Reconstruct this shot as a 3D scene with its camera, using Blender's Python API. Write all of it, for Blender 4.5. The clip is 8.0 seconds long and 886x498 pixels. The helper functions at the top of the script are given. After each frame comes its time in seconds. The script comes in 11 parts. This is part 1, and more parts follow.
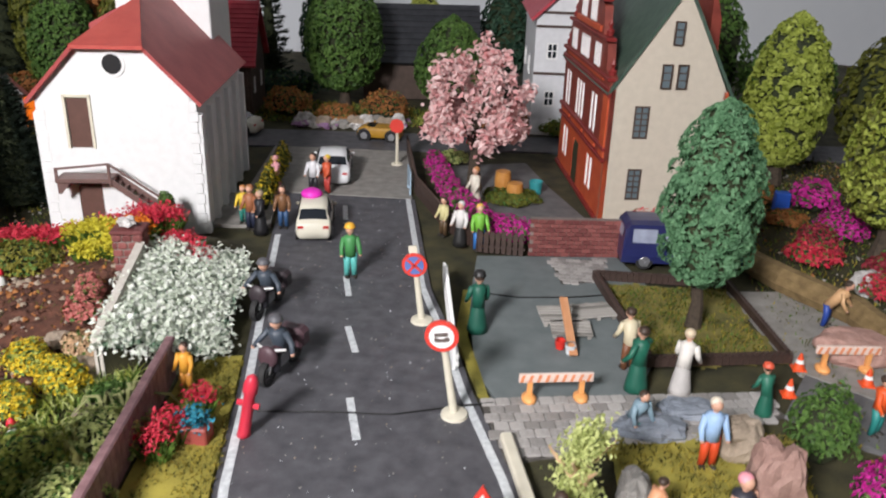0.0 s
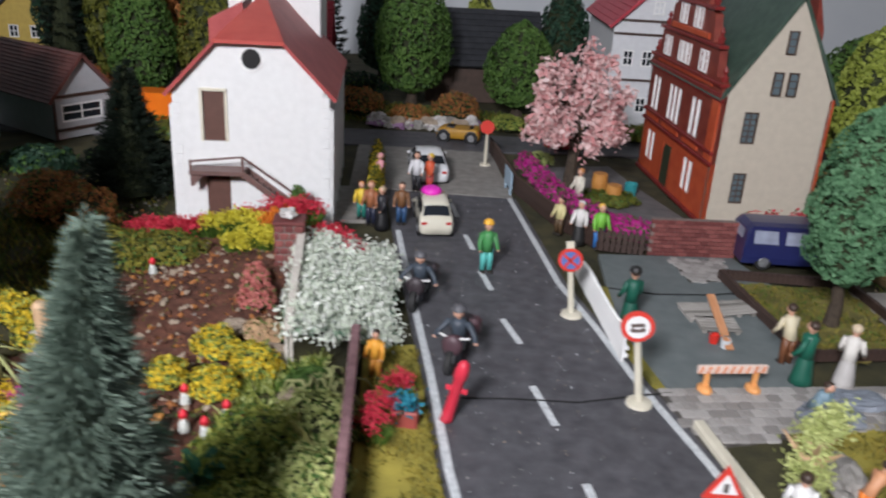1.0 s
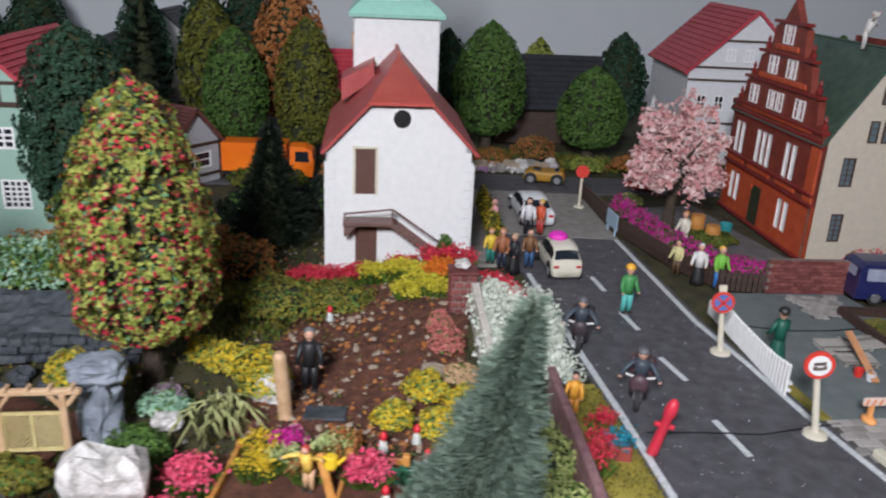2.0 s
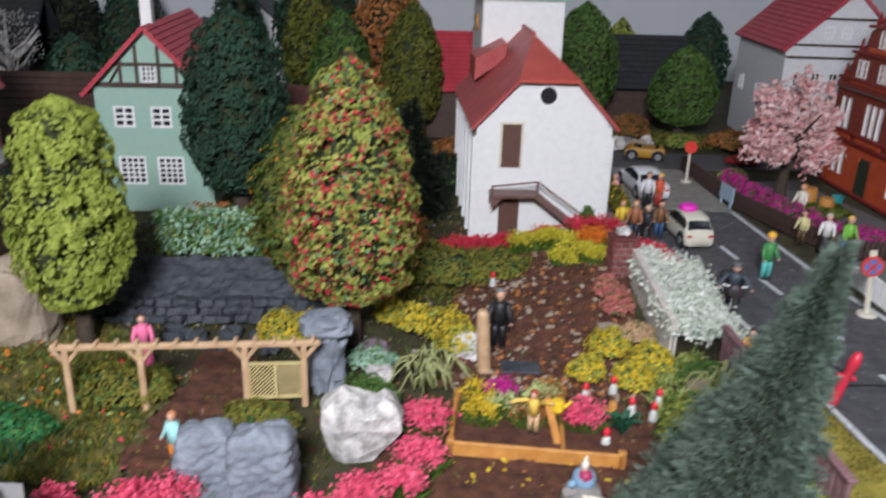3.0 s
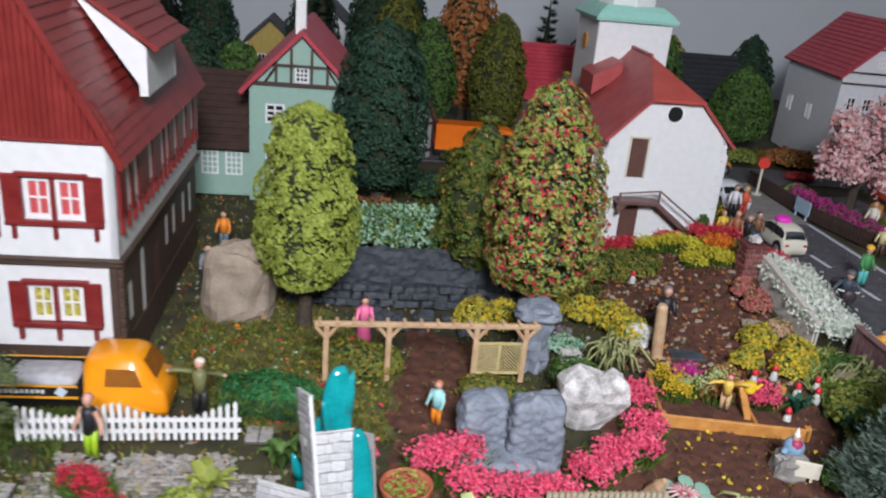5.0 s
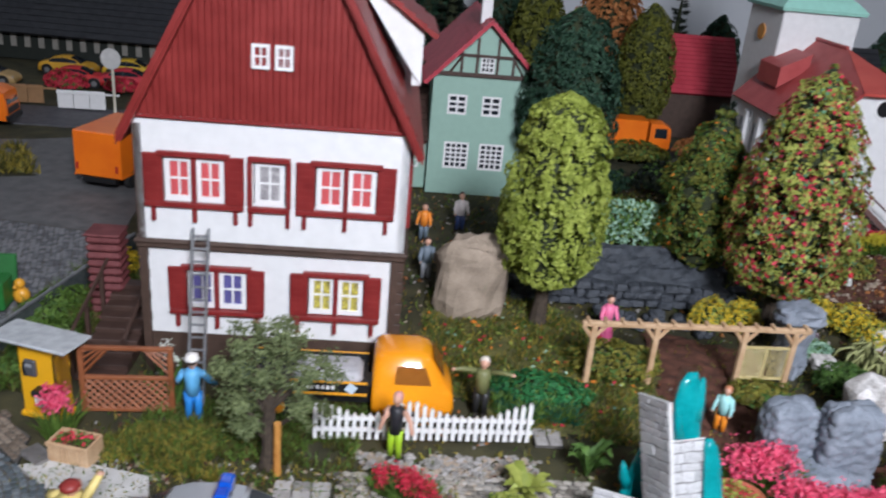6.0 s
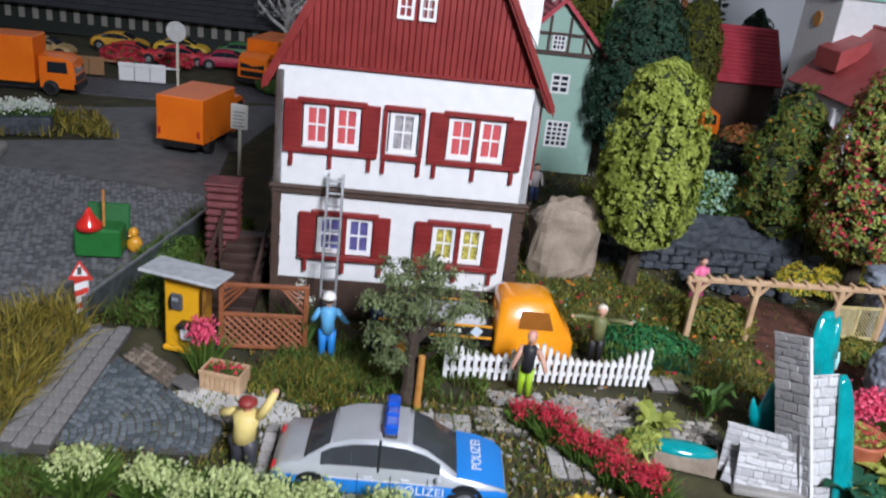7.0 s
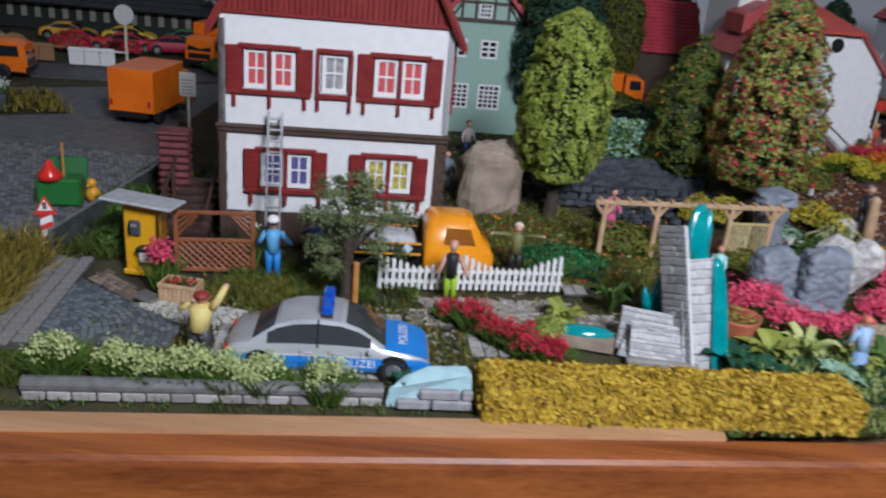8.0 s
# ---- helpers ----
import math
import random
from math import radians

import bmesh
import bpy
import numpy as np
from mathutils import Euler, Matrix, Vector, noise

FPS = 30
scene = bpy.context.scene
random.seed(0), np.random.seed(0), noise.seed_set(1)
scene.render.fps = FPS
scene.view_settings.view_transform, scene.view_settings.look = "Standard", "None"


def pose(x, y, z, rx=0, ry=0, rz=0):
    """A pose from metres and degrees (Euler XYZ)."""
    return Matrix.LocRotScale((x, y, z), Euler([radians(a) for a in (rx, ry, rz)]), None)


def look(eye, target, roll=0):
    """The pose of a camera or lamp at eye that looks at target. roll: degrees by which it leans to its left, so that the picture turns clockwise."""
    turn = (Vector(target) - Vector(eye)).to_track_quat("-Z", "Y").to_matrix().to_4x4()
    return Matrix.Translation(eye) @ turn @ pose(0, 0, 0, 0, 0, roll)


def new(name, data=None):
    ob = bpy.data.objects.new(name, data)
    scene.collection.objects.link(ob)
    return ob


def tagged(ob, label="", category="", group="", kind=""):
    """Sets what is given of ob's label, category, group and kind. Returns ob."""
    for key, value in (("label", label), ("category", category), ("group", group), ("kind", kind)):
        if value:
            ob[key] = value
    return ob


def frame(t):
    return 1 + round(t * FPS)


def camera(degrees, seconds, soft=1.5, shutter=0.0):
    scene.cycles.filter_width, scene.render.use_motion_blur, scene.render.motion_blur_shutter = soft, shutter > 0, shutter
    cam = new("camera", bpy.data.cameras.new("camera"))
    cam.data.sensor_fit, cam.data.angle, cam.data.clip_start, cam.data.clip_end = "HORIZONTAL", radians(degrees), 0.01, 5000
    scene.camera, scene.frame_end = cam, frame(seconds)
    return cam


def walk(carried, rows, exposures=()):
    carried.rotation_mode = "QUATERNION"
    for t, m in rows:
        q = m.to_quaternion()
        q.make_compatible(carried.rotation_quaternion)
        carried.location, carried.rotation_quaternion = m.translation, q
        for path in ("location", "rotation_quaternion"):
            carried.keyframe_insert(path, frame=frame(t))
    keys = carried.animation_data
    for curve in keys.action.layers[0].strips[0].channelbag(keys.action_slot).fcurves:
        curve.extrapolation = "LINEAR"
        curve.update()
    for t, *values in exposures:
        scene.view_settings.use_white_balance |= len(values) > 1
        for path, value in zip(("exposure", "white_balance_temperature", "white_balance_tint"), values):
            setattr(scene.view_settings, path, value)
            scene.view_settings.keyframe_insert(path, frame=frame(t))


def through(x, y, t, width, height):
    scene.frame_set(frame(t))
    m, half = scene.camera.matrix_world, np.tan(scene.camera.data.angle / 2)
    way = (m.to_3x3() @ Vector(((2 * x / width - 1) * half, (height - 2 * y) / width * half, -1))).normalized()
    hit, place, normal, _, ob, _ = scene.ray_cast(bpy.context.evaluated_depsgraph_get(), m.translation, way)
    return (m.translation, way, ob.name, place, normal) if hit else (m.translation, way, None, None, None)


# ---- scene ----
cam = camera(57.43, 8.0, soft=2.1, shutter=0.4)
PATH = [
    (0, (0.00720, 0.02030, 0.14005), (-0.00320, 0.11215, 0.10190), 1.8),
    (0.5, (-0.01605, 0.00630, 0.13055), (-0.02255, 0.09930, 0.09430), 2.1),
    (1, (-0.05655, 0.00355, 0.13660), (-0.06445, 0.09595, 0.09925), 3.4),
    (1.5, (-0.09355, -0.00645, 0.14420), (-0.10110, 0.08660, 0.10830), 3.4),
    (1.7, (-0.10640, -0.01375, 0.14735), (-0.11305, 0.07995, 0.11305), 2.8),
    (2.8, (-0.17150, -0.05075, 0.15480), (-0.18005, 0.04255, 0.11990), 1.8),
    (3, (-0.18345, -0.05350, 0.14960), (-0.19275, 0.03925, 0.11340), 1.9),
    (3.5, (-0.21000, -0.04765, 0.13510), (-0.22125, 0.04380, 0.09620), 3.1),
    (4, (-0.22945, -0.04915, 0.12600), (-0.24145, 0.04235, 0.08750), 3.1),
    (4.2, (-0.23885, -0.04850, 0.12805), (-0.25010, 0.04305, 0.08940), 3.5),
    (5.3, (-0.29495, -0.11195, 0.16550), (-0.29845, -0.01875, 0.12950), 5.4),
    (5.5, (-0.31555, -0.10715, 0.16230), (-0.32120, -0.01435, 0.12540), 5.4),
    (6, (-0.35555, -0.09885, 0.15050), (-0.36440, -0.00670, 0.11270), 5.3),
    (6.5, (-0.37985, -0.10540, 0.13970), (-0.38920, -0.01320, 0.10215), 5.8),
    (7, (-0.39430, -0.11965, 0.13440), (-0.40240, -0.02730, 0.09680), 6.7),
    (7.5, (-0.39295, -0.13410, 0.12050), (-0.39975, -0.04190, 0.08240), 6.2),
    (8, (-0.37820, -0.15895, 0.12220), (-0.38145, -0.06610, 0.08530), 5.5),
]
walk(cam, [(t, look(eye, target, roll)) for t, eye, target, roll in PATH], [(0.0, 0.26, 6900, 10), (0.6, 0.05, 6700, 10), (1.5, -0.12, 6500, 10), (3.0, -0.26, 6450, 10), (4.0, -0.3, 6400, 10), (5.2, -0.38, 6350, 10), (6.5, -0.34, 6150, 10), (7.3, -0.42, 6150, 10), (8.0, -0.8, 6050, 10)])

# ---- light: an added key lamp and two added side fills, all out of view ----
world = bpy.data.worlds.new("room_air")
scene.world = world
world.use_nodes = True
world.node_tree.nodes["Background"].inputs[0].default_value = (0.72, 0.80, 0.92, 1)
world.node_tree.nodes["Background"].inputs[1].default_value = 0.007


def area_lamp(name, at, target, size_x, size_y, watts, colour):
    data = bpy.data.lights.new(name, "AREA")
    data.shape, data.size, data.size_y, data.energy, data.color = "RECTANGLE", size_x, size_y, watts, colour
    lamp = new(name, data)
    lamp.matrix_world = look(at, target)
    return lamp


# Fixed key lamp, added in place of the light that travels with the camera.
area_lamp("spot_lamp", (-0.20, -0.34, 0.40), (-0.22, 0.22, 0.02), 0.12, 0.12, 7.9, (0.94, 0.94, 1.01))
# Two unseen panels, added as fill for the left and right sides.
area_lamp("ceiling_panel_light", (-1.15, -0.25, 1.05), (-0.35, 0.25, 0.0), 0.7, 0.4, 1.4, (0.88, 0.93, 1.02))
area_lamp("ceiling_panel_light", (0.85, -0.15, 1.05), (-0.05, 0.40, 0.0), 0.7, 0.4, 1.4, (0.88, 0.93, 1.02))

# ---- geometry helpers; all lengths below are in centimetres ----
CM = 0.01
GRID = 10.0
RNG = random.Random(7)


class Geo:
    """Vertices, faces and a material slot per face."""

    def __init__(self):
        self.v, self.f, self.m = [], [], []

    def put(self, verts, faces, mat=0, matrix=None):
        base = len(self.v)
        if matrix is None:
            self.v.extend(tuple(p) for p in verts)
        else:
            self.v.extend(tuple(matrix @ Vector(p)) for p in verts)
        self.f.extend(tuple(base + i for i in face) for face in faces)
        self.m.extend([mat] * len(faces))
        return self

    def add(self, other, matrix=None, shift=0):
        base = len(self.v)
        self.v.extend(tuple(matrix @ Vector(p)) if matrix is not None else p for p in other.v)
        self.f.extend(tuple(base + i for i in face) for face in other.f)
        self.m.extend(k + shift for k in other.m)
        return self

    def box(self, cx, cy, z0, sx, sy, sz, mat=0, bevel=0.0, matrix=None):
        x, y, b = sx / 2, sy / 2, min(bevel, sx / 2.5, sy / 2.5, sz / 2.5)
        if b <= 0:
            vs = [(cx + i * x, cy + j * y, z0 + k * sz) for k in (0, 1) for i, j in ((-1, -1), (1, -1), (1, 1), (-1, 1))]
            return self.put(vs, [(3, 2, 1, 0), (4, 5, 6, 7), (0, 1, 5, 4), (1, 2, 6, 5), (2, 3, 7, 6), (3, 0, 4, 7)], mat, matrix)
        ring = [(-x + b, -y), (x - b, -y), (x, -y + b), (x, y - b), (x - b, y), (-x + b, y), (-x, y - b), (-x, -y + b)]
        inner = [(-x + b, -y + b), (x - b, -y + b), (x - b, -y + b), (x - b, y - b), (x - b, y - b), (-x + b, y - b), (-x + b, y - b), (-x + b, -y + b)]
        vs = [(cx + p, cy + q, z0 + b) for p, q in ring] + [(cx + p, cy + q, z0 + sz - b) for p, q in ring]
        vs += [(cx + p, cy + q, z0) for p, q in inner] + [(cx + p, cy + q, z0 + sz) for p, q in inner]
        fs = []
        for i in range(8):
            j = (i + 1) % 8
            fs.append((i, j, 8 + j, 8 + i))
            fs.append((16 + i, 16 + j, j, i))
            fs.append((8 + i, 8 + j, 24 + j, 24 + i))
        fs += [tuple(range(23, 15, -1)), tuple(range(24, 32))]
        return self.put(vs, fs, mat, matrix)

    def lathe(self, profile, seg=16, mat=0, matrix=None, at=(0, 0, 0)):
        """profile: (radius, z) from bottom to top."""
        vs, fs = [], []
        for r, z in profile:
            for i in range(seg):
                a = 2 * math.pi * i / seg
                vs.append((at[0] + r * math.cos(a), at[1] + r * math.sin(a), at[2] + z))
        for k in range(len(profile) - 1):
            for i in range(seg):
                j = (i + 1) % seg
                fs.append((k * seg + i, k * seg + j, (k + 1) * seg + j, (k + 1) * seg + i))
        fs.append(tuple(range(seg - 1, -1, -1)))
        fs.append(tuple((len(profile) - 1) * seg + i for i in range(seg)))
        return self.put(vs, fs, mat, matrix)

    def cyl(self, at, r1, r2, h, seg=12, mat=0, matrix=None):
        return self.lathe([(r1, 0), (r2, h)], seg, mat, matrix, at)

    def ball(self, at, rx, ry, rz, seg=12, rings=8, mat=0, matrix=None):
        vs, fs = [], []
        for k in range(rings + 1):
            p = math.pi * k / rings
            for i in range(seg):
                a = 2 * math.pi * i / seg
                vs.append((at[0] + rx * math.sin(p) * math.cos(a), at[1] + ry * math.sin(p) * math.sin(a), at[2] - rz * math.cos(p)))
        for k in range(rings):
            for i in range(seg):
                j = (i + 1) % seg
                fs.append((k * seg + i, k * seg + j, (k + 1) * seg + j, (k + 1) * seg + i))
        return self.put(vs, fs, mat, matrix)

    def prism(self, poly, z0, z1, mat=0, matrix=None):
        n = len(poly)
        vs = [(x, y, z0) for x, y in poly] + [(x, y, z1) for x, y in poly]
        fs = [tuple(range(n - 1, -1, -1)), tuple(range(n, 2 * n))] + [(i, (i + 1) % n, n + (i + 1) % n, n + i) for i in range(n)]
        return self.put(vs, fs, mat, matrix)

    def slab(self, outline, y0, y1, mat=0, matrix=None):
        """An outline in x and z, thick from y0 to y1."""
        n = len(outline)
        vs = [(x, y0, z) for x, z in outline] + [(x, y1, z) for x, z in outline]
        fs = [tuple(range(n)), tuple(range(2 * n - 1, n - 1, -1))] + [((i + 1) % n, i, n + i, n + (i + 1) % n) for i in range(n)]
        return self.put(vs, fs, mat, matrix)

    def tube(self, pts, radii, seg=7, mat=0):
        pts = [Vector(p) for p in pts]
        if not isinstance(radii, (list, tuple)):
            radii = [radii] * len(pts)
        vs, fs = [], []
        for k, p in enumerate(pts):
            d = (pts[min(k + 1, len(pts) - 1)] - pts[max(k - 1, 0)]).normalized()
            side = d.cross(Vector((0.13, 0.97, 0.21)))
            if side.length < 0.05:
                side = d.cross(Vector((1, 0, 0)))
            side.normalize()
            other = d.cross(side)
            for i in range(seg):
                a = 2 * math.pi * i / seg
                vs.append(p + (side * math.cos(a) + other * math.sin(a)) * radii[k])
        for k in range(len(pts) - 1):
            for i in range(seg):
                j = (i + 1) % seg
                fs.append((k * seg + i, k * seg + j, (k + 1) * seg + j, (k + 1) * seg + i))
        fs += [tuple(range(seg - 1, -1, -1)), tuple((len(pts) - 1) * seg + i for i in range(seg))]
        return self.put(vs, fs, mat)

    def sheet(self, poly, z, mat=0):
        return self.put([(x, y, z) for x, y in poly], [tuple(range(len(poly)))], mat)

    def mesh(self, name, mats, smooth=False):
        data = bpy.data.meshes.new(name)
        data.from_pydata([(x * CM, y * CM, z * CM) for x, y, z in self.v], [], self.f)
        for m in mats if isinstance(mats, (list, tuple)) else [mats]:
            data.materials.append(m)
        data.polygons.foreach_set("material_index", self.m)
        if smooth:
            data.polygons.foreach_set("use_smooth", [True] * len(self.f))
        data.update()
        return data


def place(x, y, z=0.0, rz=0.0, rx=0.0, ry=0.0):
    return pose(x * CM, y * CM, z * CM, rx, ry, rz)


def turn(x, y, z=0.0, rz=0.0, rx=0.0, ry=0.0):
    """A pose in centimetres, for use inside a Geo."""
    return pose(x, y, z, rx, ry, rz)


def thing(name, label, category, x, y, z=0.0, rz=0.0, group="", kind=""):
    """An empty at the base of a thing, which parents its parts."""
    ob = new(name)
    ob.empty_display_size = 0.005
    ob.matrix_world = place(x, y, z, rz)
    return tagged(ob, label, category, group, kind)


def part(name, geo, mats, parent=None, label="", smooth=False):
    ob = new(name, geo.mesh(name, mats, smooth))
    if parent:
        ob.parent = parent
    if label:
        ob["label"] = label
    return ob


def welded(geo):
    """Join corners that lie at one place."""
    spot, index = {}, []
    out = Geo()
    for p in geo.v:
        key = tuple(round(c, 3) for c in p)
        if key not in spot:
            spot[key] = len(out.v)
            out.v.append(p)
        index.append(spot[key])
    for face, mat in zip(geo.f, geo.m):
        f = list(dict.fromkeys(index[i] for i in face))
        if len(f) > 2:
            out.f.append(tuple(f))
            out.m.append(mat)
    return out


def islands(geo):
    """The separate bodies of a Geo, each as a Geo of its own."""
    up = list(range(len(geo.v)))

    def root(i):
        while up[i] != i:
            up[i] = up[up[i]]
            i = up[i]
        return i

    for face in geo.f:
        for i in face[1:]:
            up[root(i)] = root(face[0])
    groups = {}
    for face, mat in zip(geo.f, geo.m):
        groups.setdefault(root(face[0]), []).append((face, mat))
    out = []
    for faces in groups.values():
        g, index = Geo(), {}
        for face, mat in faces:
            for i in face:
                if i not in index:
                    index[i] = len(g.v)
                    g.v.append(geo.v[i])
            g.f.append(tuple(index[i] for i in face))
            g.m.append(mat)
        out.append(g)
    return out


def pieces(name, geo, mats, parent, label="", m=None):
    """Each body of a Geo as a part of its own."""
    for g in islands(geo):
        ob = part(name, g, mats, parent, label)
        if m is not None:
            ob.matrix_local = m


def solid(name, geo, mats, label, category, x=0.0, y=0.0, z=0.0, rz=0.0, group="", kind="", smooth=False):
    """A thing that is one mesh."""
    ob = part(name, geo, mats, None, "", smooth)
    ob.matrix_world = place(x, y, z, rz)
    return tagged(ob, label, category, group, kind)


def shared(name, data, parent, m):
    """A piece on a mesh that alike pieces share."""
    ob = new(name, data)
    ob.parent = parent
    ob.matrix_local = m
    return ob


# ---- materials ----
def nodes_of(name):
    m = bpy.data.materials.new(name)
    m.use_nodes = True
    t = m.node_tree
    return m, t, t.nodes["Principled BSDF"]


def stuff_mat(name, dark, light, rough=0.6, scale=300.0, fine=2500.0, bump=0.25, metal=0.0, vary="", coat=0.0, mixing=0.5, spec=0.5, through=0.0, stretch=None):
    """Two tones mixed by noise at two sizes, with fine relief. vary: 'island' or 'object' adds a tone for each piece."""
    m, t, p = nodes_of(name)
    n, link = t.nodes, t.links
    co = n.new("ShaderNodeTexCoord")
    big, small = n.new("ShaderNodeTexNoise"), n.new("ShaderNodeTexNoise")
    big.inputs["Scale"].default_value, small.inputs["Scale"].default_value = scale, fine
    big.inputs["Detail"].default_value = small.inputs["Detail"].default_value = 4
    where = co.outputs["Object"]
    if stretch:
        grain = n.new("ShaderNodeMapping")
        grain.inputs["Scale"].default_value = stretch
        grain.inputs["Rotation"].default_value = (0, 0, radians(-GRID))
        link.new(where, grain.inputs["Vector"])
        where = grain.outputs[0]
    link.new(where, big.inputs["Vector"])
    link.new(where, small.inputs["Vector"])
    add = n.new("ShaderNodeMath")
    add.operation = "MULTIPLY_ADD"
    link.new(small.outputs["Fac"], add.inputs[0])
    add.inputs[1].default_value = 0.45
    link.new(big.outputs["Fac"], add.inputs[2])
    value = add.outputs[0]
    if vary:
        pick = n.new("ShaderNodeNewGeometry" if vary == "island" else "ShaderNodeObjectInfo")
        more = n.new("ShaderNodeMath")
        more.operation = "MULTIPLY_ADD"
        link.new(pick.outputs["Random Per Island" if vary == "island" else "Random"], more.inputs[0])
        more.inputs[1].default_value = 0.75
        link.new(value, more.inputs[2])
        sub = n.new("ShaderNodeMath")
        sub.operation = "SUBTRACT"
        link.new(more.outputs[0], sub.inputs[0])
        sub.inputs[1].default_value = 0.36
        value = sub.outputs[0]
    ramp = n.new("ShaderNodeMapRange")
    ramp.inputs[1].default_value, ramp.inputs[2].default_value = 0.72 - mixing / 2, 0.72 + mixing / 2
    link.new(value, ramp.inputs[0])
    mix = n.new("ShaderNodeMix")
    mix.data_type = "RGBA"
    link.new(ramp.outputs[0], mix.inputs["Factor"])
    mix.inputs["A"].default_value, mix.inputs["B"].default_value = (*dark, 1), (*light, 1)
    link.new(mix.outputs["Result"], p.inputs["Base Color"])
    p.inputs["Roughness"].default_value, p.inputs["Metallic"].default_value = rough, metal
    p.inputs["Specular IOR Level"].default_value = spec
    p.inputs["Coat Weight"].default_value = coat
    if bump:
        b = n.new("ShaderNodeBump")
        b.inputs["Strength"].default_value, b.inputs["Distance"].default_value = bump, 0.0004
        link.new(add.outputs[0], b.inputs["Height"])
        link.new(b.outputs[0], p.inputs["Normal"])
    if through:
        tr = n.new("ShaderNodeBsdfTranslucent")
        link.new(mix.outputs["Result"], tr.inputs["Color"])
        ms = n.new("ShaderNodeMixShader")
        ms.inputs[0].default_value = through
        link.new(p.outputs[0], ms.inputs[1])
        link.new(tr.outputs[0], ms.inputs[2])
        link.new(ms.outputs[0], t.nodes["Material Output"].inputs["Surface"])
    return m


def paint(name, colour, rough=0.45, spread=0.12, bump=0.06, **more):
    """A painted or moulded plastic surface with slight unevenness."""
    d = tuple(max(0.0, c * (1 - spread)) for c in colour)
    l = tuple(min(1.0, c * (1 + spread * 0.6)) for c in colour)
    return stuff_mat(name, d, l, rough, 260.0, 3000.0, bump, **more)


def clear_mat(name, colour, rough=0.05, weight=1.0):
    m, t, p = nodes_of(name)
    p.inputs["Base Color"].default_value = (*colour, 1)
    p.inputs["Roughness"].default_value = rough
    p.inputs["Transmission Weight"].default_value = weight
    p.inputs["IOR"].default_value = 1.45
    return m


WHITE = paint("white_paint", (0.74, 0.745, 0.74), 0.5, 0.06)
WHITE_PLASTIC = paint("white_plastic", (0.80, 0.80, 0.79), 0.35, 0.05)
CREAM = paint("cream_paint", (0.66, 0.62, 0.50), 0.45, 0.08)
BEIGE = paint("beige_render", (0.56, 0.50, 0.41), 0.6, 0.08, 0.15)
RED_ROOF = stuff_mat("red_plastic_roof", (0.17, 0.015, 0.013), (0.26, 0.032, 0.028), 0.42, 120.0, 1500.0, 0.08)
CHURCH_ROOF = stuff_mat("faded_red_roof", (0.32, 0.045, 0.045), (0.44, 0.085, 0.08), 0.5, 90.0, 1200.0, 0.15)
CRIMSON_ROOF = stuff_mat("crimson_roof", (0.38, 0.03, 0.05), (0.52, 0.06, 0.085), 0.5, 120.0, 1500.0, 0.1)
MAROON = stuff_mat("maroon_plastic", (0.16, 0.012, 0.012), (0.24, 0.026, 0.024), 0.42, 200.0, 1500.0, 0.05)
BROWN = stuff_mat("brown_plastic", (0.044, 0.024, 0.018), (0.076, 0.044, 0.034), 0.5, 200.0, 1800.0, 0.12)
UMBER = stuff_mat("umber_wall_brick", (0.048, 0.029, 0.021), (0.084, 0.052, 0.038), 0.55, 240.0, 2000.0, 0.2)
STAIR_BROWN = paint("mauve_brown_plastic", (0.15, 0.085, 0.075), 0.5, 0.2)
DOOR_BROWN = paint("door_brown", (0.115, 0.055, 0.042), 0.5, 0.15)
ORANGE_RED = stuff_mat("orange_red_brick", (0.42, 0.055, 0.022), (0.58, 0.11, 0.04), 0.5, 140.0, 1800.0, 0.12)
FACADE_RED = stuff_mat("dark_red_brick", (0.15, 0.024, 0.018), (0.27, 0.055, 0.036), 0.5, 140.0, 1800.0, 0.2)
GREEN_ROOF = stuff_mat("dark_green_tile", (0.030, 0.060, 0.045), (0.070, 0.115, 0.085), 0.5, 200.0, 1500.0, 0.3)
MINT = paint("mint_wall", (0.30, 0.46, 0.38), 0.55, 0.06)
MINT_TRIM = paint("mint_trim", (0.32, 0.62, 0.52), 0.5, 0.08)
GREY_WALL = paint("light_grey_wall", (0.66, 0.67, 0.69), 0.6, 0.08)
DARK_ROOF = stuff_mat("slate_dark_roof", (0.016, 0.018, 0.022), (0.040, 0.042, 0.048), 0.55, 200.0, 1800.0, 0.25)
ASPHALT = stuff_mat("asphalt", (0.050, 0.050, 0.057), (0.112, 0.111, 0.123), 0.62, 180.0, 3500.0, 0.35)
YARD = stuff_mat("grey_green_yard", (0.120, 0.145, 0.148), (0.175, 0.20, 0.20), 0.7, 120.0, 2500.0, 0.2)
LINE_WHITE = stuff_mat("road_line_white", (0.42, 0.45, 0.47), (0.72, 0.75, 0.76), 0.6, 500.0, 3000.0, 0.1)
CONCRETE = stuff_mat("grey_concrete", (0.19, 0.18, 0.165), (0.32, 0.305, 0.28), 0.75, 180.0, 2200.0, 0.35)
PAVING = stuff_mat("grey_paving_stone", (0.25, 0.236, 0.222), (0.42, 0.40, 0.38), 0.75, 320.0, 2600.0, 0.3, vary="object")
JOINT = stuff_mat("dark_joint", (0.055, 0.05, 0.045), (0.11, 0.102, 0.09), 0.85, 300.0, 2500.0, 0.2)
SOIL = stuff_mat("red_brown_soil", (0.041, 0.015, 0.009), (0.142, 0.054, 0.032), 0.9, 260.0, 2200.0, 0.9)
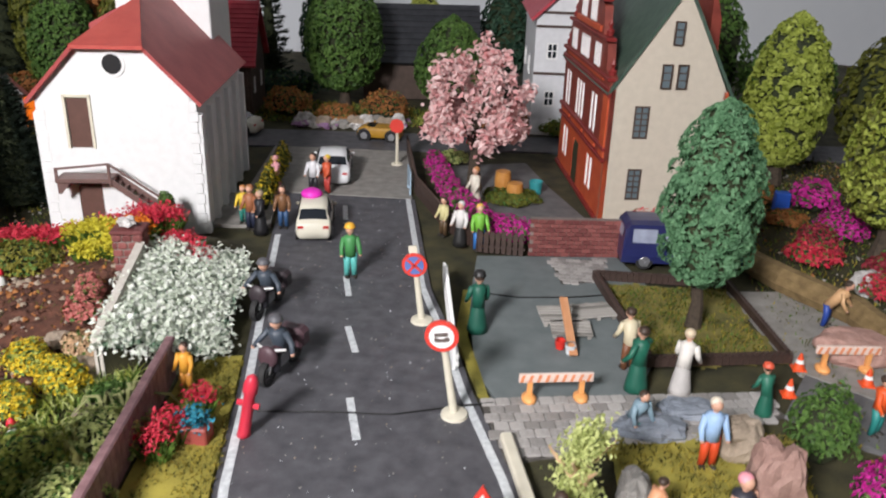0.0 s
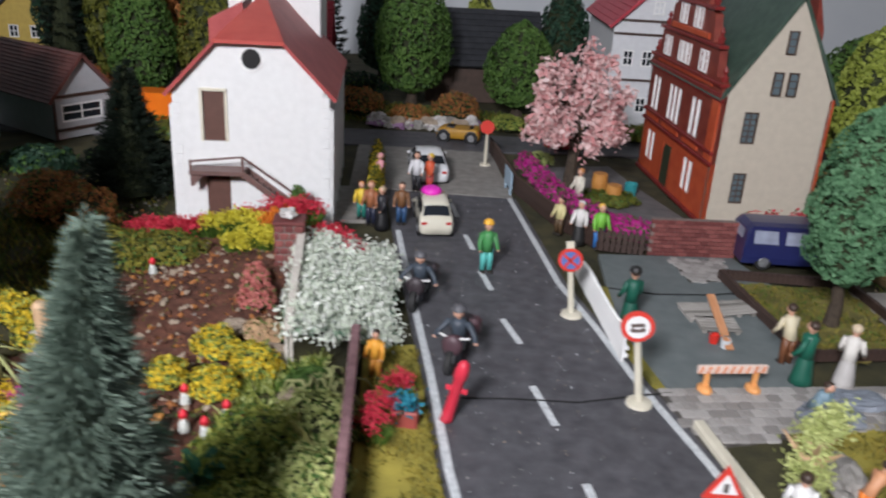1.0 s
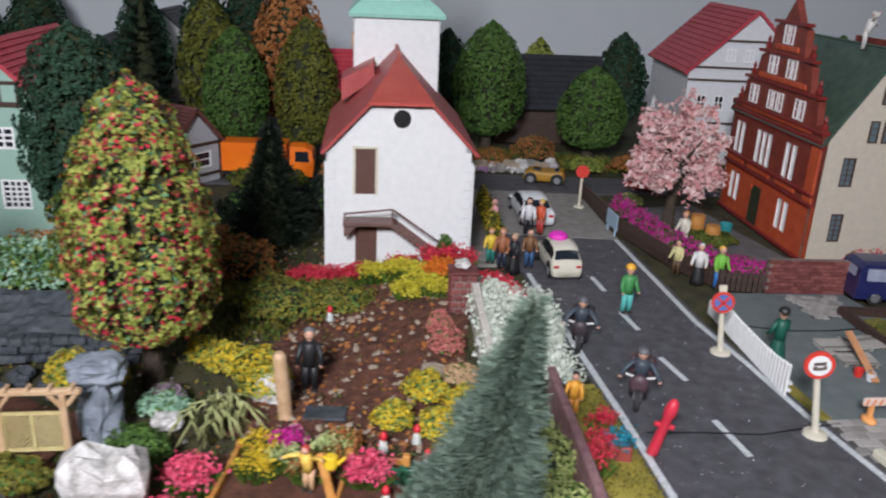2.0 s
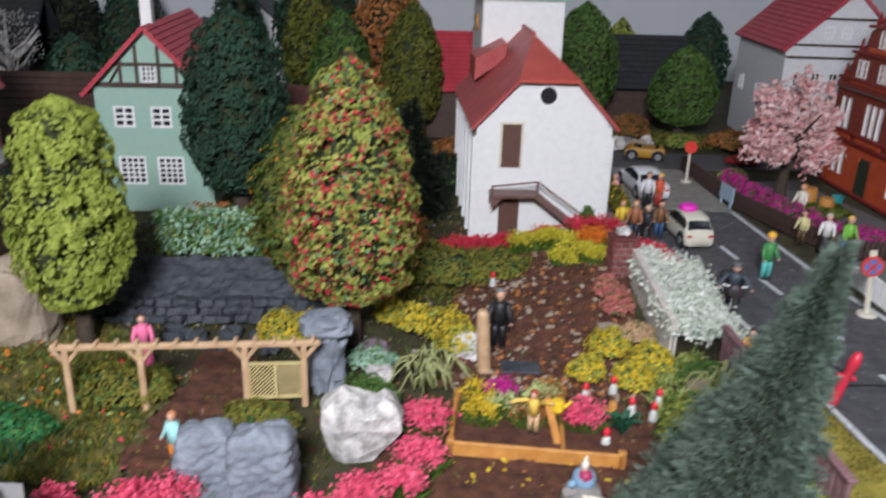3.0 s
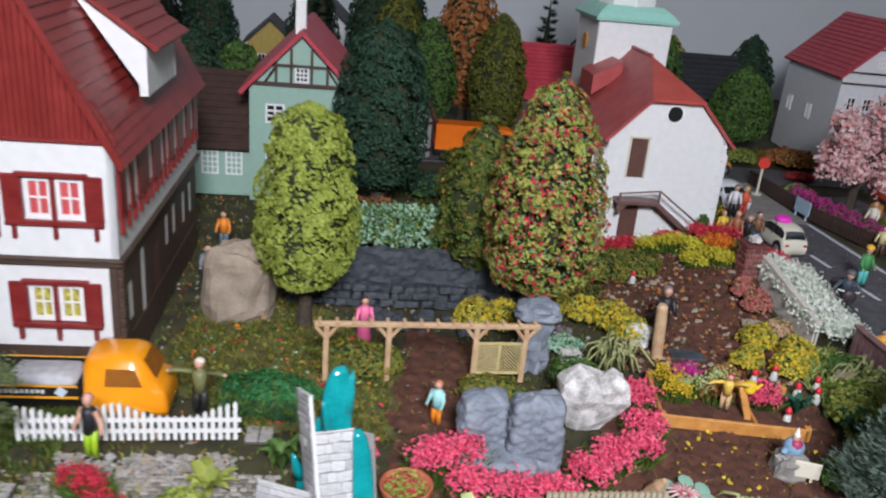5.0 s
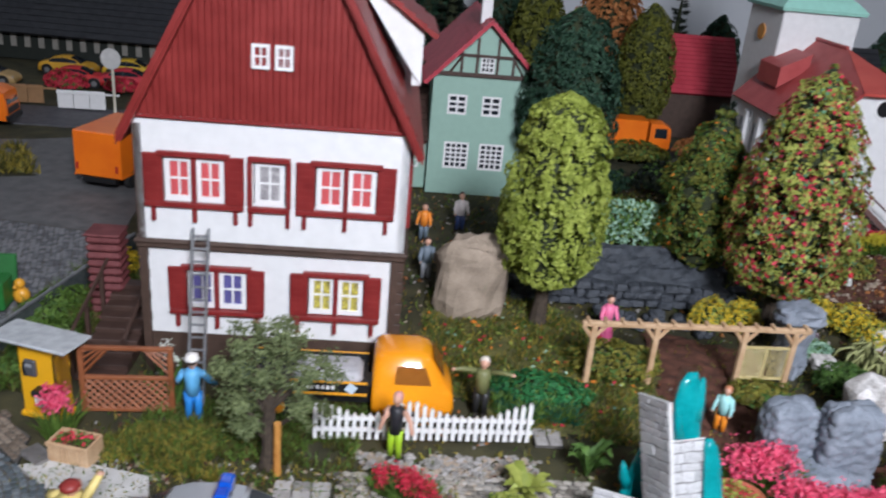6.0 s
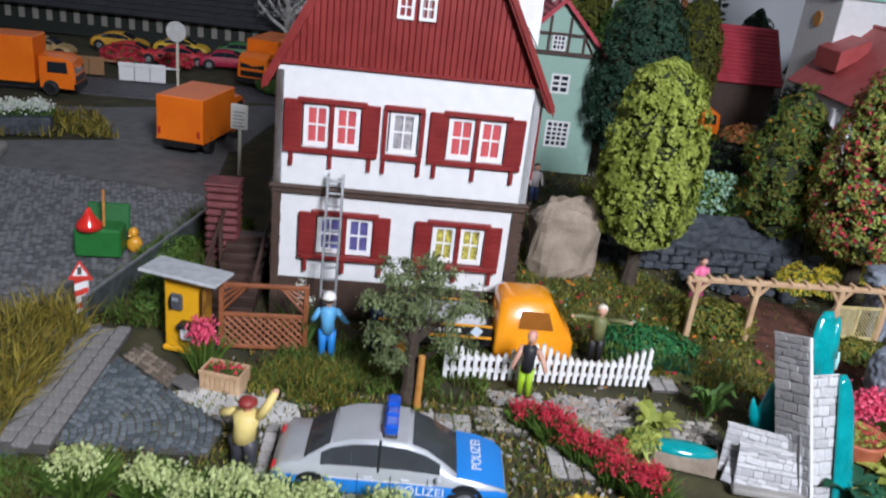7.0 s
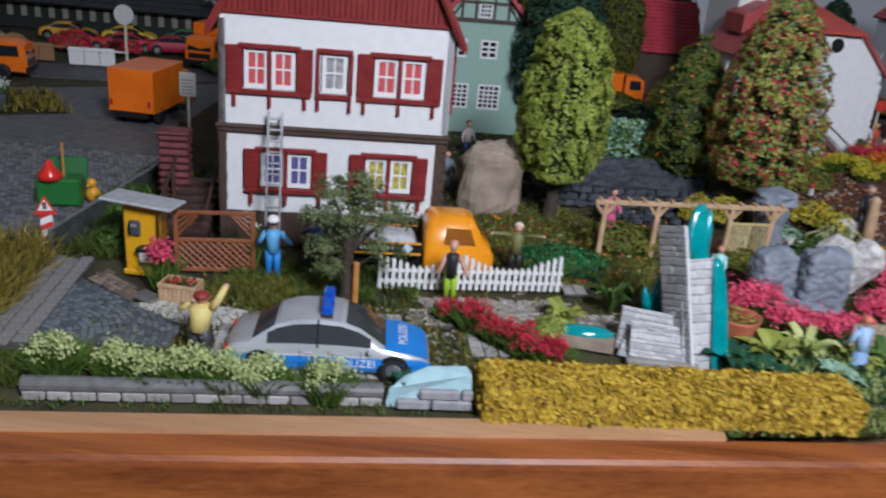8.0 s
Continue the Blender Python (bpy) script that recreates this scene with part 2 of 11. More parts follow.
EARTH = stuff_mat("dark_mossy_earth", (0.019, 0.020, 0.009), (0.071, 0.063, 0.025), 0.9, 90.0, 1600.0, 0.8)
LAWN = stuff_mat("flocked_lawn", (0.144, 0.135, 0.024), (0.405, 0.338, 0.059), 0.9, 80.0, 2500.0, 0.8)
WOOD_RIM = stuff_mat("varnished_orange_wood", (0.115, 0.024, 0.007), (0.42, 0.135, 0.035), 0.42, 110.0, 1100.0, 0.12, coat=0.2, mixing=0.55, stretch=(0.035, 1, 1))
WOOD_LATH = stuff_mat("pale_lath_wood", (0.34, 0.17, 0.075), (0.62, 0.38, 0.21), 0.45, 110.0, 900.0, 0.12, coat=0.2, mixing=0.7, stretch=(0.08, 1, 1))
WOOD_PALE = stuff_mat("pale_bare_wood", (0.42, 0.26, 0.14), (0.62, 0.43, 0.26), 0.6, 200.0, 1600.0, 0.15)
WOOD_ORANGE = stuff_mat("orange_stained_wood", (0.42, 0.17, 0.035), (0.62, 0.30, 0.075), 0.55, 200.0, 1600.0, 0.15)
WOOD_LATTICE = stuff_mat("red_brown_lattice_wood", (0.20, 0.060, 0.022), (0.30, 0.105, 0.042), 0.5, 200.0, 1500.0, 0.1)
BARK = stuff_mat("dark_bark", (0.028, 0.020, 0.014), (0.085, 0.062, 0.042), 0.85, 500.0, 2500.0, 0.7)
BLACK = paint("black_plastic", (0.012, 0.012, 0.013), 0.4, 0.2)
RUBBER = paint("black_rubber", (0.02, 0.02, 0.02), 0.75, 0.2)
GLASS_DARK = paint("dark_tinted_window", (0.018, 0.022, 0.028), 0.08, 0.1, 0.0)
GREY_METAL = stuff_mat("grey_metal", (0.25, 0.26, 0.27), (0.42, 0.43, 0.44), 0.35, 300.0, 2000.0, 0.05, metal=0.7)
ROCK_BLUE = stuff_mat("blue_grey_rock", (0.116, 0.137, 0.167), (0.274, 0.304, 0.350), 0.7, 130.0, 1500.0, 0.5)
ROCK_WHITE = stuff_mat("whitish_rock", (0.30, 0.285, 0.265), (0.72, 0.70, 0.68), 0.8, 220.0, 1200.0, 1.0, mixing=0.35)
ROCK_TAN = stuff_mat("tan_boulder", (0.21, 0.165, 0.12), (0.42, 0.34, 0.26), 0.85, 110.0, 1300.0, 0.6)
ROCK_DARK = stuff_mat("dark_slate_stone", (0.018, 0.022, 0.028), (0.069, 0.079, 0.093), 0.7, 260.0, 1600.0, 0.6)
BRICK_RED = stuff_mat("dull_red_brick", (0.13, 0.032, 0.030), (0.24, 0.075, 0.066), 0.7, 260.0, 1800.0, 0.25, vary="object")
MORTAR = stuff_mat("dull_mortar", (0.17, 0.13, 0.115), (0.27, 0.22, 0.195), 0.8, 260.0, 1800.0, 0.2)
WALL_PAINT = stuff_mat("room_wall_paint", (0.62, 0.65, 0.69), (0.68, 0.705, 0.735), 0.85, 3.0, 60.0, 0.03)


def leaf_mat(name, dark, light, rough=0.6, through=0.25):
    return stuff_mat(name, dark, light, rough, 90.0, 900.0, 0.0, vary="island", mixing=0.95, spec=0.3, through=through)


LEAF_LIME = leaf_mat("lime_leaf", (0.17, 0.22, 0.024), (0.47, 0.54, 0.115))
LEAF_BLUE = leaf_mat("blue_green_leaf", (0.042, 0.125, 0.055), (0.18, 0.36, 0.19))
LEAF_DARK = leaf_mat("dark_green_leaf", (0.012, 0.038, 0.023), (0.049, 0.111, 0.064))
LEAF_OLIVE = leaf_mat("olive_leaf", (0.055, 0.066, 0.010), (0.205, 0.215, 0.036))
LEAF_MOSS = leaf_mat("light_moss_leaf", (0.105, 0.100, 0.016), (0.31, 0.29, 0.052))
LEAF_APPLE = leaf_mat("yellow_green_leaf", (0.176, 0.228, 0.031), (0.476, 0.507, 0.124))
LEAF_GREEN = leaf_mat("mid_green_leaf", (0.039, 0.094, 0.020), (0.133, 0.243, 0.055))
LEAF_FIR = leaf_mat("grey_green_needle", (0.055, 0.088, 0.068), (0.19, 0.255, 0.20))
LEAF_BLACKFIR = leaf_mat("black_green_needle", (0.006, 0.012, 0.008), (0.022, 0.034, 0.022))
LEAF_MINT = leaf_mat("pale_jade_leaf", (0.130, 0.286, 0.195), (0.442, 0.624, 0.468))
LEAF_PALE = leaf_mat("pale_moss_green", (0.325, 0.377, 0.117), (0.676, 0.728, 0.312))
LEAF_CREAM = leaf_mat("cream_green_blossom", (0.36, 0.44, 0.15), (0.66, 0.72, 0.36))
LEAF_RUST = leaf_mat("rust_brown_leaf", (0.25, 0.088, 0.028), (0.56, 0.24, 0.08))
LEAF_WINE = leaf_mat("wine_red_leaf", (0.156, 0.016, 0.023), (0.442, 0.046, 0.078))
LEAF_HEDGE = leaf_mat("golden_hedge_leaf", (0.34, 0.21, 0.014), (0.76, 0.55, 0.075))
LEAF_BLOSSOM = leaf_mat("pink_blossom", (0.676, 0.286, 0.286), (0.900, 0.754, 0.728))
PETAL_PINK = leaf_mat("hot_pink_petal", (0.66, 0.04, 0.12), (0.92, 0.19, 0.30), 0.6, 0.2)
PETAL_RED = leaf_mat("red_petal", (0.42, 0.012, 0.035), (0.76, 0.07, 0.11), 0.6, 0.2)
PETAL_YELLOW = leaf_mat("yellow_petal", (0.50, 0.33, 0.01), (0.85, 0.66, 0.06), 0.6, 0.2)
PETAL_LEMON = leaf_mat("lemon_petal", (0.42, 0.36, 0.02), (0.75, 0.68, 0.08), 0.6, 0.2)
PETAL_WHITE = leaf_mat("white_petal", (0.58, 0.66, 0.52), (0.90, 0.91, 0.87), 0.6, 0.3)
PETAL_MAGENTA = leaf_mat("magenta_petal", (0.42, 0.008, 0.19), (0.74, 0.05, 0.42), 0.6, 0.2)
PETAL_ORANGE = leaf_mat("orange_petal", (0.55, 0.13, 0.01), (0.85, 0.30, 0.04), 0.6, 0.2)
PETAL_SALMON = leaf_mat("salmon_twig", (0.38, 0.10, 0.085), (0.66, 0.25, 0.22), 0.7, 0.2)

# ---- room ----
def room_box(name, x0, x1, y0, y1, z0, z1, mat, label):
    g = Geo().box((x0 + x1) / 2, (y0 + y1) / 2, z0, x1 - x0, y1 - y0, z1 - z0)
    return solid(name, g, mat, label, "room", kind="structure")


solid("wall_north", Geo().box(0, 0, -95, 470, 8, 245), WALL_PAINT, "plain light grey painted room wall behind the layout", "wall", -30, 92, 0, GRID, kind="structure")
room_box("wall_east", 190, 198, -300, 130, -95, 150, WALL_PAINT, "plain light grey painted room wall")
room_box("wall_west", -258, -250, -300, 52, -95, 150, WALL_PAINT, "plain light grey painted room wall")
room_box("wall_south", -258, 198, -308, -300, -95, 150, WALL_PAINT, "plain light grey painted room wall")
ROOM_PLAN = [(-258, -308), (198, -308), (198, 132), (-258, 52)]
solid("ceiling", Geo().prism(ROOM_PLAN, 150, 158), WHITE, "plain white painted room ceiling", "room", kind="structure")
solid("floor", Geo().prism(ROOM_PLAN, -103, -95), CONCRETE, "plain grey room floor", "room", kind="structure")

# ---- table of the layout ----
EDGE0, EDGE1 = (-110.0, -10.2), (60.0, 19.8)      # the inner top edge of the wooden rim


def edge_y(x):
    return EDGE0[1] + (x - EDGE0[0]) * (EDGE1[1] - EDGE0[1]) / (EDGE1[0] - EDGE0[0])


def smooth(u):
    u = min(1.0, max(0.0, u))
    return u * u * (3 - 2 * u)


def lie(x, y):
    """Height of the scenic ground: flat, with a mound of beds beside the street and below the church."""
    mound = 1.5 * smooth((x + 21) / 7) * smooth((y - 21.5) / 8) * (1 - smooth((x + 12.9) / 3.0)) * (1 - smooth((y - 31.5) / 4))
    return mound


def rough_ground():
    """One uneven sheet from the rim to the back wall."""
    g, nx, ny = Geo(), 340, 190
    for j in range(ny + 1):
        for i in range(nx + 1):
            x = -110 + 170 * i / nx
            y = edge_y(x) + (96 - edge_y(x) * 0.6) * j / ny * 0.95
            z = lie(x, y) - 0.12 + 0.08 * noise.noise((x * 0.35, y * 0.35, 0)) + 0.07 * noise.noise((x * 1.7, y * 1.7, 3))
            g.v.append((x, y, z))
    for j in range(ny):
        for i in range(nx):
            a = j * (nx + 1) + i
            g.f.append((a, a + 1, a + nx + 2, a + nx + 1))
            g.m.append(0)
    return g


def inside(x, y, poly):
    hit = False
    for (x0, y0), (x1, y1) in zip(poly, poly[1:] + poly[:1]):
        if (y0 > y) != (y1 > y) and x < x0 + (y - y0) * (x1 - x0) / (y1 - y0):
            hit = not hit
    return hit


def drape(poly, off, rough, step=0.3, ragged=0.5, seed=1.0):
    """A ragged sheet that follows the ground inside an outline."""
    x0, x1 = min(p[0] for p in poly), max(p[0] for p in poly)
    y0, y1 = min(p[1] for p in poly), max(p[1] for p in poly)
    nx, ny = int((x1 - x0) / step) + 2, int((y1 - y0) / step) + 2
    g, index = Geo(), {}

    def corner(i, j):
        if (i, j) not in index:
            x, y = x0 + i * step, y0 + j * step
            x += 0.3 * step * noise.noise((x * 3, y * 3, seed))
            z = lie(x, y) + off + rough * noise.noise((x * 2.2, y * 2.2, seed)) + rough * 0.8 * noise.noise((x * 6, y * 6, seed + 5))
            index[i, j] = len(g.v)
            g.v.append((x, y, z))
        return index[i, j]

    for j in range(-1, ny):
        for i in range(-1, nx):
            x, y = x0 + (i + 0.5) * step, y0 + (j + 0.5) * step
            if inside(x + ragged * noise.noise((x * 1.1, y * 1.1, seed)), y + ragged * noise.noise((x * 1.1, y * 1.1, seed + 9)), poly):
                g.f.append((corner(i, j), corner(i + 1, j), corner(i + 1, j + 1), corner(i, j + 1)))
                g.m.append(0)
    return g


def soft_patch(name, poly, off, mat, label, rough=0.05, seed=1.0, ragged=0.5):
    return solid(name, drape(poly, off, rough, 0.14, ragged, seed), mat, label, "ground", kind="structure", smooth=True)


solid("ground", rough_ground(), EARTH, "dark mossy scenic ground of the model layout", "ground", kind="structure", smooth=True)


def rim(x0, x1, back, front, z0, z1, mat, name, label):
    poly = [(x0, edge_y(x0) - back), (x0, edge_y(x0) - front), (x1, edge_y(x1) - front), (x1, edge_y(x1) - back)]
    return solid(name, Geo().prism(poly, z0, z1), mat, label, "board", kind="structure")


rim(-110, -30.3, -0.1, 0.62, -1.2, 0.02, WOOD_LATH, "trim_board", "pale raw wooden lath along the layout's front edge")
def front_board():
    """A long board with a rounded upper edge."""
    g, section = Geo(), ((0.1, -13.0), (0.1, -1.25), (0.625, -1.25), (0.625, -0.1), (1.3, -0.1), (1.45, -0.14), (1.56, -0.24), (1.6, -0.38), (1.6, -13.0))
    n = len(section)
    for x in (-110, -80, -60, -45, -30, -15, 0, 20, 40, 60):
        g.v += [(x, edge_y(x) - d, z) for d, z in section]
    for k in range(9):
        for i in range(n):
            j = (i + 1) % n
            g.f.append((k * n + i, k * n + j, (k + 1) * n + j, (k + 1) * n + i))
    g.f += [tuple(range(n)), tuple(9 * n + i for i in reversed(range(n)))]
    g.m = [0] * len(g.f)
    return solid("front_board", g, WOOD_RIM, "varnished orange-brown wooden front board of the layout table", "board", kind="structure")


front_board()



layout_table = thing("layout_table", "plain wooden table carrying the model layout", "table", 0, 0, 0)
part("tabletop", Geo().prism([(-109.5, edge_y(-109.5) - 0.5), (59.5, edge_y(59.5) - 0.5), (59.5, 98), (-109.5, 71)], -3.0, -1.3), WOOD_PALE, layout_table)
for x, y in ((-105, -5), (55, 24), (55, 92), (-105, 66)):
    part("leg", Geo().box(x, y, -95, 6, 6, 92, bevel=0.5), WOOD_PALE, layout_table)


def patch(name, poly, z, mat, label, category="ground", thick=0.25):
    return solid(name, Geo().prism(poly, z - thick, z), mat, label, category, kind="structure")


# ---- road ----
L_EDGE = [(-4.2, 9.5), (-5.6, 14.5), (-6.7, 18.4), (-7.8, 23.3), (-9.1, 28.5), (-10.9, 36.0), (-12.2, 42.0)]
R_EDGE = [(3.6, 11.0), (1.9, 15.5), (0.5, 19.9), (-1.0, 24.0), (-2.1, 27.7), (-3.4, 31.5), (-5.8, 42.3)]
patch("road", [(x - 0.3, y) for x, y in L_EDGE] + [(x + 0.35, y) for x, y in reversed(R_EDGE)], 0.0, ASPHALT, "dark grey model asphalt road with specks of scatter", "road")
patch("road_apron", [(-14.6, 42.2), (-5.6, 42.4), (-7.3, 51.6), (-15.9, 51.0)], -0.012, CONCRETE, "grey-beige paved stretch of the street", "road")
patch("road_cross", [(-60, 44.0), (-15.9, 51.02), (-7.3, 51.62), (-2.0, 53.0), (30, 56.5), (30, 60.5), (-11, 55.8), (-16.5, 55.2), (-60, 48.5)], -0.01, ASPHALT, "dark grey cross street", "road")


def strip(pts, width, z):
    g = Geo()
    for (x0, y0), (x1, y1) in zip(pts, pts[1:]):
        d = Vector((x1 - x0, y1 - y0)).normalized()
        n = Vector((-d.y, d.x)) * width / 2
        g.prism([(x0 - n.x, y0 - n.y), (x1 - n.x, y1 - n.y), (x1 + n.x, y1 + n.y), (x0 + n.x, y0 + n.y)], z - 0.02, z)
    return g


solid("road_edge_line", strip(L_EDGE[:-1], 0.26, 0.012), LINE_WHITE, "worn white edge line painted on the asphalt", "road marking", kind="structure")
solid("road_edge_line", strip(R_EDGE, 0.26, 0.012), LINE_WHITE, "worn white edge line painted on the asphalt", "road marking", kind="structure")
for a, b in [((-1.4, 13.6), (-2.2, 16.2)), ((-3.0, 18.4), (-2.7, 17.2)), ((-3.75, 21.0), (-4.45, 23.1)), ((-4.9, 25.9), (-5.6, 27.7)), ((-6.15, 30.2), (-6.7, 32.0)), ((-7.2, 34.4), (-7.7, 36.2)), ((-8.3, 38.6), (-8.8, 40.6))]:
    solid("centre_dash", strip([a, b], 0.24, 0.012), LINE_WHITE, "white dash of the road's centre line", "road marking", group="centre line dashes", kind="structure")

# ---- yards, lawns, soil ----
patch("yard", [(-1.5, 35.2), (4.7, 36.2), (6.6, 31.0), (5.0, 26.2), (4.6, 24.6), (0.2, 23.6), (-0.7, 25.2), (-1.4, 30.5)], 0.03, YARD, "grey-green smooth yard surface beside the road")
soft_patch("lawn_bed", [(3.9, 33.3), (8.9, 33.6), (9.8, 27.7), (5.2, 26.7)], 0.06, stuff_mat("mossy_lawn", (0.085, 0.082, 0.022), (0.27, 0.225, 0.055), 0.9, 80.0, 2500.0, 0.8), "small fenced lawn with flocked olive grass", 0.04, 1)
patch("lawn_verge", [(-10.2, 24.4), (-8.55, 24.9), (-8.15, 23.3), (-7.05, 18.4), (-5.95, 14.5), (-8.6, 13.6)], 0.09, LAWN, "narrow verge of ochre-green flocked grass")
soft_patch("lawn_front", [(3.4, 22.2), (8.8, 23.4), (9.4, 14.5), (3.8, 14.0)], 0.06, LAWN, "ochre-green flocked grass patch beside the path", 0.05, 3)
patch("lawn_kerb", [(-1.75, 31.5), (-1.4, 31.5), (-1.2, 27.7), (-0.1, 23.6), (-0.5, 24.0), (-1.65, 27.8)], 0.06, LAWN, "thin strip of olive grass beside the road")
soft_patch("soil_bed", [(-20.6, 32.0), (-14.0, 31.5), (-13.2, 24.0), (-13.5, 19.4), (-16.0, 19.9), (-20.8, 19.2), (-21.3, 26.0)], 0.02, SOIL, "red-brown soil bed full of crumbs", 0.14, 5)
soft_patch("soil_path", [(-29.9, 20.8), (-25.6, 20.2), (-25.3, 13.6), (-27.4, 12.0), (-29.6, 13.6)], 0.02, SOIL, "red-brown soil path through the garden", 0.10, 6)
soft_patch("soil_front", [(-21.8, 18.4), (-13.4, 19.4), (-13.4, 11.6), (-18.0, 9.6), (-22.4, 10.6)], 0.02, SOIL, "red-brown soil bed with scattered yellow leaves", 0.12, 7)
soft_patch("soil_rear", [(-29.5, 12.8), (-22, 13.5), (-21, 9.8), (-29.0, 7.5)], 0.0, SOIL, "red-brown soil under the pink flowers", 0.10, 8)
soft_patch("lawn_garden", [(-39.0, 21.8), (-35.0, 22.8), (-30.2, 18.9), (-29.4, 12.6), (-34.0, 12.2), (-38.7, 14.6)], 0.02, stuff_mat("mossy_garden_flock", (0.030, 0.036, 0.010), (0.17, 0.155, 0.040), 0.9, 120.0, 2200.0, 0.9), "patchy mossy garden lawn with coloured scatter", 0.10, 9)
COBBLE_GREY = stuff_mat("grey_cobble", (0.075, 0.078, 0.085), (0.17, 0.172, 0.18), 0.6, 200.0, 2500.0, 0.4, vary="island")
STREET_GREY = stuff_mat("grey_street", (0.085, 0.086, 0.088), (0.165, 0.165, 0.166), 0.75, 130.0, 2500.0, 0.5)
patch("cobbled_yard", [(-62.0, 30.0), (-56.0, 31.0), (-53.6, 22.0), (-52.6, 11.6), (-53.0, 8.8), (-76.0, 4.0), (-76, 22.0)], -0.02, STREET_GREY, "grey cobbled street of the layout", "road")
patch("street_far", [(-72.0, 33.5), (-66.0, 36.5), (-56.0, 44.0), (-55.6, 31.0), (-62.0, 30.0)], -0.015, STREET_GREY, "grey model street", "road")
patch("road_far", [(-95.0, 33.0), (-66.0, 40.0), (-52.0, 46.5), (-52.0, 52.0), (-66.0, 45.2), (-95.0, 38.5)], 0.006, ASPHALT, "dark grey far cross street", "road")

# ---- buildings ----
def holed_wall(w, h, holes, thick, mat_out=0, top=None):
    """A wall from (0,0) to (w,h) in x and z, its face at y=0, with real openings. top: outline of a gable over it, as (x, z)."""
    xs = sorted({0, w, *[v for a in holes for v in (a[0], a[0] + a[2])]})
    zs = sorted({0, h, *[v for a in holes for v in (a[1], a[1] + a[3])]})
    g = Geo()

    def open_at(x, z):
        return any(a[0] < x < a[0] + a[2] and a[1] < z < a[1] + a[3] for a in holes)

    for x0, x1 in zip(xs, xs[1:]):
        for z0, z1 in zip(zs, zs[1:]):
            if not open_at((x0 + x1) / 2, (z0 + z1) / 2):
                g.put([(x0, 0, z0), (x1, 0, z0), (x1, 0, z1), (x0, 0, z1)], [(0, 1, 2, 3)], mat_out)
                g.put([(x0, thick, z0), (x1, thick, z0), (x1, thick, z1), (x0, thick, z1)], [(3, 2, 1, 0)], mat_out)
    for a in [(0, 0, w, h), *holes]:
        x0, z0, x1, z1 = a[0], a[1], a[0] + a[2], a[1] + a[3]
        for (p, q) in (((x0, z0), (x1, z0)), ((x1, z0), (x1, z1)), ((x1, z1), (x0, z1)), ((x0, z1), (x0, z0))):
            g.put([(p[0], 0, p[1]), (q[0], 0, q[1]), (q[0], thick, q[1]), (p[0], thick, p[1])], [(3, 2, 1, 0)], mat_out)
    if top:
        g.slab(top, 0, thick, mat_out)
    return g


def window(parent, w, h, cols, rows, m, frame_mat=None, pane_mat=None, bar=0.07, edge=0.12, deep=0.12, arch=False):
    """A window frame with bars, and its panes behind; m places its lower left corner, y pointing into the wall."""
    frame_mat, pane_mat = frame_mat or WHITE_PLASTIC, pane_mat or GLASS_DARK
    g = Geo()
    for x, z, a, b in ((0, 0, edge, h), (w - edge, 0, edge, h), (edge, 0, w - 2 * edge, edge), (edge, h - edge, w - 2 * edge, edge)):
        g.box(x + a / 2, deep / 2, z, a, deep, b)
    bars = Geo()
    for i in range(1, cols):
        bars.box(edge + (w - 2 * edge) * i / cols, deep / 2 + 0.01, edge, bar, deep * 0.6, h - 2 * edge)
    for k in range(1, rows):
        bars.box(w / 2, deep / 2 + 0.015, edge + (h - 2 * edge) * k / rows - bar / 2, w - 2 * edge, deep * 0.5, bar)
    win = part("window", g, frame_mat, parent)
    win.matrix_local = m
    pieces("glazing_bar", bars, frame_mat, win)
    part("pane", Geo().box(w / 2, deep * 0.9, edge * 0.5, w - edge, 0.03, h - edge), pane_mat, win)
    return win


def wall_part(name, geo, mats, parent, m=None, label=""):
    ob = part(name, geo, mats, parent, label)
    if m is not None:
        ob.matrix_local = m
    return ob


def roof_slope(parent, a, b, c, d, thick, mat, name="roof", ribs=0, label=""):
    """A slab over the corners a b (eave) c d (ridge), with raised tile rows or ribs."""
    a, b, c, d = (Vector(p) for p in (a, b, c, d))
    n = (b - a).cross(d - a).normalized()
    if n.z < 0:
        n = -n
    low = [p - n * thick for p in (a, b, c, d)]
    g = Geo().put([*low, a, b, c, d], [(3, 2, 1, 0), (4, 5, 6, 7), (0, 1, 5, 4), (1, 2, 6, 5), (2, 3, 7, 6), (3, 0, 4, 7)])
    roof, rows = part(name, g, mat, parent, label), Geo()
    for k in range(ribs):
        s0, s1 = k / ribs, (k + 0.93) / ribs
        p, q, r, s = a.lerp(d, s0), b.lerp(c, s0), b.lerp(c, s1), a.lerp(d, s1)
        up = n * (0.05 + thick * 0.12)
        rows.put([p, q, r, s, p + up, q + up, r + n * 0.004, s + n * 0.004], [(4, 5, 6, 7), (0, 1, 5, 4), (1, 2, 6, 5), (3, 0, 4, 7)])
    pieces("roof_strip", rows, mat, roof)
    return roof


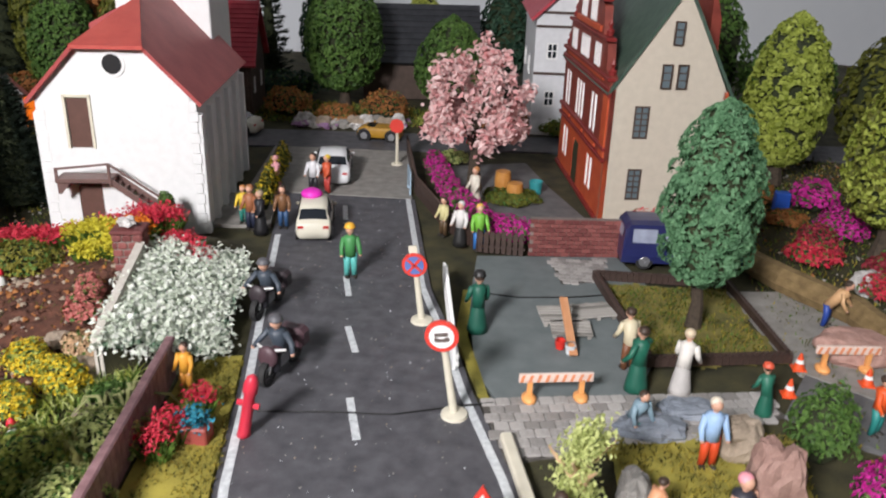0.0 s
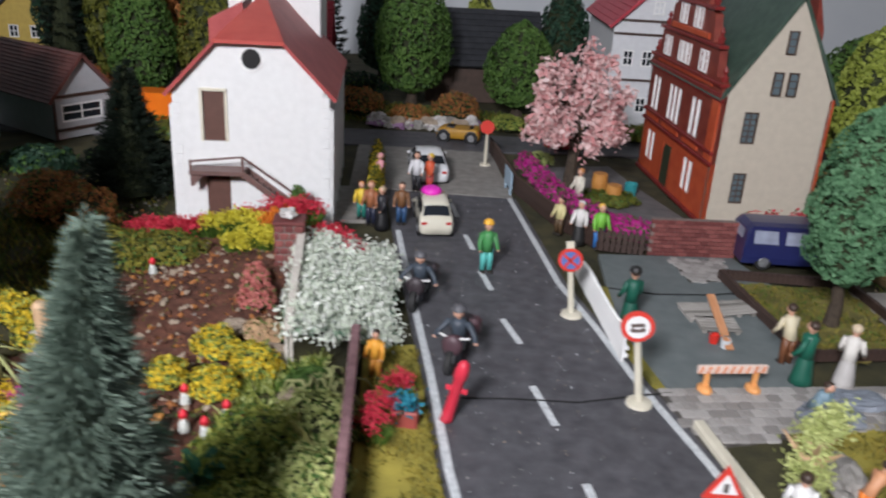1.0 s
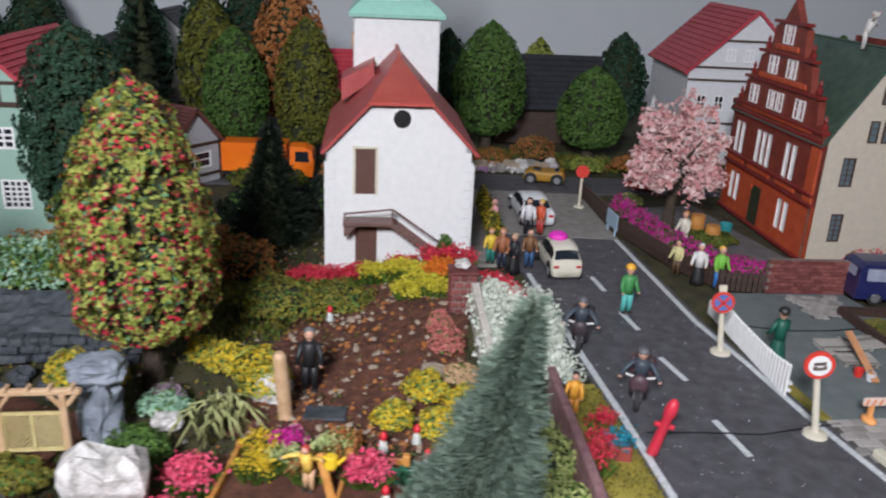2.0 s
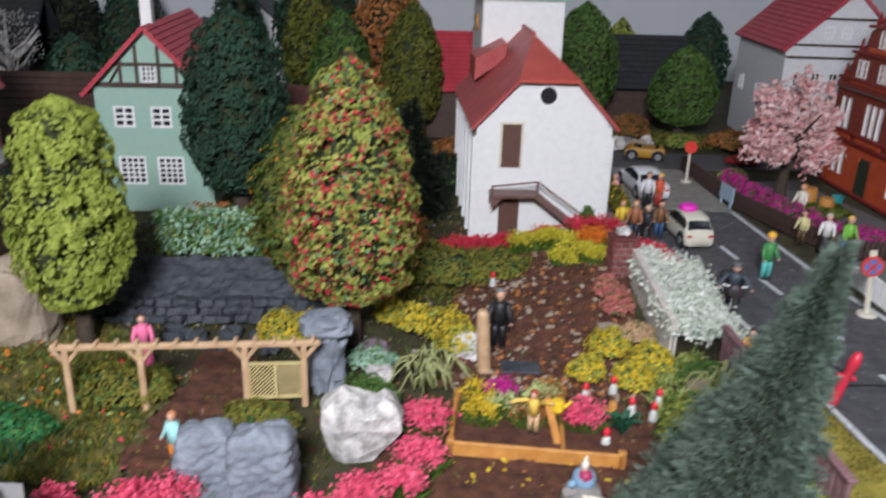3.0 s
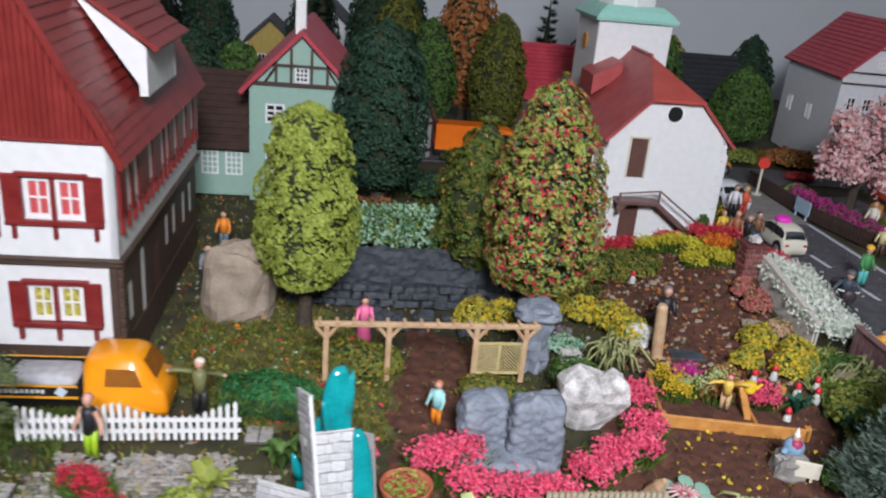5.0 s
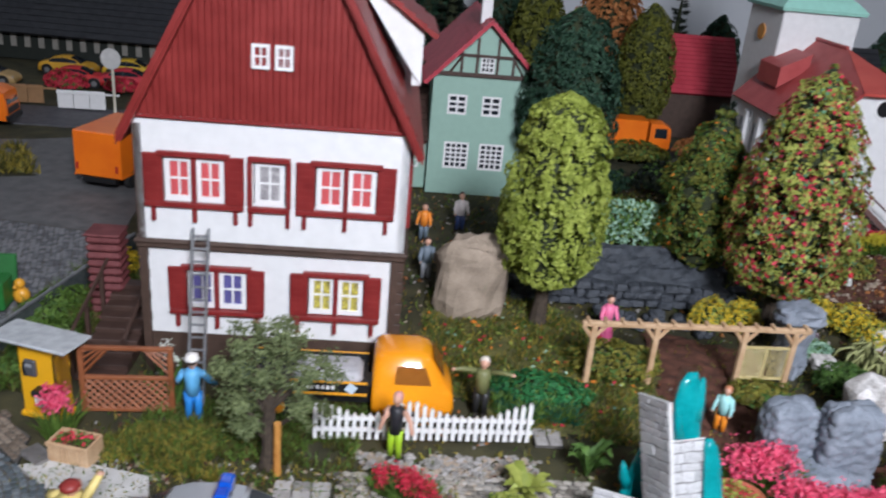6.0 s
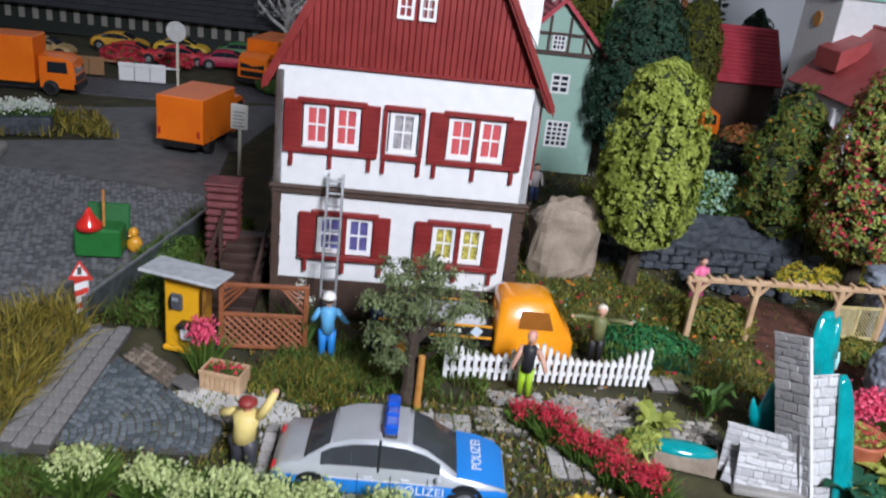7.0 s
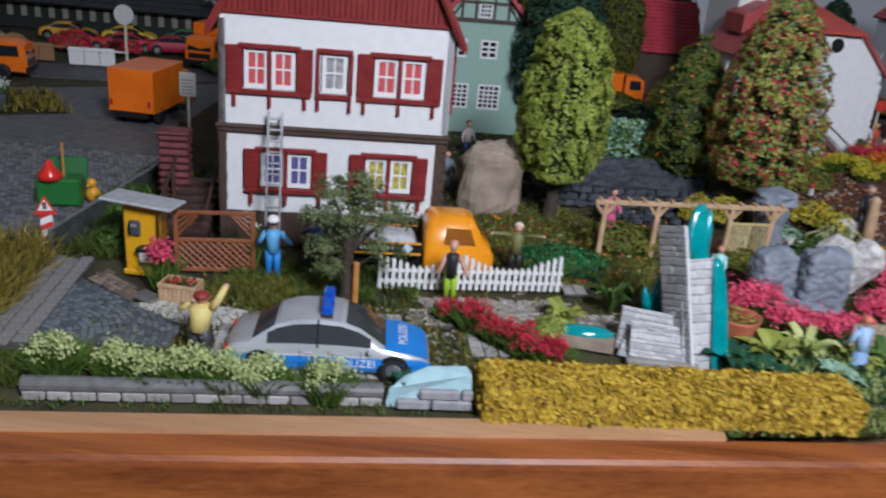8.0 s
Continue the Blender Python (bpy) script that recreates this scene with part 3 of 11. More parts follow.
CURTAIN_RED = stuff_mat("red_curtain", (0.26, 0.03, 0.03), (0.74, 0.12, 0.13), 0.6, 450.0, 1500.0, 0.0, mixing=0.9, stretch=(1, 1, 0.06))
CURTAIN_YELLOW = stuff_mat("yellow_patterned_curtain", (0.10, 0.09, 0.03), (0.72, 0.62, 0.10), 0.6, 900.0, 1500.0, 0.0)
CURTAIN_VIOLET = paint("dark_violet_curtain", (0.10, 0.09, 0.26), 0.5, 0.3)
CURTAIN_GREY = stuff_mat("grey_curtain", (0.16, 0.15, 0.16), (0.48, 0.46, 0.46), 0.6, 500.0, 1500.0, 0.0)


def shuttered_window(parent, x, z, w, h, wide, curtain, panes=2):
    """Window with a maroon surround, two shutters, a sill board and its brackets on the front wall."""
    surround = Geo()
    surround.box(x + w / 2, -0.05, z + h, w + 0.3, 0.2, 0.16, bevel=0.02)
    surround.box(x + w / 2, -0.05, z - 0.18, w + (2 * wide if wide else 0.3), 0.24, 0.17, bevel=0.02)
    for px in (x - 0.1, x + w + 0.1) if wide == 0 else (x - 0.06, x + w / 2, x + w + 0.06):
        surround.box(px, -0.03, z, 0.14, 0.15, h)
    feet = [x - wide * 0.55, x + w / 2, x + w + wide * 0.55] if wide else [x - 0.08, x + w + 0.08]
    for px in feet:
        surround.box(px, -0.05, z - 0.66, 0.13, 0.18, 0.5, bevel=0.02)
    pieces("window_trim", surround, MAROON, parent, "maroon window trim board")
    for px in (x - wide / 2 - 0.02, x + w + wide / 2 + 0.02) if wide else ():
        leaf_ = part("shutter", Geo().box(px, -0.06, z - 0.02, wide, 0.12, h + 0.1, bevel=0.03), MAROON, parent, "maroon window shutter")
        g = Geo()
        for k in range(6):
            g.box(px, -0.118, z + 0.1 + k * (h - 0.16) / 6, wide - 0.18, 0.03, (h - 0.3) / 8)
        pieces("slat", g, MAROON, leaf_)
    each = w / panes
    for k in range(panes):
        window(parent, each - 0.1, h - 0.04, 2, 2, place(x + k * each + 0.05, 0.03, z + 0.02), WHITE_PLASTIC, curtain, 0.06, 0.15, 0.12)


def town_house():
    h = thing("town_house", "white two-storey model house with maroon shutters and steep red roof", "house", -47.4, 12.6, 0, GRID)
    W, D = 8.4, 13.6
    up_holes = [(0.85, 6.2 - 4.9, 1.9, 1.45), (3.6, 6.2 - 4.9, 1.0, 1.45), (5.5, 6.2 - 4.9, 1.95, 1.45)]
    low_holes = [(1.2, 2.5 - 1.5, 1.95, 1.4), (5.1, 2.5 - 1.5, 1.85, 1.4)]
    wall_part("wall", holed_wall(W, 3.98, up_holes, 0.3), WHITE, h, place(0, 0, 4.9), "white rendered upper front wall")
    wall_part("wall", holed_wall(W - 0.5, 3.1, low_holes, 0.3), WHITE, h, place(0.25, 0.12, 1.5), "white rendered lower front wall")
    body = Geo().box(W / 2, D / 2 + 0.4, 0, W - 0.7, D - 0.8, 8.6)
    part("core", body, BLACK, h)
    part("plinth", Geo().box(W / 2, D / 2 + 0.1, 0, W - 0.2, D - 0.1, 1.5, bevel=0.05), UMBER, h, "dark brown masonry plinth")
    quoins = Geo()
    for x in (0.1, W - 0.1):
        for k in range(8):
            quoins.box(x, 0.25, 1.5 + k * 0.385, 0.34 if k % 2 else 0.30, 0.36, 0.36, bevel=0.03)
    pieces("quoin", quoins, UMBER, h, "brown brick corner stone")
    band = Geo().box(W / 2, D / 2, 4.55, W + 0.18, D + 0.1, 0.34, bevel=0.06)
    band.box(W / 2, D / 2, 4.74, W + 0.3, D + 0.2, 0.12, bevel=0.04)
    pieces("storey_band", band, UMBER, h, "grey-brown moulded storey band")
    shuttered_window(h, 0.85, 6.2, 1.9, 1.45, 0.56, CURTAIN_RED)
    shuttered_window(h, 3.6, 6.2, 1.0, 1.45, 0, CURTAIN_GREY, 1)
    shuttered_window(h, 5.5, 6.2, 1.95, 1.45, 0.56, CURTAIN_RED)
    shuttered_window(h, 1.45, 2.5, 1.95, 1.4, 0.54, CURTAIN_VIOLET)
    shuttered_window(h, 5.35, 2.5, 1.85, 1.4, 0.54, CURTAIN_YELLOW)
    # side wall: dark masonry below, white band and maroon boards above
    side = place(W, 0, 0, 90)
    low = [(1.2, 2.0, 0.5, 1.4), (3.0, 1.4, 0.5, 2.6), (4.9, 1.0, 1.0, 2.4), (7.0, 2.6, 0.5, 1.3), (8.4, 2.6, 0.5, 1.3), (10.4, 2.4, 0.5, 1.4), (11.9, 2.4, 0.5, 1.4)]
    wall_part("wall", holed_wall(D, 4.55, low, 0.25), UMBER, h, place(W - 0.12, 0, 0, 90), "dark brown masonry side wall")
    for x, z, w, hh in low:
        wall_part("pane", Geo().box(x + w / 2, 0.03, z, w, 0.06, hh), DOOR_BROWN if w > 0.9 else WHITE_PLASTIC, h, place(W - 0.12, 0, 0, 90))
    up = [(0.9, 1.5, 0.6, 1.5), (1.9, 1.5, 0.6, 1.5), (4.0, 1.5, 0.6, 1.6), (5.9, 1.5, 0.55, 1.5), (6.8, 1.5, 0.55, 1.5), (8.3, 1.5, 0.6, 1.5), (10.2, 1.5, 0.6, 1.5), (11.8, 1.5, 0.6, 1.5)]
    wall_part("wall", holed_wall(D, 3.78, up, 0.25), WHITE, h, place(W, 0, 4.9, 90), "white upper side wall")
    for x, z, w, hh in up:
        wall_part("pane", Geo().box(x + w / 2, -0.03, z, w, 0.06, hh), WHITE_PLASTIC, h, place(W, 0, 4.9, 90))
    boards = Geo()
    for k, (x0, x1) in enumerate(((0.2, 0.9), (1.5, 1.9), (2.5, 4.0), (4.6, 5.9), (6.45, 6.8), (7.35, 8.3), (8.9, 10.2), (10.8, 11.8), (12.4, 13.4))):
        boards.box((x0 + x1) / 2, -0.06, 1.3, x1 - x0, 0.12, 2.3, bevel=0.02)
    for k in range(17):
        boards.box(0.4 + k * 0.8, -0.06, 0.75, 0.13, 0.16, 0.6)
    pieces("cladding_board", boards, MAROON, h, "maroon cladding board", place(W, 0, 4.9, 90))
    wall_part("wall", Geo().box(D / 2, 0, 0, D, 0.25, 8.6), UMBER, h, place(0.12, 0, 0, 90))
    wall_part("wall", Geo().box(W / 2, D - 0.1, 0, W - 0.3, 0.2, 8.6), WHITE, h)
    # gable of vertical boards
    apex, over = 16.8, 0.15
    gable = part("gable", Geo().slab([(-0.1, 8.88), (W + 0.1, 8.88), (W / 2, apex - 0.1)], 0.05, 0.35), RED_ROOF, h, "red gable cladding of vertical boards")
    g, n = Geo(), 44
    for k in range(n):
        x = -0.1 + (W + 0.2) * (k + 0.5) / n
        top = 8.88 + (apex - 9.1) * (1 - abs(x - W / 2) / (W / 2 + 0.1))
        if top > 9.1:
            g.box(x, 0.02, 8.84, (W + 0.2) / n - 0.02, 0.08, top - 8.86, bevel=0.02)
    pieces("board", g, RED_ROOF, gable)
    part("eave_lip", Geo().box(W / 2, -0.06, 8.8, W + 0.3, 0.12, 0.08, bevel=0.02), MAROON, h)
    for k in range(2):
        window(h, 0.52, 0.72, 2, 2, place(W / 2 - 0.62 + k * 0.68, -0.12, 10.5), WHITE_PLASTIC, CURTAIN_GREY, 0.05, 0.09, 0.14)
    sx = 0.28
    drop = (apex - 8.68) / (W / 2 + 0.1) * sx
    for s in (-1, 1):
        e = W / 2 + s * (W / 2 + 0.1 + sx)
        roof_slope(h, (e, -0.35, 8.68 - drop), (e, D + 0.35, 8.68 - drop), (W / 2, D + 0.35, apex + 0.12), (W / 2, -0.35, apex + 0.12), 0.16, RED_ROOF, "roof", 26, "red ribbed roof slope")
    verge = Geo()
    for s in (-1, 1):
        e = W / 2 + s * (W / 2 + 0.1 + sx)
        verge.slab([(e, 8.68 - drop - 0.16), (e, 8.68 - drop + 0.2), (W / 2, apex + 0.3), (W / 2, apex - 0.1)], -0.42, -0.3)
    pieces("verge_board", verge, RED_ROOF, h)
    # shed dormer on the slope, its white cheek towards the street
    y0, y1, xf = 3.75, 8.2, W + 0.25
    slope = lambda z: W / 2 + (apex - z) * (W / 2 + 0.1) / (apex - 8.68)
    cheek = [(xf + 0.02, 9.6), (xf + 0.02, 11.4), (slope(13.6), 13.6)]
    part("dormer_cheek", Geo().slab(cheek, y0, y0 + 0.2), WHITE, h, "white triangular dormer cheek")
    part("dormer_cheek", Geo().slab(cheek, y1, y1 + 0.2), WHITE, h, "white triangular dormer cheek")
    part("dormer_front", Geo().box(xf - 0.15, (y0 + y1) / 2 + 0.1, 9.6, 0.3, y1 - y0, 1.8), WHITE, h)
    roof_slope(h, (xf + 0.5, y0 - 0.3, 11.35), (xf + 0.5, y1 + 0.5, 11.35), (slope(13.75), y1 + 0.5, 13.75), (slope(13.75), y0 - 0.3, 13.75), 0.14, RED_ROOF, "dormer_roof", 8)
    return h


town_house()


def chapel():
    h = thing("chapel", "white model church with faded red roof and square white tower", "church", -20.9, 34.2, 0, GRID)
    h.matrix_world = place(-20.9, 34.2, 0, GRID) @ Matrix.Translation((0.0014, 0, 0)) @ Matrix.Diagonal((0.96, 1, 1, 1))
    W, D, E, R = 7.0, 10.5, 6.45, 10.0
    holes = [(1.28, 4.05, 1.0, 2.25), (1.3, 0.2, 1.1, 2.4)]
    gable = [(0, E), (W, E), (W - 2.05, 8.44), (2.05, 8.44)]
    wall_part("wall", holed_wall(W, E, holes, 0.3, 0, gable), WHITE, h, None, "white front wall with a clipped gable")
    rim_ = Geo()
    for k in range(24):
        a0, a1 = 2 * math.pi * k / 24, 2 * math.pi * (k + 1) / 24
        rim_.put([(3.55 + r * math.cos(a), y, 7.75 + r * math.sin(a)) for r, y in ((0.42, -0.06), (0.56, -0.06), (0.56, 0.02)) for a in (a0, a1)], [(0, 2, 3, 1), (2, 4, 5, 3)])
    eye = part("round_window", welded(rim_), WHITE_PLASTIC, h)
    part("pane", Geo().lathe([(0.44, 0), (0.44, 0.06)], 24, 0, turn(3.55, 0.0, 7.75, 0, 90)), BLACK, eye, "black round window opening")
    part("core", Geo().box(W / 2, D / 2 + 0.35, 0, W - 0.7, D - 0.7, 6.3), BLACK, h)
    d1 = part("door", Geo().box(1.78, 0.1, 4.05, 1.0, 0.08, 2.25, bevel=0.02), DOOR_BROWN, h, "brown upper plank door")
    g = Geo().slab([(1.3, 0.2), (2.4, 0.2), (2.4, 2.2), (2.2, 2.52), (1.85, 2.62), (1.5, 2.52), (1.3, 2.2)], 0.06, 0.14)
    part("door", g, DOOR_BROWN, h, "brown arched ground door")
    for dx0, z0, ww, hh in ((1.28, 4.05, 1.0, 2.25),):
        fr = Geo()
        for x in (dx0 - 0.06, dx0 + ww + 0.06):
            fr.box(x, -0.03, z0, 0.12, 0.1, hh + 0.1)
        fr.box(dx0 + ww / 2, -0.03, z0 + hh, ww + 0.24, 0.1, 0.12)
        pieces("door_frame", fr, CREAM, h)
    # outside stair: a bracketed landing and one flight, with a thin rail
    st = Geo().box(1.95, -0.5, 2.72, 2.5, 1.0, 0.2, bevel=0.03)
    for y in (-0.95, -0.1):
        st.slab([(3.2, 2.92), (3.2, 2.6), (5.9, 0.6), (5.9, 0.95)], y, y + 0.1)
    for k in range(10):
        st.box(3.3 + k * 0.27, -0.5, 2.55 - k * 0.2, 0.28, 0.8, 0.07)
    for y in (-0.9, -0.12):
        st.slab([(0.75, 2.72), (0.75, 2.2), (0.9, 2.2), (1.35, 2.72)], y, y + 0.08)
    pieces("stair_board", st, STAIR_BROWN, h, "mauve-brown wooden board of the outside stair")
    rail = Geo()
    for p, q in (((0.8, -0.95, 3.35), (3.15, -0.95, 3.6)), ((3.15, -0.95, 3.6), (5.85, -0.95, 1.75))):
        rail.tube([p, q], 0.055, 6)
    for x, z0, z1 in ((0.8, 2.75, 3.4), (3.15, 2.6, 3.62), (5.85, 0.6, 1.8)):
        rail.box(x, -0.95, z0, 0.11, 0.11, z1 - z0)
    pieces("stair_rail", rail, STAIR_BROWN, h)
    side = [(1.15 + 2.0 * k, 2.0, 0.42, 3.0) for k in range(4)]
    for x, rz in ((0, 1), (W, 0)):
        m = place(W, 0, 0, 90) if x else place(0, D, 0, -90)
        wall_part("wall", holed_wall(D, E, side, 0.25), WHITE, h, m)
        for hx, hz, w, hh in side:
            wall_part("pane", Geo().box(hx + w / 2, 0.14, hz, w, 0.05, hh), GREY_WALL, h, m)
        b = Geo()
        for k in range(6):
            b.box(0.25 + 2.0 * k, -0.12, 0, 0.4, 0.28, 5.6, bevel=0.03)
        pieces("pilaster", b, WHITE, h, "", m)
    quoin = Geo()
    for x in (0.1, W - 0.1):
        for k in range(13):
            quoin.box(x, 0.09, 0.1 + k * 0.47, 0.46 if k % 2 else 0.34, 0.22, 0.45, bevel=0.02)
    pieces("quoin", quoin, WHITE, h)
    # roof: long slopes and the half hip
    o, hy = 0.42, 5.0
    k = (R - E) / (W / 2)
    ze, zl = E - o * k + 0.12, 8.62
    xa = (zl - E - 0.12) / k
    for s in (0, 1):
        f = (lambda x: W - x) if s else (lambda x: x)
        a, b, c, d = (f(-o), -0.35, ze), (f(-o), D, ze), (f(W / 2), D, R + 0.12), (f(W / 2), hy, R + 0.12)
        e = (f(xa), -0.35, zl)
        vs = [Vector(p) for p in (a, b, c, d, e)]
        n = (vs[1] - vs[0]).cross(vs[4] - vs[0]).normalized()
        n = n if n.z > 0 else -n
        g = Geo().put([*vs, *[p - n * 0.16 for p in vs]], [(0, 1, 2, 3, 4), (9, 8, 7, 6, 5), (0, 1, 6, 5), (1, 2, 7, 6), (3, 4, 9, 8), (4, 0, 5, 9), (2, 3, 8, 7)])
        part("roof", g, CHURCH_ROOF, h, "faded red roof slope")
    g = Geo().put([(xa - 0.1, -0.45, zl - 0.04), (W - xa + 0.1, -0.45, zl - 0.04), (W / 2, hy, R + 0.15), (xa - 0.1, -0.45, zl - 0.2), (W - xa + 0.1, -0.45, zl - 0.2), (W / 2, hy, R - 0.05)], [(0, 1, 2), (5, 4, 3), (0, 3, 4, 1), (1, 4, 5, 2), (2, 5, 3, 0)])
    part("roof_hip", g, stuff_mat("bright_red_roof", (0.40, 0.052, 0.040), (0.52, 0.092, 0.07), 0.5, 90.0, 1200.0, 0.15), h, "brighter red half hip")
    part("roof_ridge", Geo().tube([(W / 2, hy, R + 0.16), (W / 2, D, R + 0.16)], 0.12, 8), CHURCH_ROOF, h)
    dm = Geo().put([(0.4, 6.3, 8.6), (0.4, 9.2, 8.6), (2.2, 9.2, 9.5), (2.2, 6.3, 9.5), (0.4, 6.3, 7.4), (0.4, 9.2, 7.4), (2.2, 6.3, 8.6), (2.2, 9.2, 8.6)], [(0, 1, 2, 3), (4, 5, 1, 0), (4, 0, 3, 6), (5, 7, 2, 1)])
    part("roof_dormer", dm, CHURCH_ROOF, h)
    # tower
    tx, ty, tw = W / 2, 11.2, 5.0
    tower = part("tower", Geo().box(tx, ty, 0, tw, tw, 11.7, bevel=0.06), WHITE, h, "square white church tower")
    part("cornice", Geo().put([(tx + i * r, ty + j * r, z) for r, z in ((2.75, 11.65), (2.8, 11.85), (2.35, 12.3), (1.9, 12.6)) for i, j in ((-1, -1), (1, -1), (1, 1), (-1, 1))],
        [(k * 4 + i, k * 4 + (i + 1) % 4, k * 4 + 4 + (i + 1) % 4, k * 4 + 4 + i) for k in range(3) for i in range(4)] + [(3, 2, 1, 0), (12, 13, 14, 15)]), MINT_TRIM, tower, "turquoise moulded cornice")
    part("belfry", Geo().lathe([(2.0, 12.5), (2.0, 16.2)], 8, 0, None, (tx, ty, 0)), WHITE, tower, "white eight-sided belfry")
    part("belfry_louvre", Geo().box(tx, ty - 1.9, 13.1, 0.7, 0.2, 2.0), MINT_TRIM, tower)
    part("spire", Geo().lathe([(2.2, 16.2), (1.6, 18.0), (0.3, 21.0)], 8, 0, None, (tx, ty, 0)), MINT_TRIM, tower)
    clock = Geo().lathe([(0.5, 0), (0.5, 0.1)], 20, 0, turn(tx - tw / 2 - 0.02, ty, 10.1, 0, 0, -90))
    part("clock_face", clock, WOOD_ORANGE, tower, "ochre oval louvre on the tower")
    return h


chapel()


PANE_GREY = paint("grey_blue_pane", (0.13, 0.17, 0.19), 0.15, 0.15, 0.0)


def guild_house():
    """Beige gable end, orange brick facade with a stepped gable, green tiled roof."""
    h = thing("guild_house", "model house with beige gable, orange brick facade and green roof", "house", 4.05, 40.7, 0, GRID)
    W, D, E, R = 5.55, 11.0, 6.65, 11.4
    gable = [(0, E), (W, E), (W / 2 + 0.3, R)]
    holes = [(1.25, 1.2, 0.72, 1.6), (1.25, 4.3, 0.75, 1.6)]
    wall_part("wall", holed_wall(W, E, holes, 0.25, 0, gable), BEIGE, h, None, "plain beige gable wall")
    for x, z, w, hh in holes:
        window(h, w, hh, 2, 5, place(x, 0.02, z), UMBER, PANE_GREY, 0.05, 0.08, 0.1)
    for x, z, w, hh in ((2.3, 6.75, 0.5, 1.15), (3.05, 6.75, 0.5, 1.15), (2.65, 8.75, 0.48, 1.1)):
        window(h, w, hh, 1, 3, place(x, -0.12, z), UMBER, PANE_GREY, 0.04, 0.06, 0.1)
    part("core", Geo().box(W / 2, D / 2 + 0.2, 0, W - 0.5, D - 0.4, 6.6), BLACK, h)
    m = place(0, D, 0, -90)
    # orange facade runs back from the corner; x on it counts from the far end
    ground = [(x, 0.9, 0.56, 1.75) for x in (1.0, 1.75, 7.4, 8.15)]
    upper = [(x, 0.7, 0.56, 2.0) for x in (0.7, 1.4, 3.6, 4.3, 5.0, 7.2, 7.95)]
    wall_part("wall", holed_wall(D, 3.2, ground + [(4.0, 0.15, 1.35, 2.4)], 0.25), ORANGE_RED, h, m, "orange-red brick ground floor")
    wall_part("wall", holed_wall(D, E - 3.2, upper, 0.25), FACADE_RED, h, m @ place(0, 0, 3.2), "dark red brick upper floor")
    for x, z, w, hh in ground + [(x, z + 3.2, w, hh) for x, z, w, hh in upper]:
        window(h, w, hh, 1, 2, m @ place(x, 0.03, z), WHITE_PLASTIC, WHITE_PLASTIC, 0.05, 0.07, 0.1)
    wall_part("door", Geo().slab([(4.0, 0.1), (5.35, 0.1), (5.35, 2.1), (5.1, 2.5), (4.67, 2.62), (4.25, 2.5), (4.0, 2.1)], 0.02, 0.2), stuff_mat("dark_green_door", (0.02, 0.03, 0.015), (0.05, 0.06, 0.035), 0.5), h, m, "dark green arched door")
    panels = Geo().box(D - 0.5, -0.03, 3.3, 0.95, 0.14, 3.0, bevel=0.03)
    for x0, x1 in ((0.2, 2.5), (3.2, 6.0), (6.8, 9.0)):
        panels.box((x0 + x1) / 2, -0.03, 3.34, x1 - x0, 0.12, 0.42, bevel=0.03)
    pieces("brick_panel", panels, ORANGE_RED, h, "orange-red brick panel", m)
    gable_panels = Geo()
    for z, x0, x1 in ((6.85, 1.3, D - 1.3), (8.95, 2.7, D - 2.7), (10.75, 4.2, D - 4.2)):
        gable_panels.box((x0 + x1) / 2, -0.08, z, x1 - x0, 0.14, 0.3, bevel=0.03)
    pieces("brick_panel", gable_panels, ORANGE_RED, h, "orange-red brick panel", m)
    bands = Geo()
    for z in (0.0, 3.1, 3.65, 6.5):
        bands.box(D / 2, -0.06, z, D + 0.1, 0.2, 0.2, bevel=0.03)
    for k in range(34):
        bands.box(0.2 + k * 0.33, -0.05, 6.3, 0.14, 0.16, 0.2)
    pieces("moulding", bands, MAROON, h, "dark red facade moulding", m)
    steps = [(0.1, E), (D - 0.1, E), (D - 0.1, 7.2), (D - 1.0, 7.4), (D - 1.2, 8.6), (D - 2.2, 8.9), (D - 2.5, 10.2), (D - 3.5, 10.6), (D - 3.7, 12.0), (D - 4.6, 12.4), (D - 5.5, 13.6), (D - 6.4, 12.4), (D - 7.3, 12.0), (3.5, 10.6), (2.5, 10.2), (2.2, 8.9), (1.2, 8.6), (1.0, 7.4), (0.1, 7.2)]
    wall_part("stepped_gable", Geo().slab(steps, -0.05, 0.35), FACADE_RED, h, m, "dark red stepped gable with darker cornices")
    for z, xs in ((7.3, (1.9, 2.5, 4.3, 4.95, 5.6, 7.5, 8.1)), (9.3, (3.7, 4.3, 5.9, 6.5)), (11.1, (4.9, 5.55))):
        for x in xs:
            window(h, 0.46, 1.1, 1, 2, m @ place(x, -0.12, z), WHITE_PLASTIC, WHITE_PLASTIC, 0.05, 0.07, 0.1)
    c = Geo()
    for z, x0, x1 in ((7.0, 0.0, D), (8.7, 1.0, D - 1.0), (10.4, 2.3, D - 2.3), (12.2, 3.6, D - 3.6)):
        c.box((x0 + x1) / 2, 0.05, z, x1 - x0, 0.5, 0.18, bevel=0.03)
    pieces("cornice", c, MAROON, h, "", m)
    fin = Geo()
    for x, z in ((0.4, 7.2), (D - 0.4, 7.2), (1.6, 8.9), (D - 1.6, 8.9), (2.9, 10.6), (D - 2.9, 10.6)):
        fin.lathe([(0.14, 0), (0.2, 0.25), (0.06, 0.4), (0.13, 0.55), (0.02, 0.8)], 8, 0, None, (x, 0.1, z))
    pieces("finial", fin, MAROON, h, "", m)
    wall_part("wall", Geo().box(D / 2, 0, 0, D, 0.25, E), ORANGE_RED, h, place(W, 0, 0, 90))
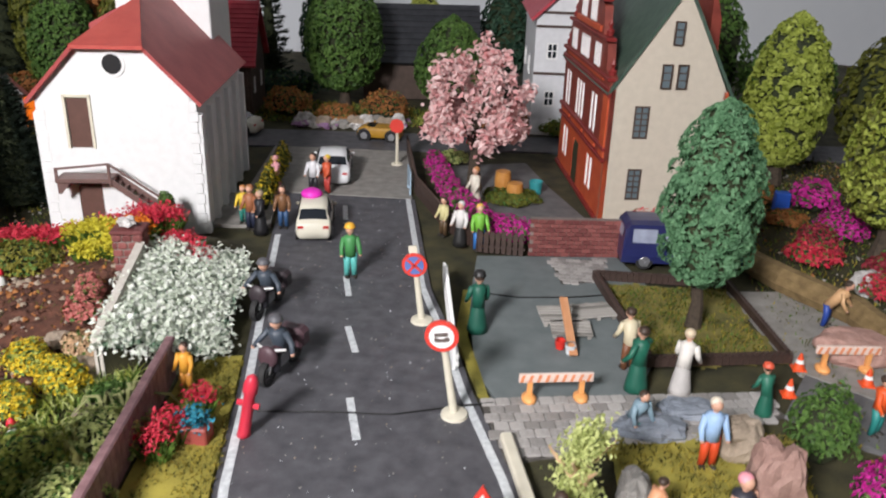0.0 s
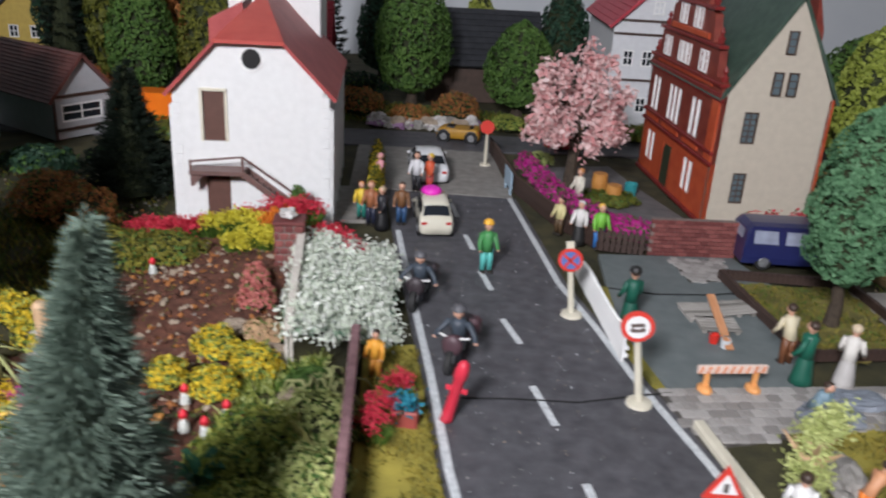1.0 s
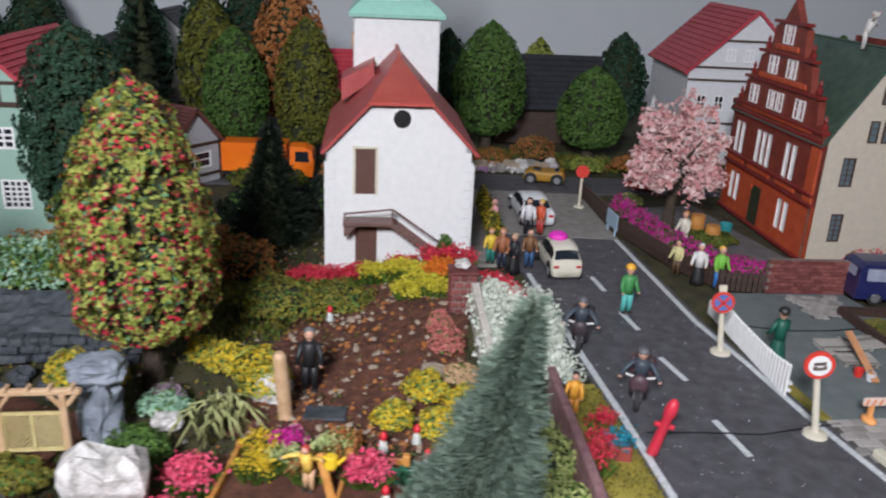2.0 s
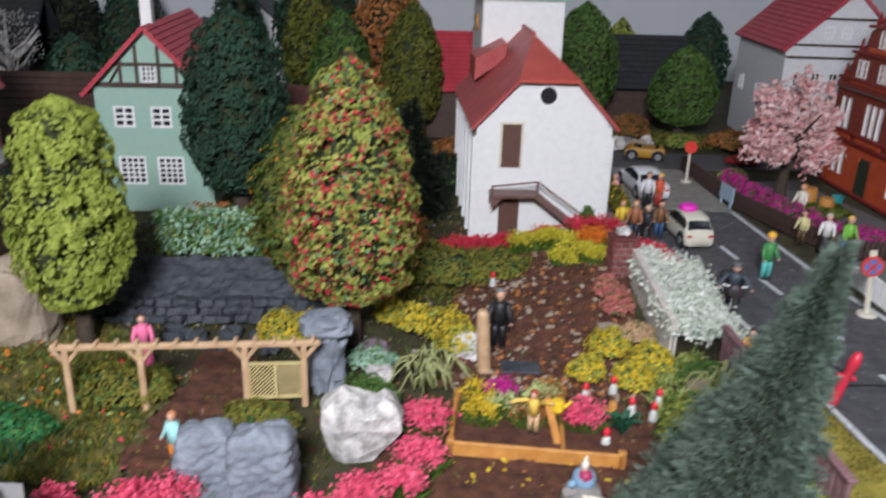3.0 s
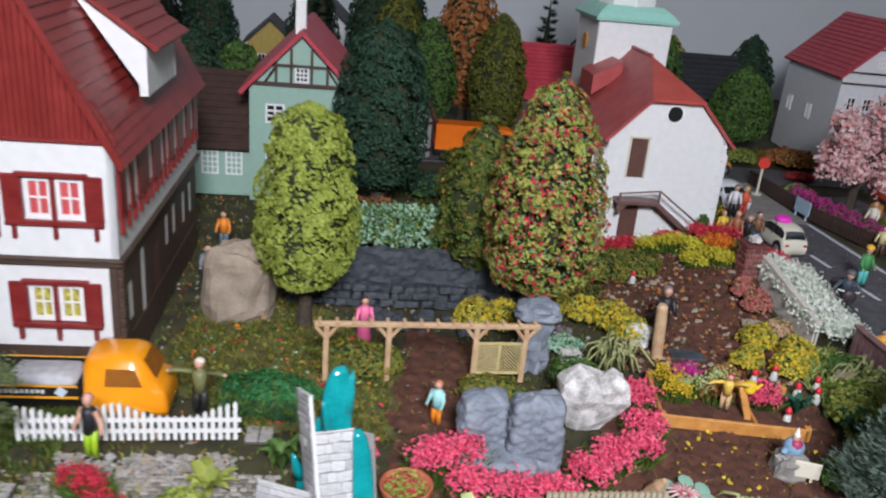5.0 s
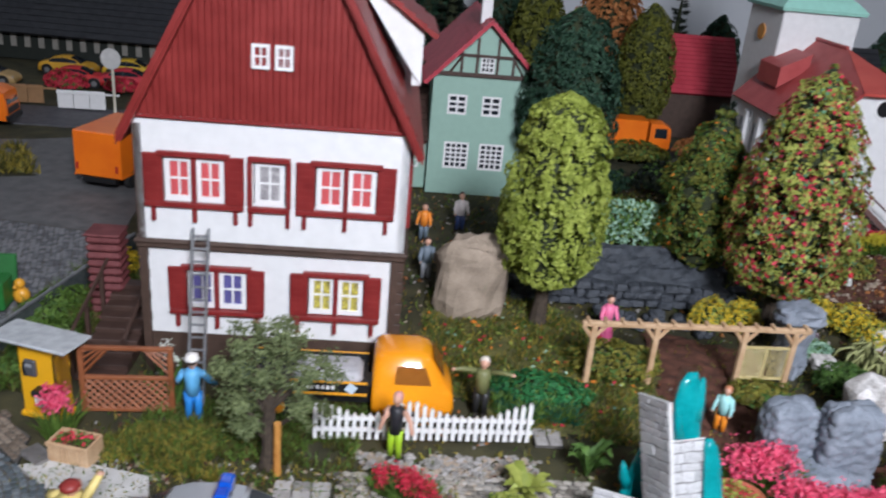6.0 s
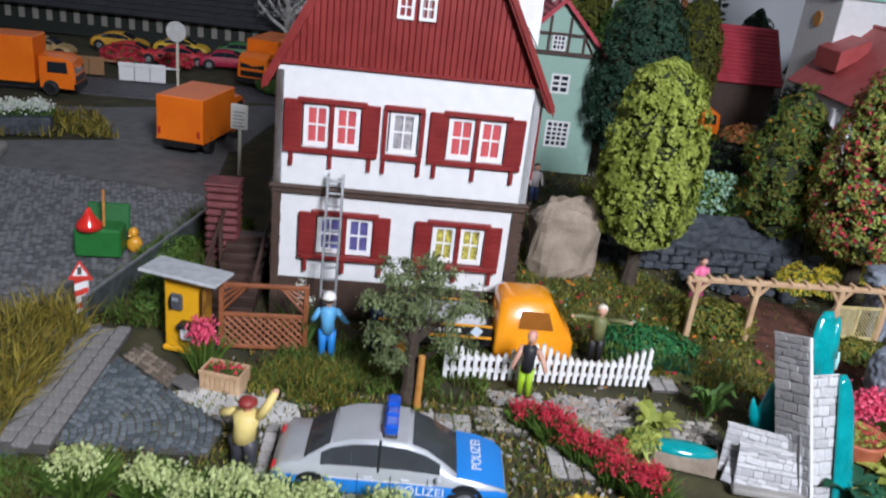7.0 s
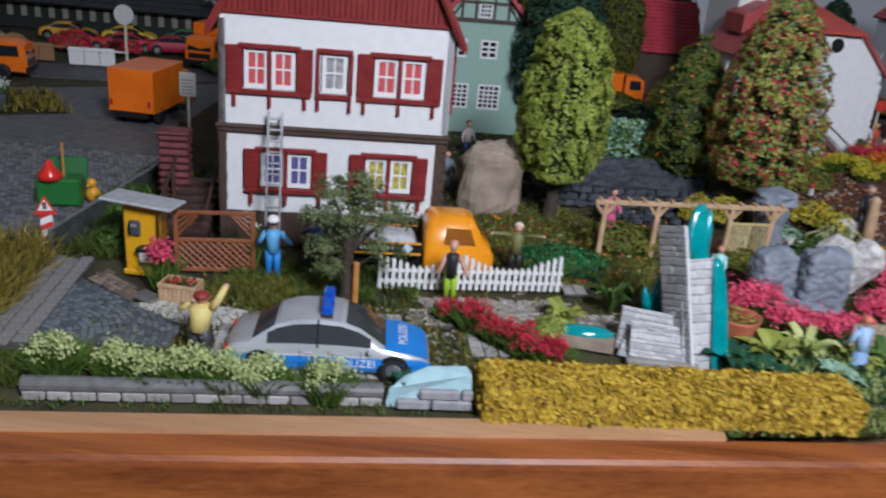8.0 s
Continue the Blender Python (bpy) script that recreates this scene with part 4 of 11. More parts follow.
    part("gable_back", Geo().slab([(0, 0), (W, 0), (W, E), (W / 2 + 0.3, R), (0, E)], D - 0.25, D), BEIGE, h)
    for s in (0, 1):
        e = W + 0.35 if s else -0.2
        roof_slope(h, (e, -0.12, E - 0.2), (e, D + 0.2, E - 0.2), (W / 2 + 0.3, D + 0.2, R + 0.15), (W / 2 + 0.3, -0.12, R + 0.15), 0.14, GREEN_ROOF, "roof", 0, "dark green tiled roof slope")
    part("side_gable", Geo().slab([(W + 0.05, E), (W + 0.5, E), (W + 0.4, 9.6), (W - 0.2, 11.6)], 3.0, 8.0), FACADE_RED, h)
    return h


guild_house()


def mint_house():
    h = thing("mint_house", "pale mint-green model house with a half-timbered gable and crimson roof", "house", -41.3, 35.3, 0, GRID)
    W, D, E, R = 5.9, 10.0, 7.0, 10.0
    holes = [(0.9, 4.75, 1.1, 1.15), (2.85, 4.75, 1.1, 1.15), (0.9, 1.55, 1.45, 1.6), (2.95, 1.55, 1.45, 1.6)]
    wall_part("wall", holed_wall(W, E, holes, 0.25, 0, [(0, E), (W, E), (W / 2, R)]), MINT, h, None, "pale mint-green front wall")
    window(h, 1.1, 1.15, 2, 3, place(0.9, 0.0, 4.75), WHITE_PLASTIC, GLASS_DARK, 0.12, 0.12)
    window(h, 1.1, 1.15, 2, 3, place(2.85, 0.0, 4.75), WHITE_PLASTIC, GLASS_DARK, 0.12, 0.12)
    window(h, 1.45, 1.6, 4, 5, place(0.9, 0.0, 1.55), WHITE_PLASTIC, GLASS_DARK, 0.09, 0.12)
    window(h, 1.45, 1.6, 4, 5, place(2.95, 0.0, 1.55), WHITE_PLASTIC, GLASS_DARK, 0.09, 0.12)
    beams = Geo()
    beams.box(W / 2, -0.06, E - 0.05, W + 0.1, 0.14, 0.22)
    beams.box(W / 2, -0.05, E + 1.05, 3.6, 0.12, 0.16)
    for x, t in ((1.5, 1.2), (2.35, 2.0), (3.5, 2.0), (4.4, 1.2)):
        beams.box(x, -0.05, E + 0.1, 0.15, 0.12, t)
    for a, b in (((0.9, 7.15), (1.45, 8.0)), ((5.0, 7.15), (4.45, 8.0))):
        beams.tube([(a[0], -0.04, a[1]), (b[0], -0.04, b[1])], 0.07, 4)
    pieces("timber", beams, BROWN, h, "dark brown gable timber")
    window(h, 0.8, 0.9, 3, 3, place(2.55, -0.1, E + 0.2), WHITE_PLASTIC, GLASS_DARK, 0.08, 0.1)
    part("core", Geo().box(W / 2, D / 2 + 0.2, 0, W - 0.3, D - 0.4, E - 0.1), MINT, h)
    part("gable_back", Geo().slab([(0.2, E - 0.2), (W - 0.2, E - 0.2), (W / 2, R)], D - 0.3, D - 0.1), MINT, h)
    for s in (0, 1):
        e = W + 0.55 if s else -0.55
        roof_slope(h, (e, -0.5, E - 0.45), (e, D + 0.3, E - 0.45), (W / 2, D + 0.3, R + 0.15), (W / 2, -0.5, R + 0.15), 0.18, CRIMSON_ROOF, "roof", 14, "crimson tiled roof slope")
    part("chimney", Geo().box(W / 2 - 0.2, 1.5, 9.4, 0.6, 0.6, 2.6, bevel=0.03), WHITE_PLASTIC, h, "slim white chimney")
    # lower annexe with a brown roof
    annexe = Geo().box(-4.6, 3.2, 0, 9.1, 5.0, 3.2, bevel=0.03)
    a = part("annexe", annexe, MINT, h, "low annexe with white windows")
    window(h, 1.0, 1.5, 3, 4, place(-2.9, 0.64, 1.3), WHITE_PLASTIC, GLASS_DARK, 0.07, 0.1)
    window(h, 1.0, 1.5, 3, 4, place(-1.5, 0.64, 1.3), WHITE_PLASTIC, GLASS_DARK, 0.07, 0.1)
    roof_slope(h, (-9.4, 0.2, 3.0), (-0.05, 0.2, 3.0), (-0.05, 4.6, 6.9), (-9.4, 4.6, 6.9), 0.16, BROWN, "annexe_roof", 12, "brown annexe roof")
    return h


mint_house()


def gabled_block(name, label, x, y, rz, W, D, E, R, wall, roof_mat, wins=(), side_wins=(), over=0.4, ridge_along_y=True):
    h = thing(name, label, "house", x, y, 0, rz)
    part("wall", holed_wall(W, E, [w for w in wins if w[1] + w[3] < E], 0.25, 0, [(0, E), (W, E), (W / 2, R)]), wall, h)
    for a in wins:
        window(h, a[2], a[3], 2, 2, place(a[0], 0.0 if a[1] + a[3] < E else -0.08, a[1]), WHITE_PLASTIC, GLASS_DARK, 0.07, 0.1)
    part("wall", Geo().box(W / 2, D / 2 + 0.13, 0, W - 0.02, D - 0.27, E), wall, h)
    part("wall", Geo().slab([(0, E - 0.1), (W, E - 0.1), (W / 2, R)], D - 0.3, D), wall, h)
    for a in side_wins:
        window(h, a[2], a[3], 2, 2, place(0, D, 0, -90) @ place(a[0], -0.06, a[1]), WHITE_PLASTIC, GLASS_DARK, 0.07, 0.1)
    for s in (0, 1):
        e = W + over if s else -over
        z = E - over * (R - E) / (W / 2)
        roof_slope(h, (e, -over, z), (e, D + over, z), (W / 2, D + over, R + 0.12), (W / 2, -over, R + 0.12), 0.16, roof_mat, "roof", 14)
    return h


inn = gabled_block("inn", "light grey model house with timbered gable and pink-red roof", 0.2, 57.8, 5, 8.6, 10.5, 8.2, 12.2, GREY_WALL, CRIMSON_ROOF,
    [(0.8 + 1.3 * k, z, 0.75, 1.1) for k in range(5) for z in (2.0, 5.2)] + [(2.5 + 1.3 * k, 8.7, 0.7, 0.9) for k in range(3)], [(1.5, 3.5, 0.9, 1.3), (5.5, 3.5, 0.9, 1.3)])
t = Geo()
for z in (4.2, 7.3, 8.2, 10.1):
    t.box(4.3, -0.05, z, 8.6 if z < 8.5 else 4.2, 0.12, 0.15)
pieces("timber", t, BROWN, inn)

barn = thing("barn", "dark model barn with a blackish slate roof", "house", -13.5, 66.5, 0, GRID)
part("wall", Geo().box(4.5, 3, 0, 9.0, 6, 3.4), UMBER, barn)
roof_slope(barn, (-0.5, -0.6, 3.0), (9.5, -0.6, 3.0), (9.5, 3.2, 7.2), (-0.5, 3.2, 7.2), 0.2, DARK_ROOF, "roof", 10)
roof_slope(barn, (-0.5, 7.0, 3.0), (9.5, 7.0, 3.0), (9.5, 3.2, 7.2), (-0.5, 3.2, 7.2), 0.2, DARK_ROOF, "roof", 10)

# ---- trees and shrubs ----
def leaf(g, at, out, size, rng, mat=0, flat=0.5):
    """One small bent leaf of two triangles at a point, facing roughly outwards."""
    n = Vector(out) + Vector((rng.uniform(-1, 1), rng.uniform(-1, 1), rng.uniform(-1, 1))) * flat
    n.normalize()
    a = n.cross(Vector((rng.uniform(-1, 1), rng.uniform(-1, 1), rng.uniform(-1, 1)))).normalized()
    b = n.cross(a)
    p, s, w = Vector(at), size * rng.uniform(0.7, 1.3), rng.uniform(0.45, 0.75)
    lift = n * s * rng.uniform(0.1, 0.35)
    base = len(g.v)
    g.v += [tuple(p - a * s * 0.5), tuple(p + b * s * w * 0.5 + lift), tuple(p + a * s * 0.5 + n * s * 0.15), tuple(p - b * s * w * 0.5 + lift)]
    g.f += [(base, base + 1, base + 2), (base, base + 2, base + 3)]
    g.m += [mat, mat]


def crown_geo(profile, count, size, seed, lump=0.25, lump_scale=0.9, mats=((0, 1.0),), gaps=0.0, deep=0.55, tilt=0.35):
    """Leaves over a turned profile [(radius, z)] with lumps and gaps."""
    rng, g = random.Random(seed), Geo()
    zs = [z for _, z in profile]
    areas = []
    for (r0, z0), (r1, z1) in zip(profile, profile[1:]):
        areas.append((r0 + r1) * math.hypot(r1 - r0, z1 - z0))
    for _ in range(count):
        k = rng.choices(range(len(areas)), areas)[0]
        (r0, z0), (r1, z1) = profile[k], profile[k + 1]
        u = rng.random()
        r, z, a = r0 + (r1 - r0) * u, z0 + (z1 - z0) * u, rng.uniform(0, 2 * math.pi)
        d = Vector((math.cos(a), math.sin(a), 0))
        nz = (r0 - r1) / max(0.05, math.hypot(r1 - r0, z1 - z0))
        lumpy = noise.noise((d.x * r * lump_scale + seed, d.y * r * lump_scale, z * lump_scale))
        hole = noise.noise((d.x * r * 1.9 + seed * 3, d.y * r * 1.9, z * 1.3)) < -0.36 + gaps * 0.6
        if hole and rng.random() < 0.8:
            continue
        if hole:
            rr = r * (0.66 + 0.2 * rng.random())
        else:
            rr = r * (1 - deep * rng.random() ** 3) + lump * lumpy
        pick, acc, mat = rng.random(), 0.0, 0
        for mi, share in mats:
            acc += share
            if pick < acc:
                mat = mi
                break
        leaf(g, (d.x * rr, d.y * rr, z), (d.x, d.y, nz + tilt), size, rng, mat, 0.55)
    return g


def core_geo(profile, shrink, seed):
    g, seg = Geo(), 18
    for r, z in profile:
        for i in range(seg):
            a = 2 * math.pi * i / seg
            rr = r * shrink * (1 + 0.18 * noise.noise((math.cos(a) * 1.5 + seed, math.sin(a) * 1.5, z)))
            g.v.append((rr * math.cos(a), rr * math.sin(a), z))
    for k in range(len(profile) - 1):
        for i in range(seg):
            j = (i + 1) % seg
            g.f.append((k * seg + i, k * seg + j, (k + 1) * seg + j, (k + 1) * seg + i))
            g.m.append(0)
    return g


def trunk_geo(h, r, seed, limbs=5, spread=1.2, start=0.35):
    rng, g = random.Random(seed), Geo()
    pts = [(0.06 * rng.uniform(-1, 1) * k, 0.06 * rng.uniform(-1, 1) * k, h * k / 5) for k in range(6)]
    g.tube(pts, [r * 1.5, r * 1.05, r * 0.95, r * 0.8, r * 0.6, r * 0.35], 9)
    for k in range(limbs):
        a, z = 2 * math.pi * k / limbs + rng.uniform(-0.4, 0.4), h * (start + (0.9 - start) * rng.random())
        d = Vector((math.cos(a), math.sin(a), 0))
        g.tube([(0, 0, z), tuple(d * spread * 0.5 + Vector((0, 0, z + spread * 0.35))), tuple(d * spread + Vector((0, 0, z + spread * 0.9)))], [r * 0.5, r * 0.35, r * 0.12], 6)
    return g


# Dark filler inside crowns and bushes; its colour is the shade between leaves.
CORE_DARK = stuff_mat("foliage_shade", (0.012, 0.018, 0.006), (0.04, 0.05, 0.018), 0.9, 300.0, 1500.0, 0.4)


def tree(label, x, y, profile, mats, count, size, seed, trunk_r=0.35, z0=0.0, lump=0.22, shares=((0, 1.0),), gaps=0.15, name="tree", shrink=0.8, category="tree", foot=None):
    t = thing(name, label, category, x, y, z0)
    low, high = profile[0][1], profile[-1][1]
    part("trunk", trunk_geo(low + (high - low) * 0.5, trunk_r, seed), BARK, t)
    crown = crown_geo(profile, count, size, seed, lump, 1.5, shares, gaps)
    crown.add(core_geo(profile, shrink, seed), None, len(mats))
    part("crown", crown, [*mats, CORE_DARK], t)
    return t


def egg(r, z0, z1, widest=0.4, top=0.5, bottom=0.35):
    """A rounded profile, widest at a share of its height."""
    out = []
    for k in range(13):
        u = k / 12
        if u < widest:
            s = math.sin(math.pi / 2 * u / widest) ** bottom
        else:
            s = math.cos(math.pi / 2 * (u - widest) / (1 - widest)) ** top
        out.append((max(0.02, r * s), z0 + (z1 - z0) * u))
    return out


tree("lime-green leafy model tree with a dense egg-shaped crown", -34.3, 20.2, egg(2.0, 1.6, 9.5, 0.36, 0.30), [LEAF_LIME], 25000, 0.215, 11, 0.26, lump=0.34, gaps=0.62, shrink=0.70)
tree("blue-green leafy model tree with a dense tall crown", 7.05, 29.9, egg(1.65, 1.7, 8.6, 0.4, 0.40), [LEAF_BLUE], 17000, 0.22, 12, 0.22, lump=0.34, gaps=0.55, shrink=0.70)
tree("fruit tree thick with yellow-green leaves and red fruit", -24.6, 22.4, egg(2.5, 1.6, 11.2, 0.3, 0.62), [LEAF_APPLE, PETAL_RED, LEAF_BLUE, LEAF_OLIVE, LEAF_WINE], 26000, 0.205, 13, 0.3, 0, 0.4, ((0, 0.58), (1, 0.11), (2, 0.08), (3, 0.12), (4, 0.11)), 0.42, shrink=0.70)
tree("dark green dense tall model tree", -33.6, 35.4, egg(2.7, 1.4, 11.3, 0.42, 0.42), [LEAF_DARK], 19000, 0.26, 14, 0.4, lump=0.4, gaps=0.4, shrink=0.72)
tree("slender olive-green bush tree with orange berries", -27.4, 25.6, egg(1.9, 1.2, 8.4, 0.4, 0.75), [LEAF_OLIVE, PETAL_ORANGE, LEAF_GREEN], 15000, 0.2, 15, 0.3, 0, 0.7, ((0, 0.68), (1, 0.03), (2, 0.29)), 0.3)
tree("lime-green leafy model tree", 14.6, 49.5, egg(2.2, 1.0, 9.7, 0.42, 0.5), [LEAF_LIME], 8000, 0.34, 16, 0.4)
tree("yellow-green leafy model tree", 16.8, 38.5, egg(2.3, 1.5, 8.8, 0.4, 0.5), [LEAF_OLIVE, LEAF_LIME], 8500, 0.32, 17, 0.4, shares=((0, 0.5), (1, 0.5)))
tree("yellow-green columnar model tree", -27.3, 56.0, egg(2.3, 1.0, 10.4, 0.4, 0.6), [LEAF_OLIVE], 7000, 0.33, 18)
tree("dark green columnar model tree", -33.0, 57.0, egg(2.4, 1.0, 9.4, 0.4, 0.6), [LEAF_GREEN], 6500, 0.33, 19)
tree("rust-red tall model tree", -30.2, 62.0, egg(2.8, 1.5, 12.5, 0.5, 0.6), [LEAF_RUST], 4200, 0.5, 20, lump=0.7)
tree("mid-green dense model tree beside the church", -14.2, 63.0, egg(2.9, 1.2, 10.3, 0.42, 0.6), [LEAF_GREEN], 8500, 0.34, 21)
tree("mid-green round model tree", -5.9, 62.5, egg(2.7, 0.8, 7.3, 0.4, 0.7), [LEAF_GREEN], 7500, 0.33, 22)
tree("golden olive model tree", -36.0, 60.0, egg(2.3, 1.0, 11.2, 0.5, 0.6), [LEAF_OLIVE], 3600, 0.5, 23)


def needle_twig(g, p, d, length, rng, mat=0):
    """A narrow pointed sprig along a direction."""
    p, d = Vector(p), Vector(d).normalized()
    side = d.cross(Vector((rng.uniform(-1, 1), rng.uniform(-1, 1), rng.uniform(-1, 1)))).normalized() * length * 0.08
    base = len(g.v)
    g.v += [tuple(p - side * 0.5), tuple(p + d * length * 0.45 + side), tuple(p + d * length), tuple(p + d * length * 0.45 - side)]
    g.f += [(base, base + 1, base + 2), (base, base + 2, base + 3)]
    g.m += [mat, mat]


def fir(label, x, y, r, h, mat, seed, count, needle=0.55, name="fir_tree", z0=0.3, lean=(0, 0)):
    """Conical conifer: boughs in uneven tiers, each a feather of needled sprigs."""
    rng = random.Random(seed)
    t = thing(name, label, "tree", x, y)
    t.matrix_world = place(x, y) @ pose(0, 0, 0, lean[0], lean[1], 0)
    part("trunk", Geo().tube([(0, 0, 0), (0, 0, h * 0.5), (0, 0, h * 0.96)], [r * 0.12, r * 0.08, 0.03], 8), BARK, t)
    g, boughs = Geo(), max(60, count // 70)
    for k in range(boughs):
        u = ((k + rng.random()) / boughs) ** 0.62
        z, a = z0 + (h - z0) * (1 - u), 2.39996 * k + rng.uniform(-0.3, 0.3)
        reach = (r * u ** 1.05 + 0.08) * rng.uniform(0.8, 1.15)
        d = Vector((math.cos(a), math.sin(a), 0))
        side = Vector((-d.y, d.x, 0))
        for _ in range(count // boughs):
            v = rng.random() ** 0.7
            w = 0.34 * reach * (1.05 - v) + 0.05
            o = rng.uniform(-1, 1)
            p = d * reach * v + side * w * o + Vector((0, 0, z - 0.1 * reach * v + 0.22 * reach * v * v + rng.gauss(0, 0.07)))
            needle_twig(g, p, d + side * o * 0.9 + Vector((0, 0, rng.uniform(-0.1, 0.6))), needle * rng.uniform(0.7, 1.3), rng)
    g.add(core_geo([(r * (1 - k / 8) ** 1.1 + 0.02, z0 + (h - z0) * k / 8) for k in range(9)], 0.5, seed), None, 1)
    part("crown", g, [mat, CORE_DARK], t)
    return t


fir("grey-green model fir with fine needles", -13.3, 11.6, 2.35, 9.55, LEAF_FIR, 31, 62000, 0.22, lean=(4.7, 9.3))
fir("blackish green slender fir beside the church", -24.6, 37.5, 2.3, 6.7, LEAF_BLACKFIR, 32, 16000, 0.34)
fir("blackish green slender model fir tree", -44.0, 66.0, 2.6, 12.0, LEAF_BLACKFIR, 33, 3500, 0.6)
fir("blackish green slender model fir tree", -23.0, 72.0, 1.7, 11.0, LEAF_BLACKFIR, 34, 2500, 0.6)


def blossom_tree():
    t = thing("blossom_tree", "pink cherry blossom model tree with a bare dark trunk", "tree", -2.5, 44.6)
    part("trunk", trunk_geo(5.5, 0.32, 41, 9, 2.2, 0.3), BARK, t)
    rng, g = random.Random(41), Geo()
    for _ in range(84):
        a, u = rng.uniform(0, 6.283), rng.random() ** 0.45
        c = Vector((2.75 * u * math.cos(a), 2.75 * u * math.sin(a), 3.1 + 5.2 * rng.random() * (1 - 0.5 * u * u)))
        for _ in range(42):
            o = Vector((rng.gauss(0, 0.2), rng.gauss(0, 0.2), rng.gauss(0, 0.3)))
            leaf(g, c + o, o + Vector((0, 0, 0.2)), 0.40, rng, 0, 0.9)
    part("crown", g, LEAF_BLOSSOM, t, "pink blossom clusters")
    return t


blossom_tree()

# ---- painted figurines: each one plain mesh ----
PAINTS = {}


def tint(colour):
    """A painted plastic of that colour, made once."""
    if colour not in PAINTS:
        PAINTS[colour] = paint("figure_paint", colour, 0.5, 0.15, 0.04)
    return PAINTS[colour]


SKIN, HAIR = (0.60, 0.34, 0.24), (0.05, 0.03, 0.02)


def figurine(label, x, y, z=None, rz=0.0, legs=(0.04, 0.04, 0.06), top=(0.3, 0.3, 0.3), hat=None, hair=HAIR, h=2.0, arms=(-78, -78), skirt=False, bend=0.0, seated=False, stout=1.14, bare=False):
    """A plain standing figure: legs or coat, trunk, arms and a featureless head."""
    k, g = h / 2.0, Geo()
    hip = 0.92 if not seated else 0.45
    if skirt:
        g.lathe([(0.30, 0.0), (0.27, 0.25), (0.17, 0.95), (0.15, 1.0)], 12, 0)
    elif seated:
        for s in (-1, 1):
            g.tube([(s * 0.1, 0, 0.45), (s * 0.12, -0.42, 0.45), (s * 0.12, -0.45, 0.0)], 0.10, 8, 0)
    else:
        for s in (-1, 1):
            g.tube([(s * 0.10, 0.02, hip), (s * 0.11, -0.02, 0.48), (s * 0.12, 0.02, 0.05)], [0.125, 0.10, 0.085], 8, 0)
            g.ball((s * 0.12, -0.06, 0.05), 0.085, 0.16, 0.06, 8, 5, 3)
    lean = Vector((0, -bend * 0.5, 0))
    g.tube([(0, 0, hip - 0.06), tuple(Vector((0, 0, hip + 0.28)) + lean * 0.5), tuple(Vector((0, 0, hip + 0.62)) + lean), tuple(Vector((0, 0, hip + 0.72)) + lean)], [0.19, 0.175, 0.22, 0.09], 10, 1)
    sh = Vector((0, 0, hip + 0.62)) + lean
    for s, a in ((-1, arms[0]), (1, arms[1])):
        d = Vector((s * math.cos(math.radians(a)), -0.15, math.sin(math.radians(a))))
        p = sh + Vector((s * 0.2, 0, 0))
        q = p + d * 0.36
        r = q + (d + Vector((-s * 0.15, -0.45, 0.1))) * 0.27
        g.tube([tuple(p), tuple(q), tuple(r)], [0.085, 0.075, 0.06], 7, 2 if bare else 1)
        g.ball(tuple(r), 0.06, 0.06, 0.06, 7, 5, 2)
    head = sh + Vector((0, -bend * 0.12, 0.30))
    g.tube([tuple(sh), tuple(head)], 0.065, 7, 2)
    g.ball(tuple(head), 0.135, 0.15, 0.17, 10, 8, 2)
    g.ball(tuple(head + Vector((0, 0.03, 0.05))), 0.145, 0.15, 0.145, 10, 6, 4)
    mats = [tint(legs), tint(top), tint(SKIN), tint((0.03, 0.025, 0.02)), tint(hair)]
    if hat:
        g.lathe([(0.19, 0), (0.16, 0.04), (0.15, 0.12), (0.05, 0.18)], 10, 5, None, tuple(head + Vector((0, 0, 0.08))))
        mats.append(tint(hat))
    out = Geo()
    out.add(g, Matrix.Diagonal((k * stout, k * stout, k, 1)))
    return solid("figurine", out, mats, label, "figurine", x, y, lie(x, y) + 0.02 if z is None else z, rz, "painted figurines", smooth=True)


figurine("painted figurine in a green jacket and turquoise trousers on the road", -6.5, 32.0, 0.0, 20, (0.10, 0.46, 0.42), (0.06, 0.26, 0.08), (0.80, 0.42, 0.04), h=2.3)
figurine("painted figurine in a long dark green coat beside the fence", -0.9, 28.2, 0.03, 200, (0.01, 0.09, 0.06), (0.01, 0.10, 0.065), (0.02, 0.02, 0.02), h=2.3, skirt=True)
figurine("painted figurine in a cream jacket and brown trousers", 4.35, 26.4, 0.0, 200, (0.16, 0.06, 0.025), (0.62, 0.55, 0.38), h=2.2, bend=0.3)
figurine("painted figurine in a long green coat with white shirt", 4.5, 25.1, 0.0, 230, (0.01, 0.10, 0.065), (0.01, 0.12, 0.075), h=2.3, skirt=True, arms=(-35, -70))
figurine("painted figurine in a white and black striped dress", 5.9, 25.2, 0.0, 150, (0.50, 0.48, 0.46), (0.70, 0.67, 0.62), hair=(0.62, 0.5, 0.35), h=2.2, skirt=True, bend=0.3)
figurine("crouching painted figurine in blue work clothes", 4.2, 23.0, 0.0, 30, (0.06, 0.16, 0.16), (0.20, 0.30, 0.36), h=1.9, seated=True, bend=0.6)
figurine("painted figurine with blue shirt and red trousers", 6.1, 21.4, 0.0, 10, (0.62, 0.07, 0.02), (0.32, 0.48, 0.70), hair=(0.70, 0.62, 0.50), h=2.2)
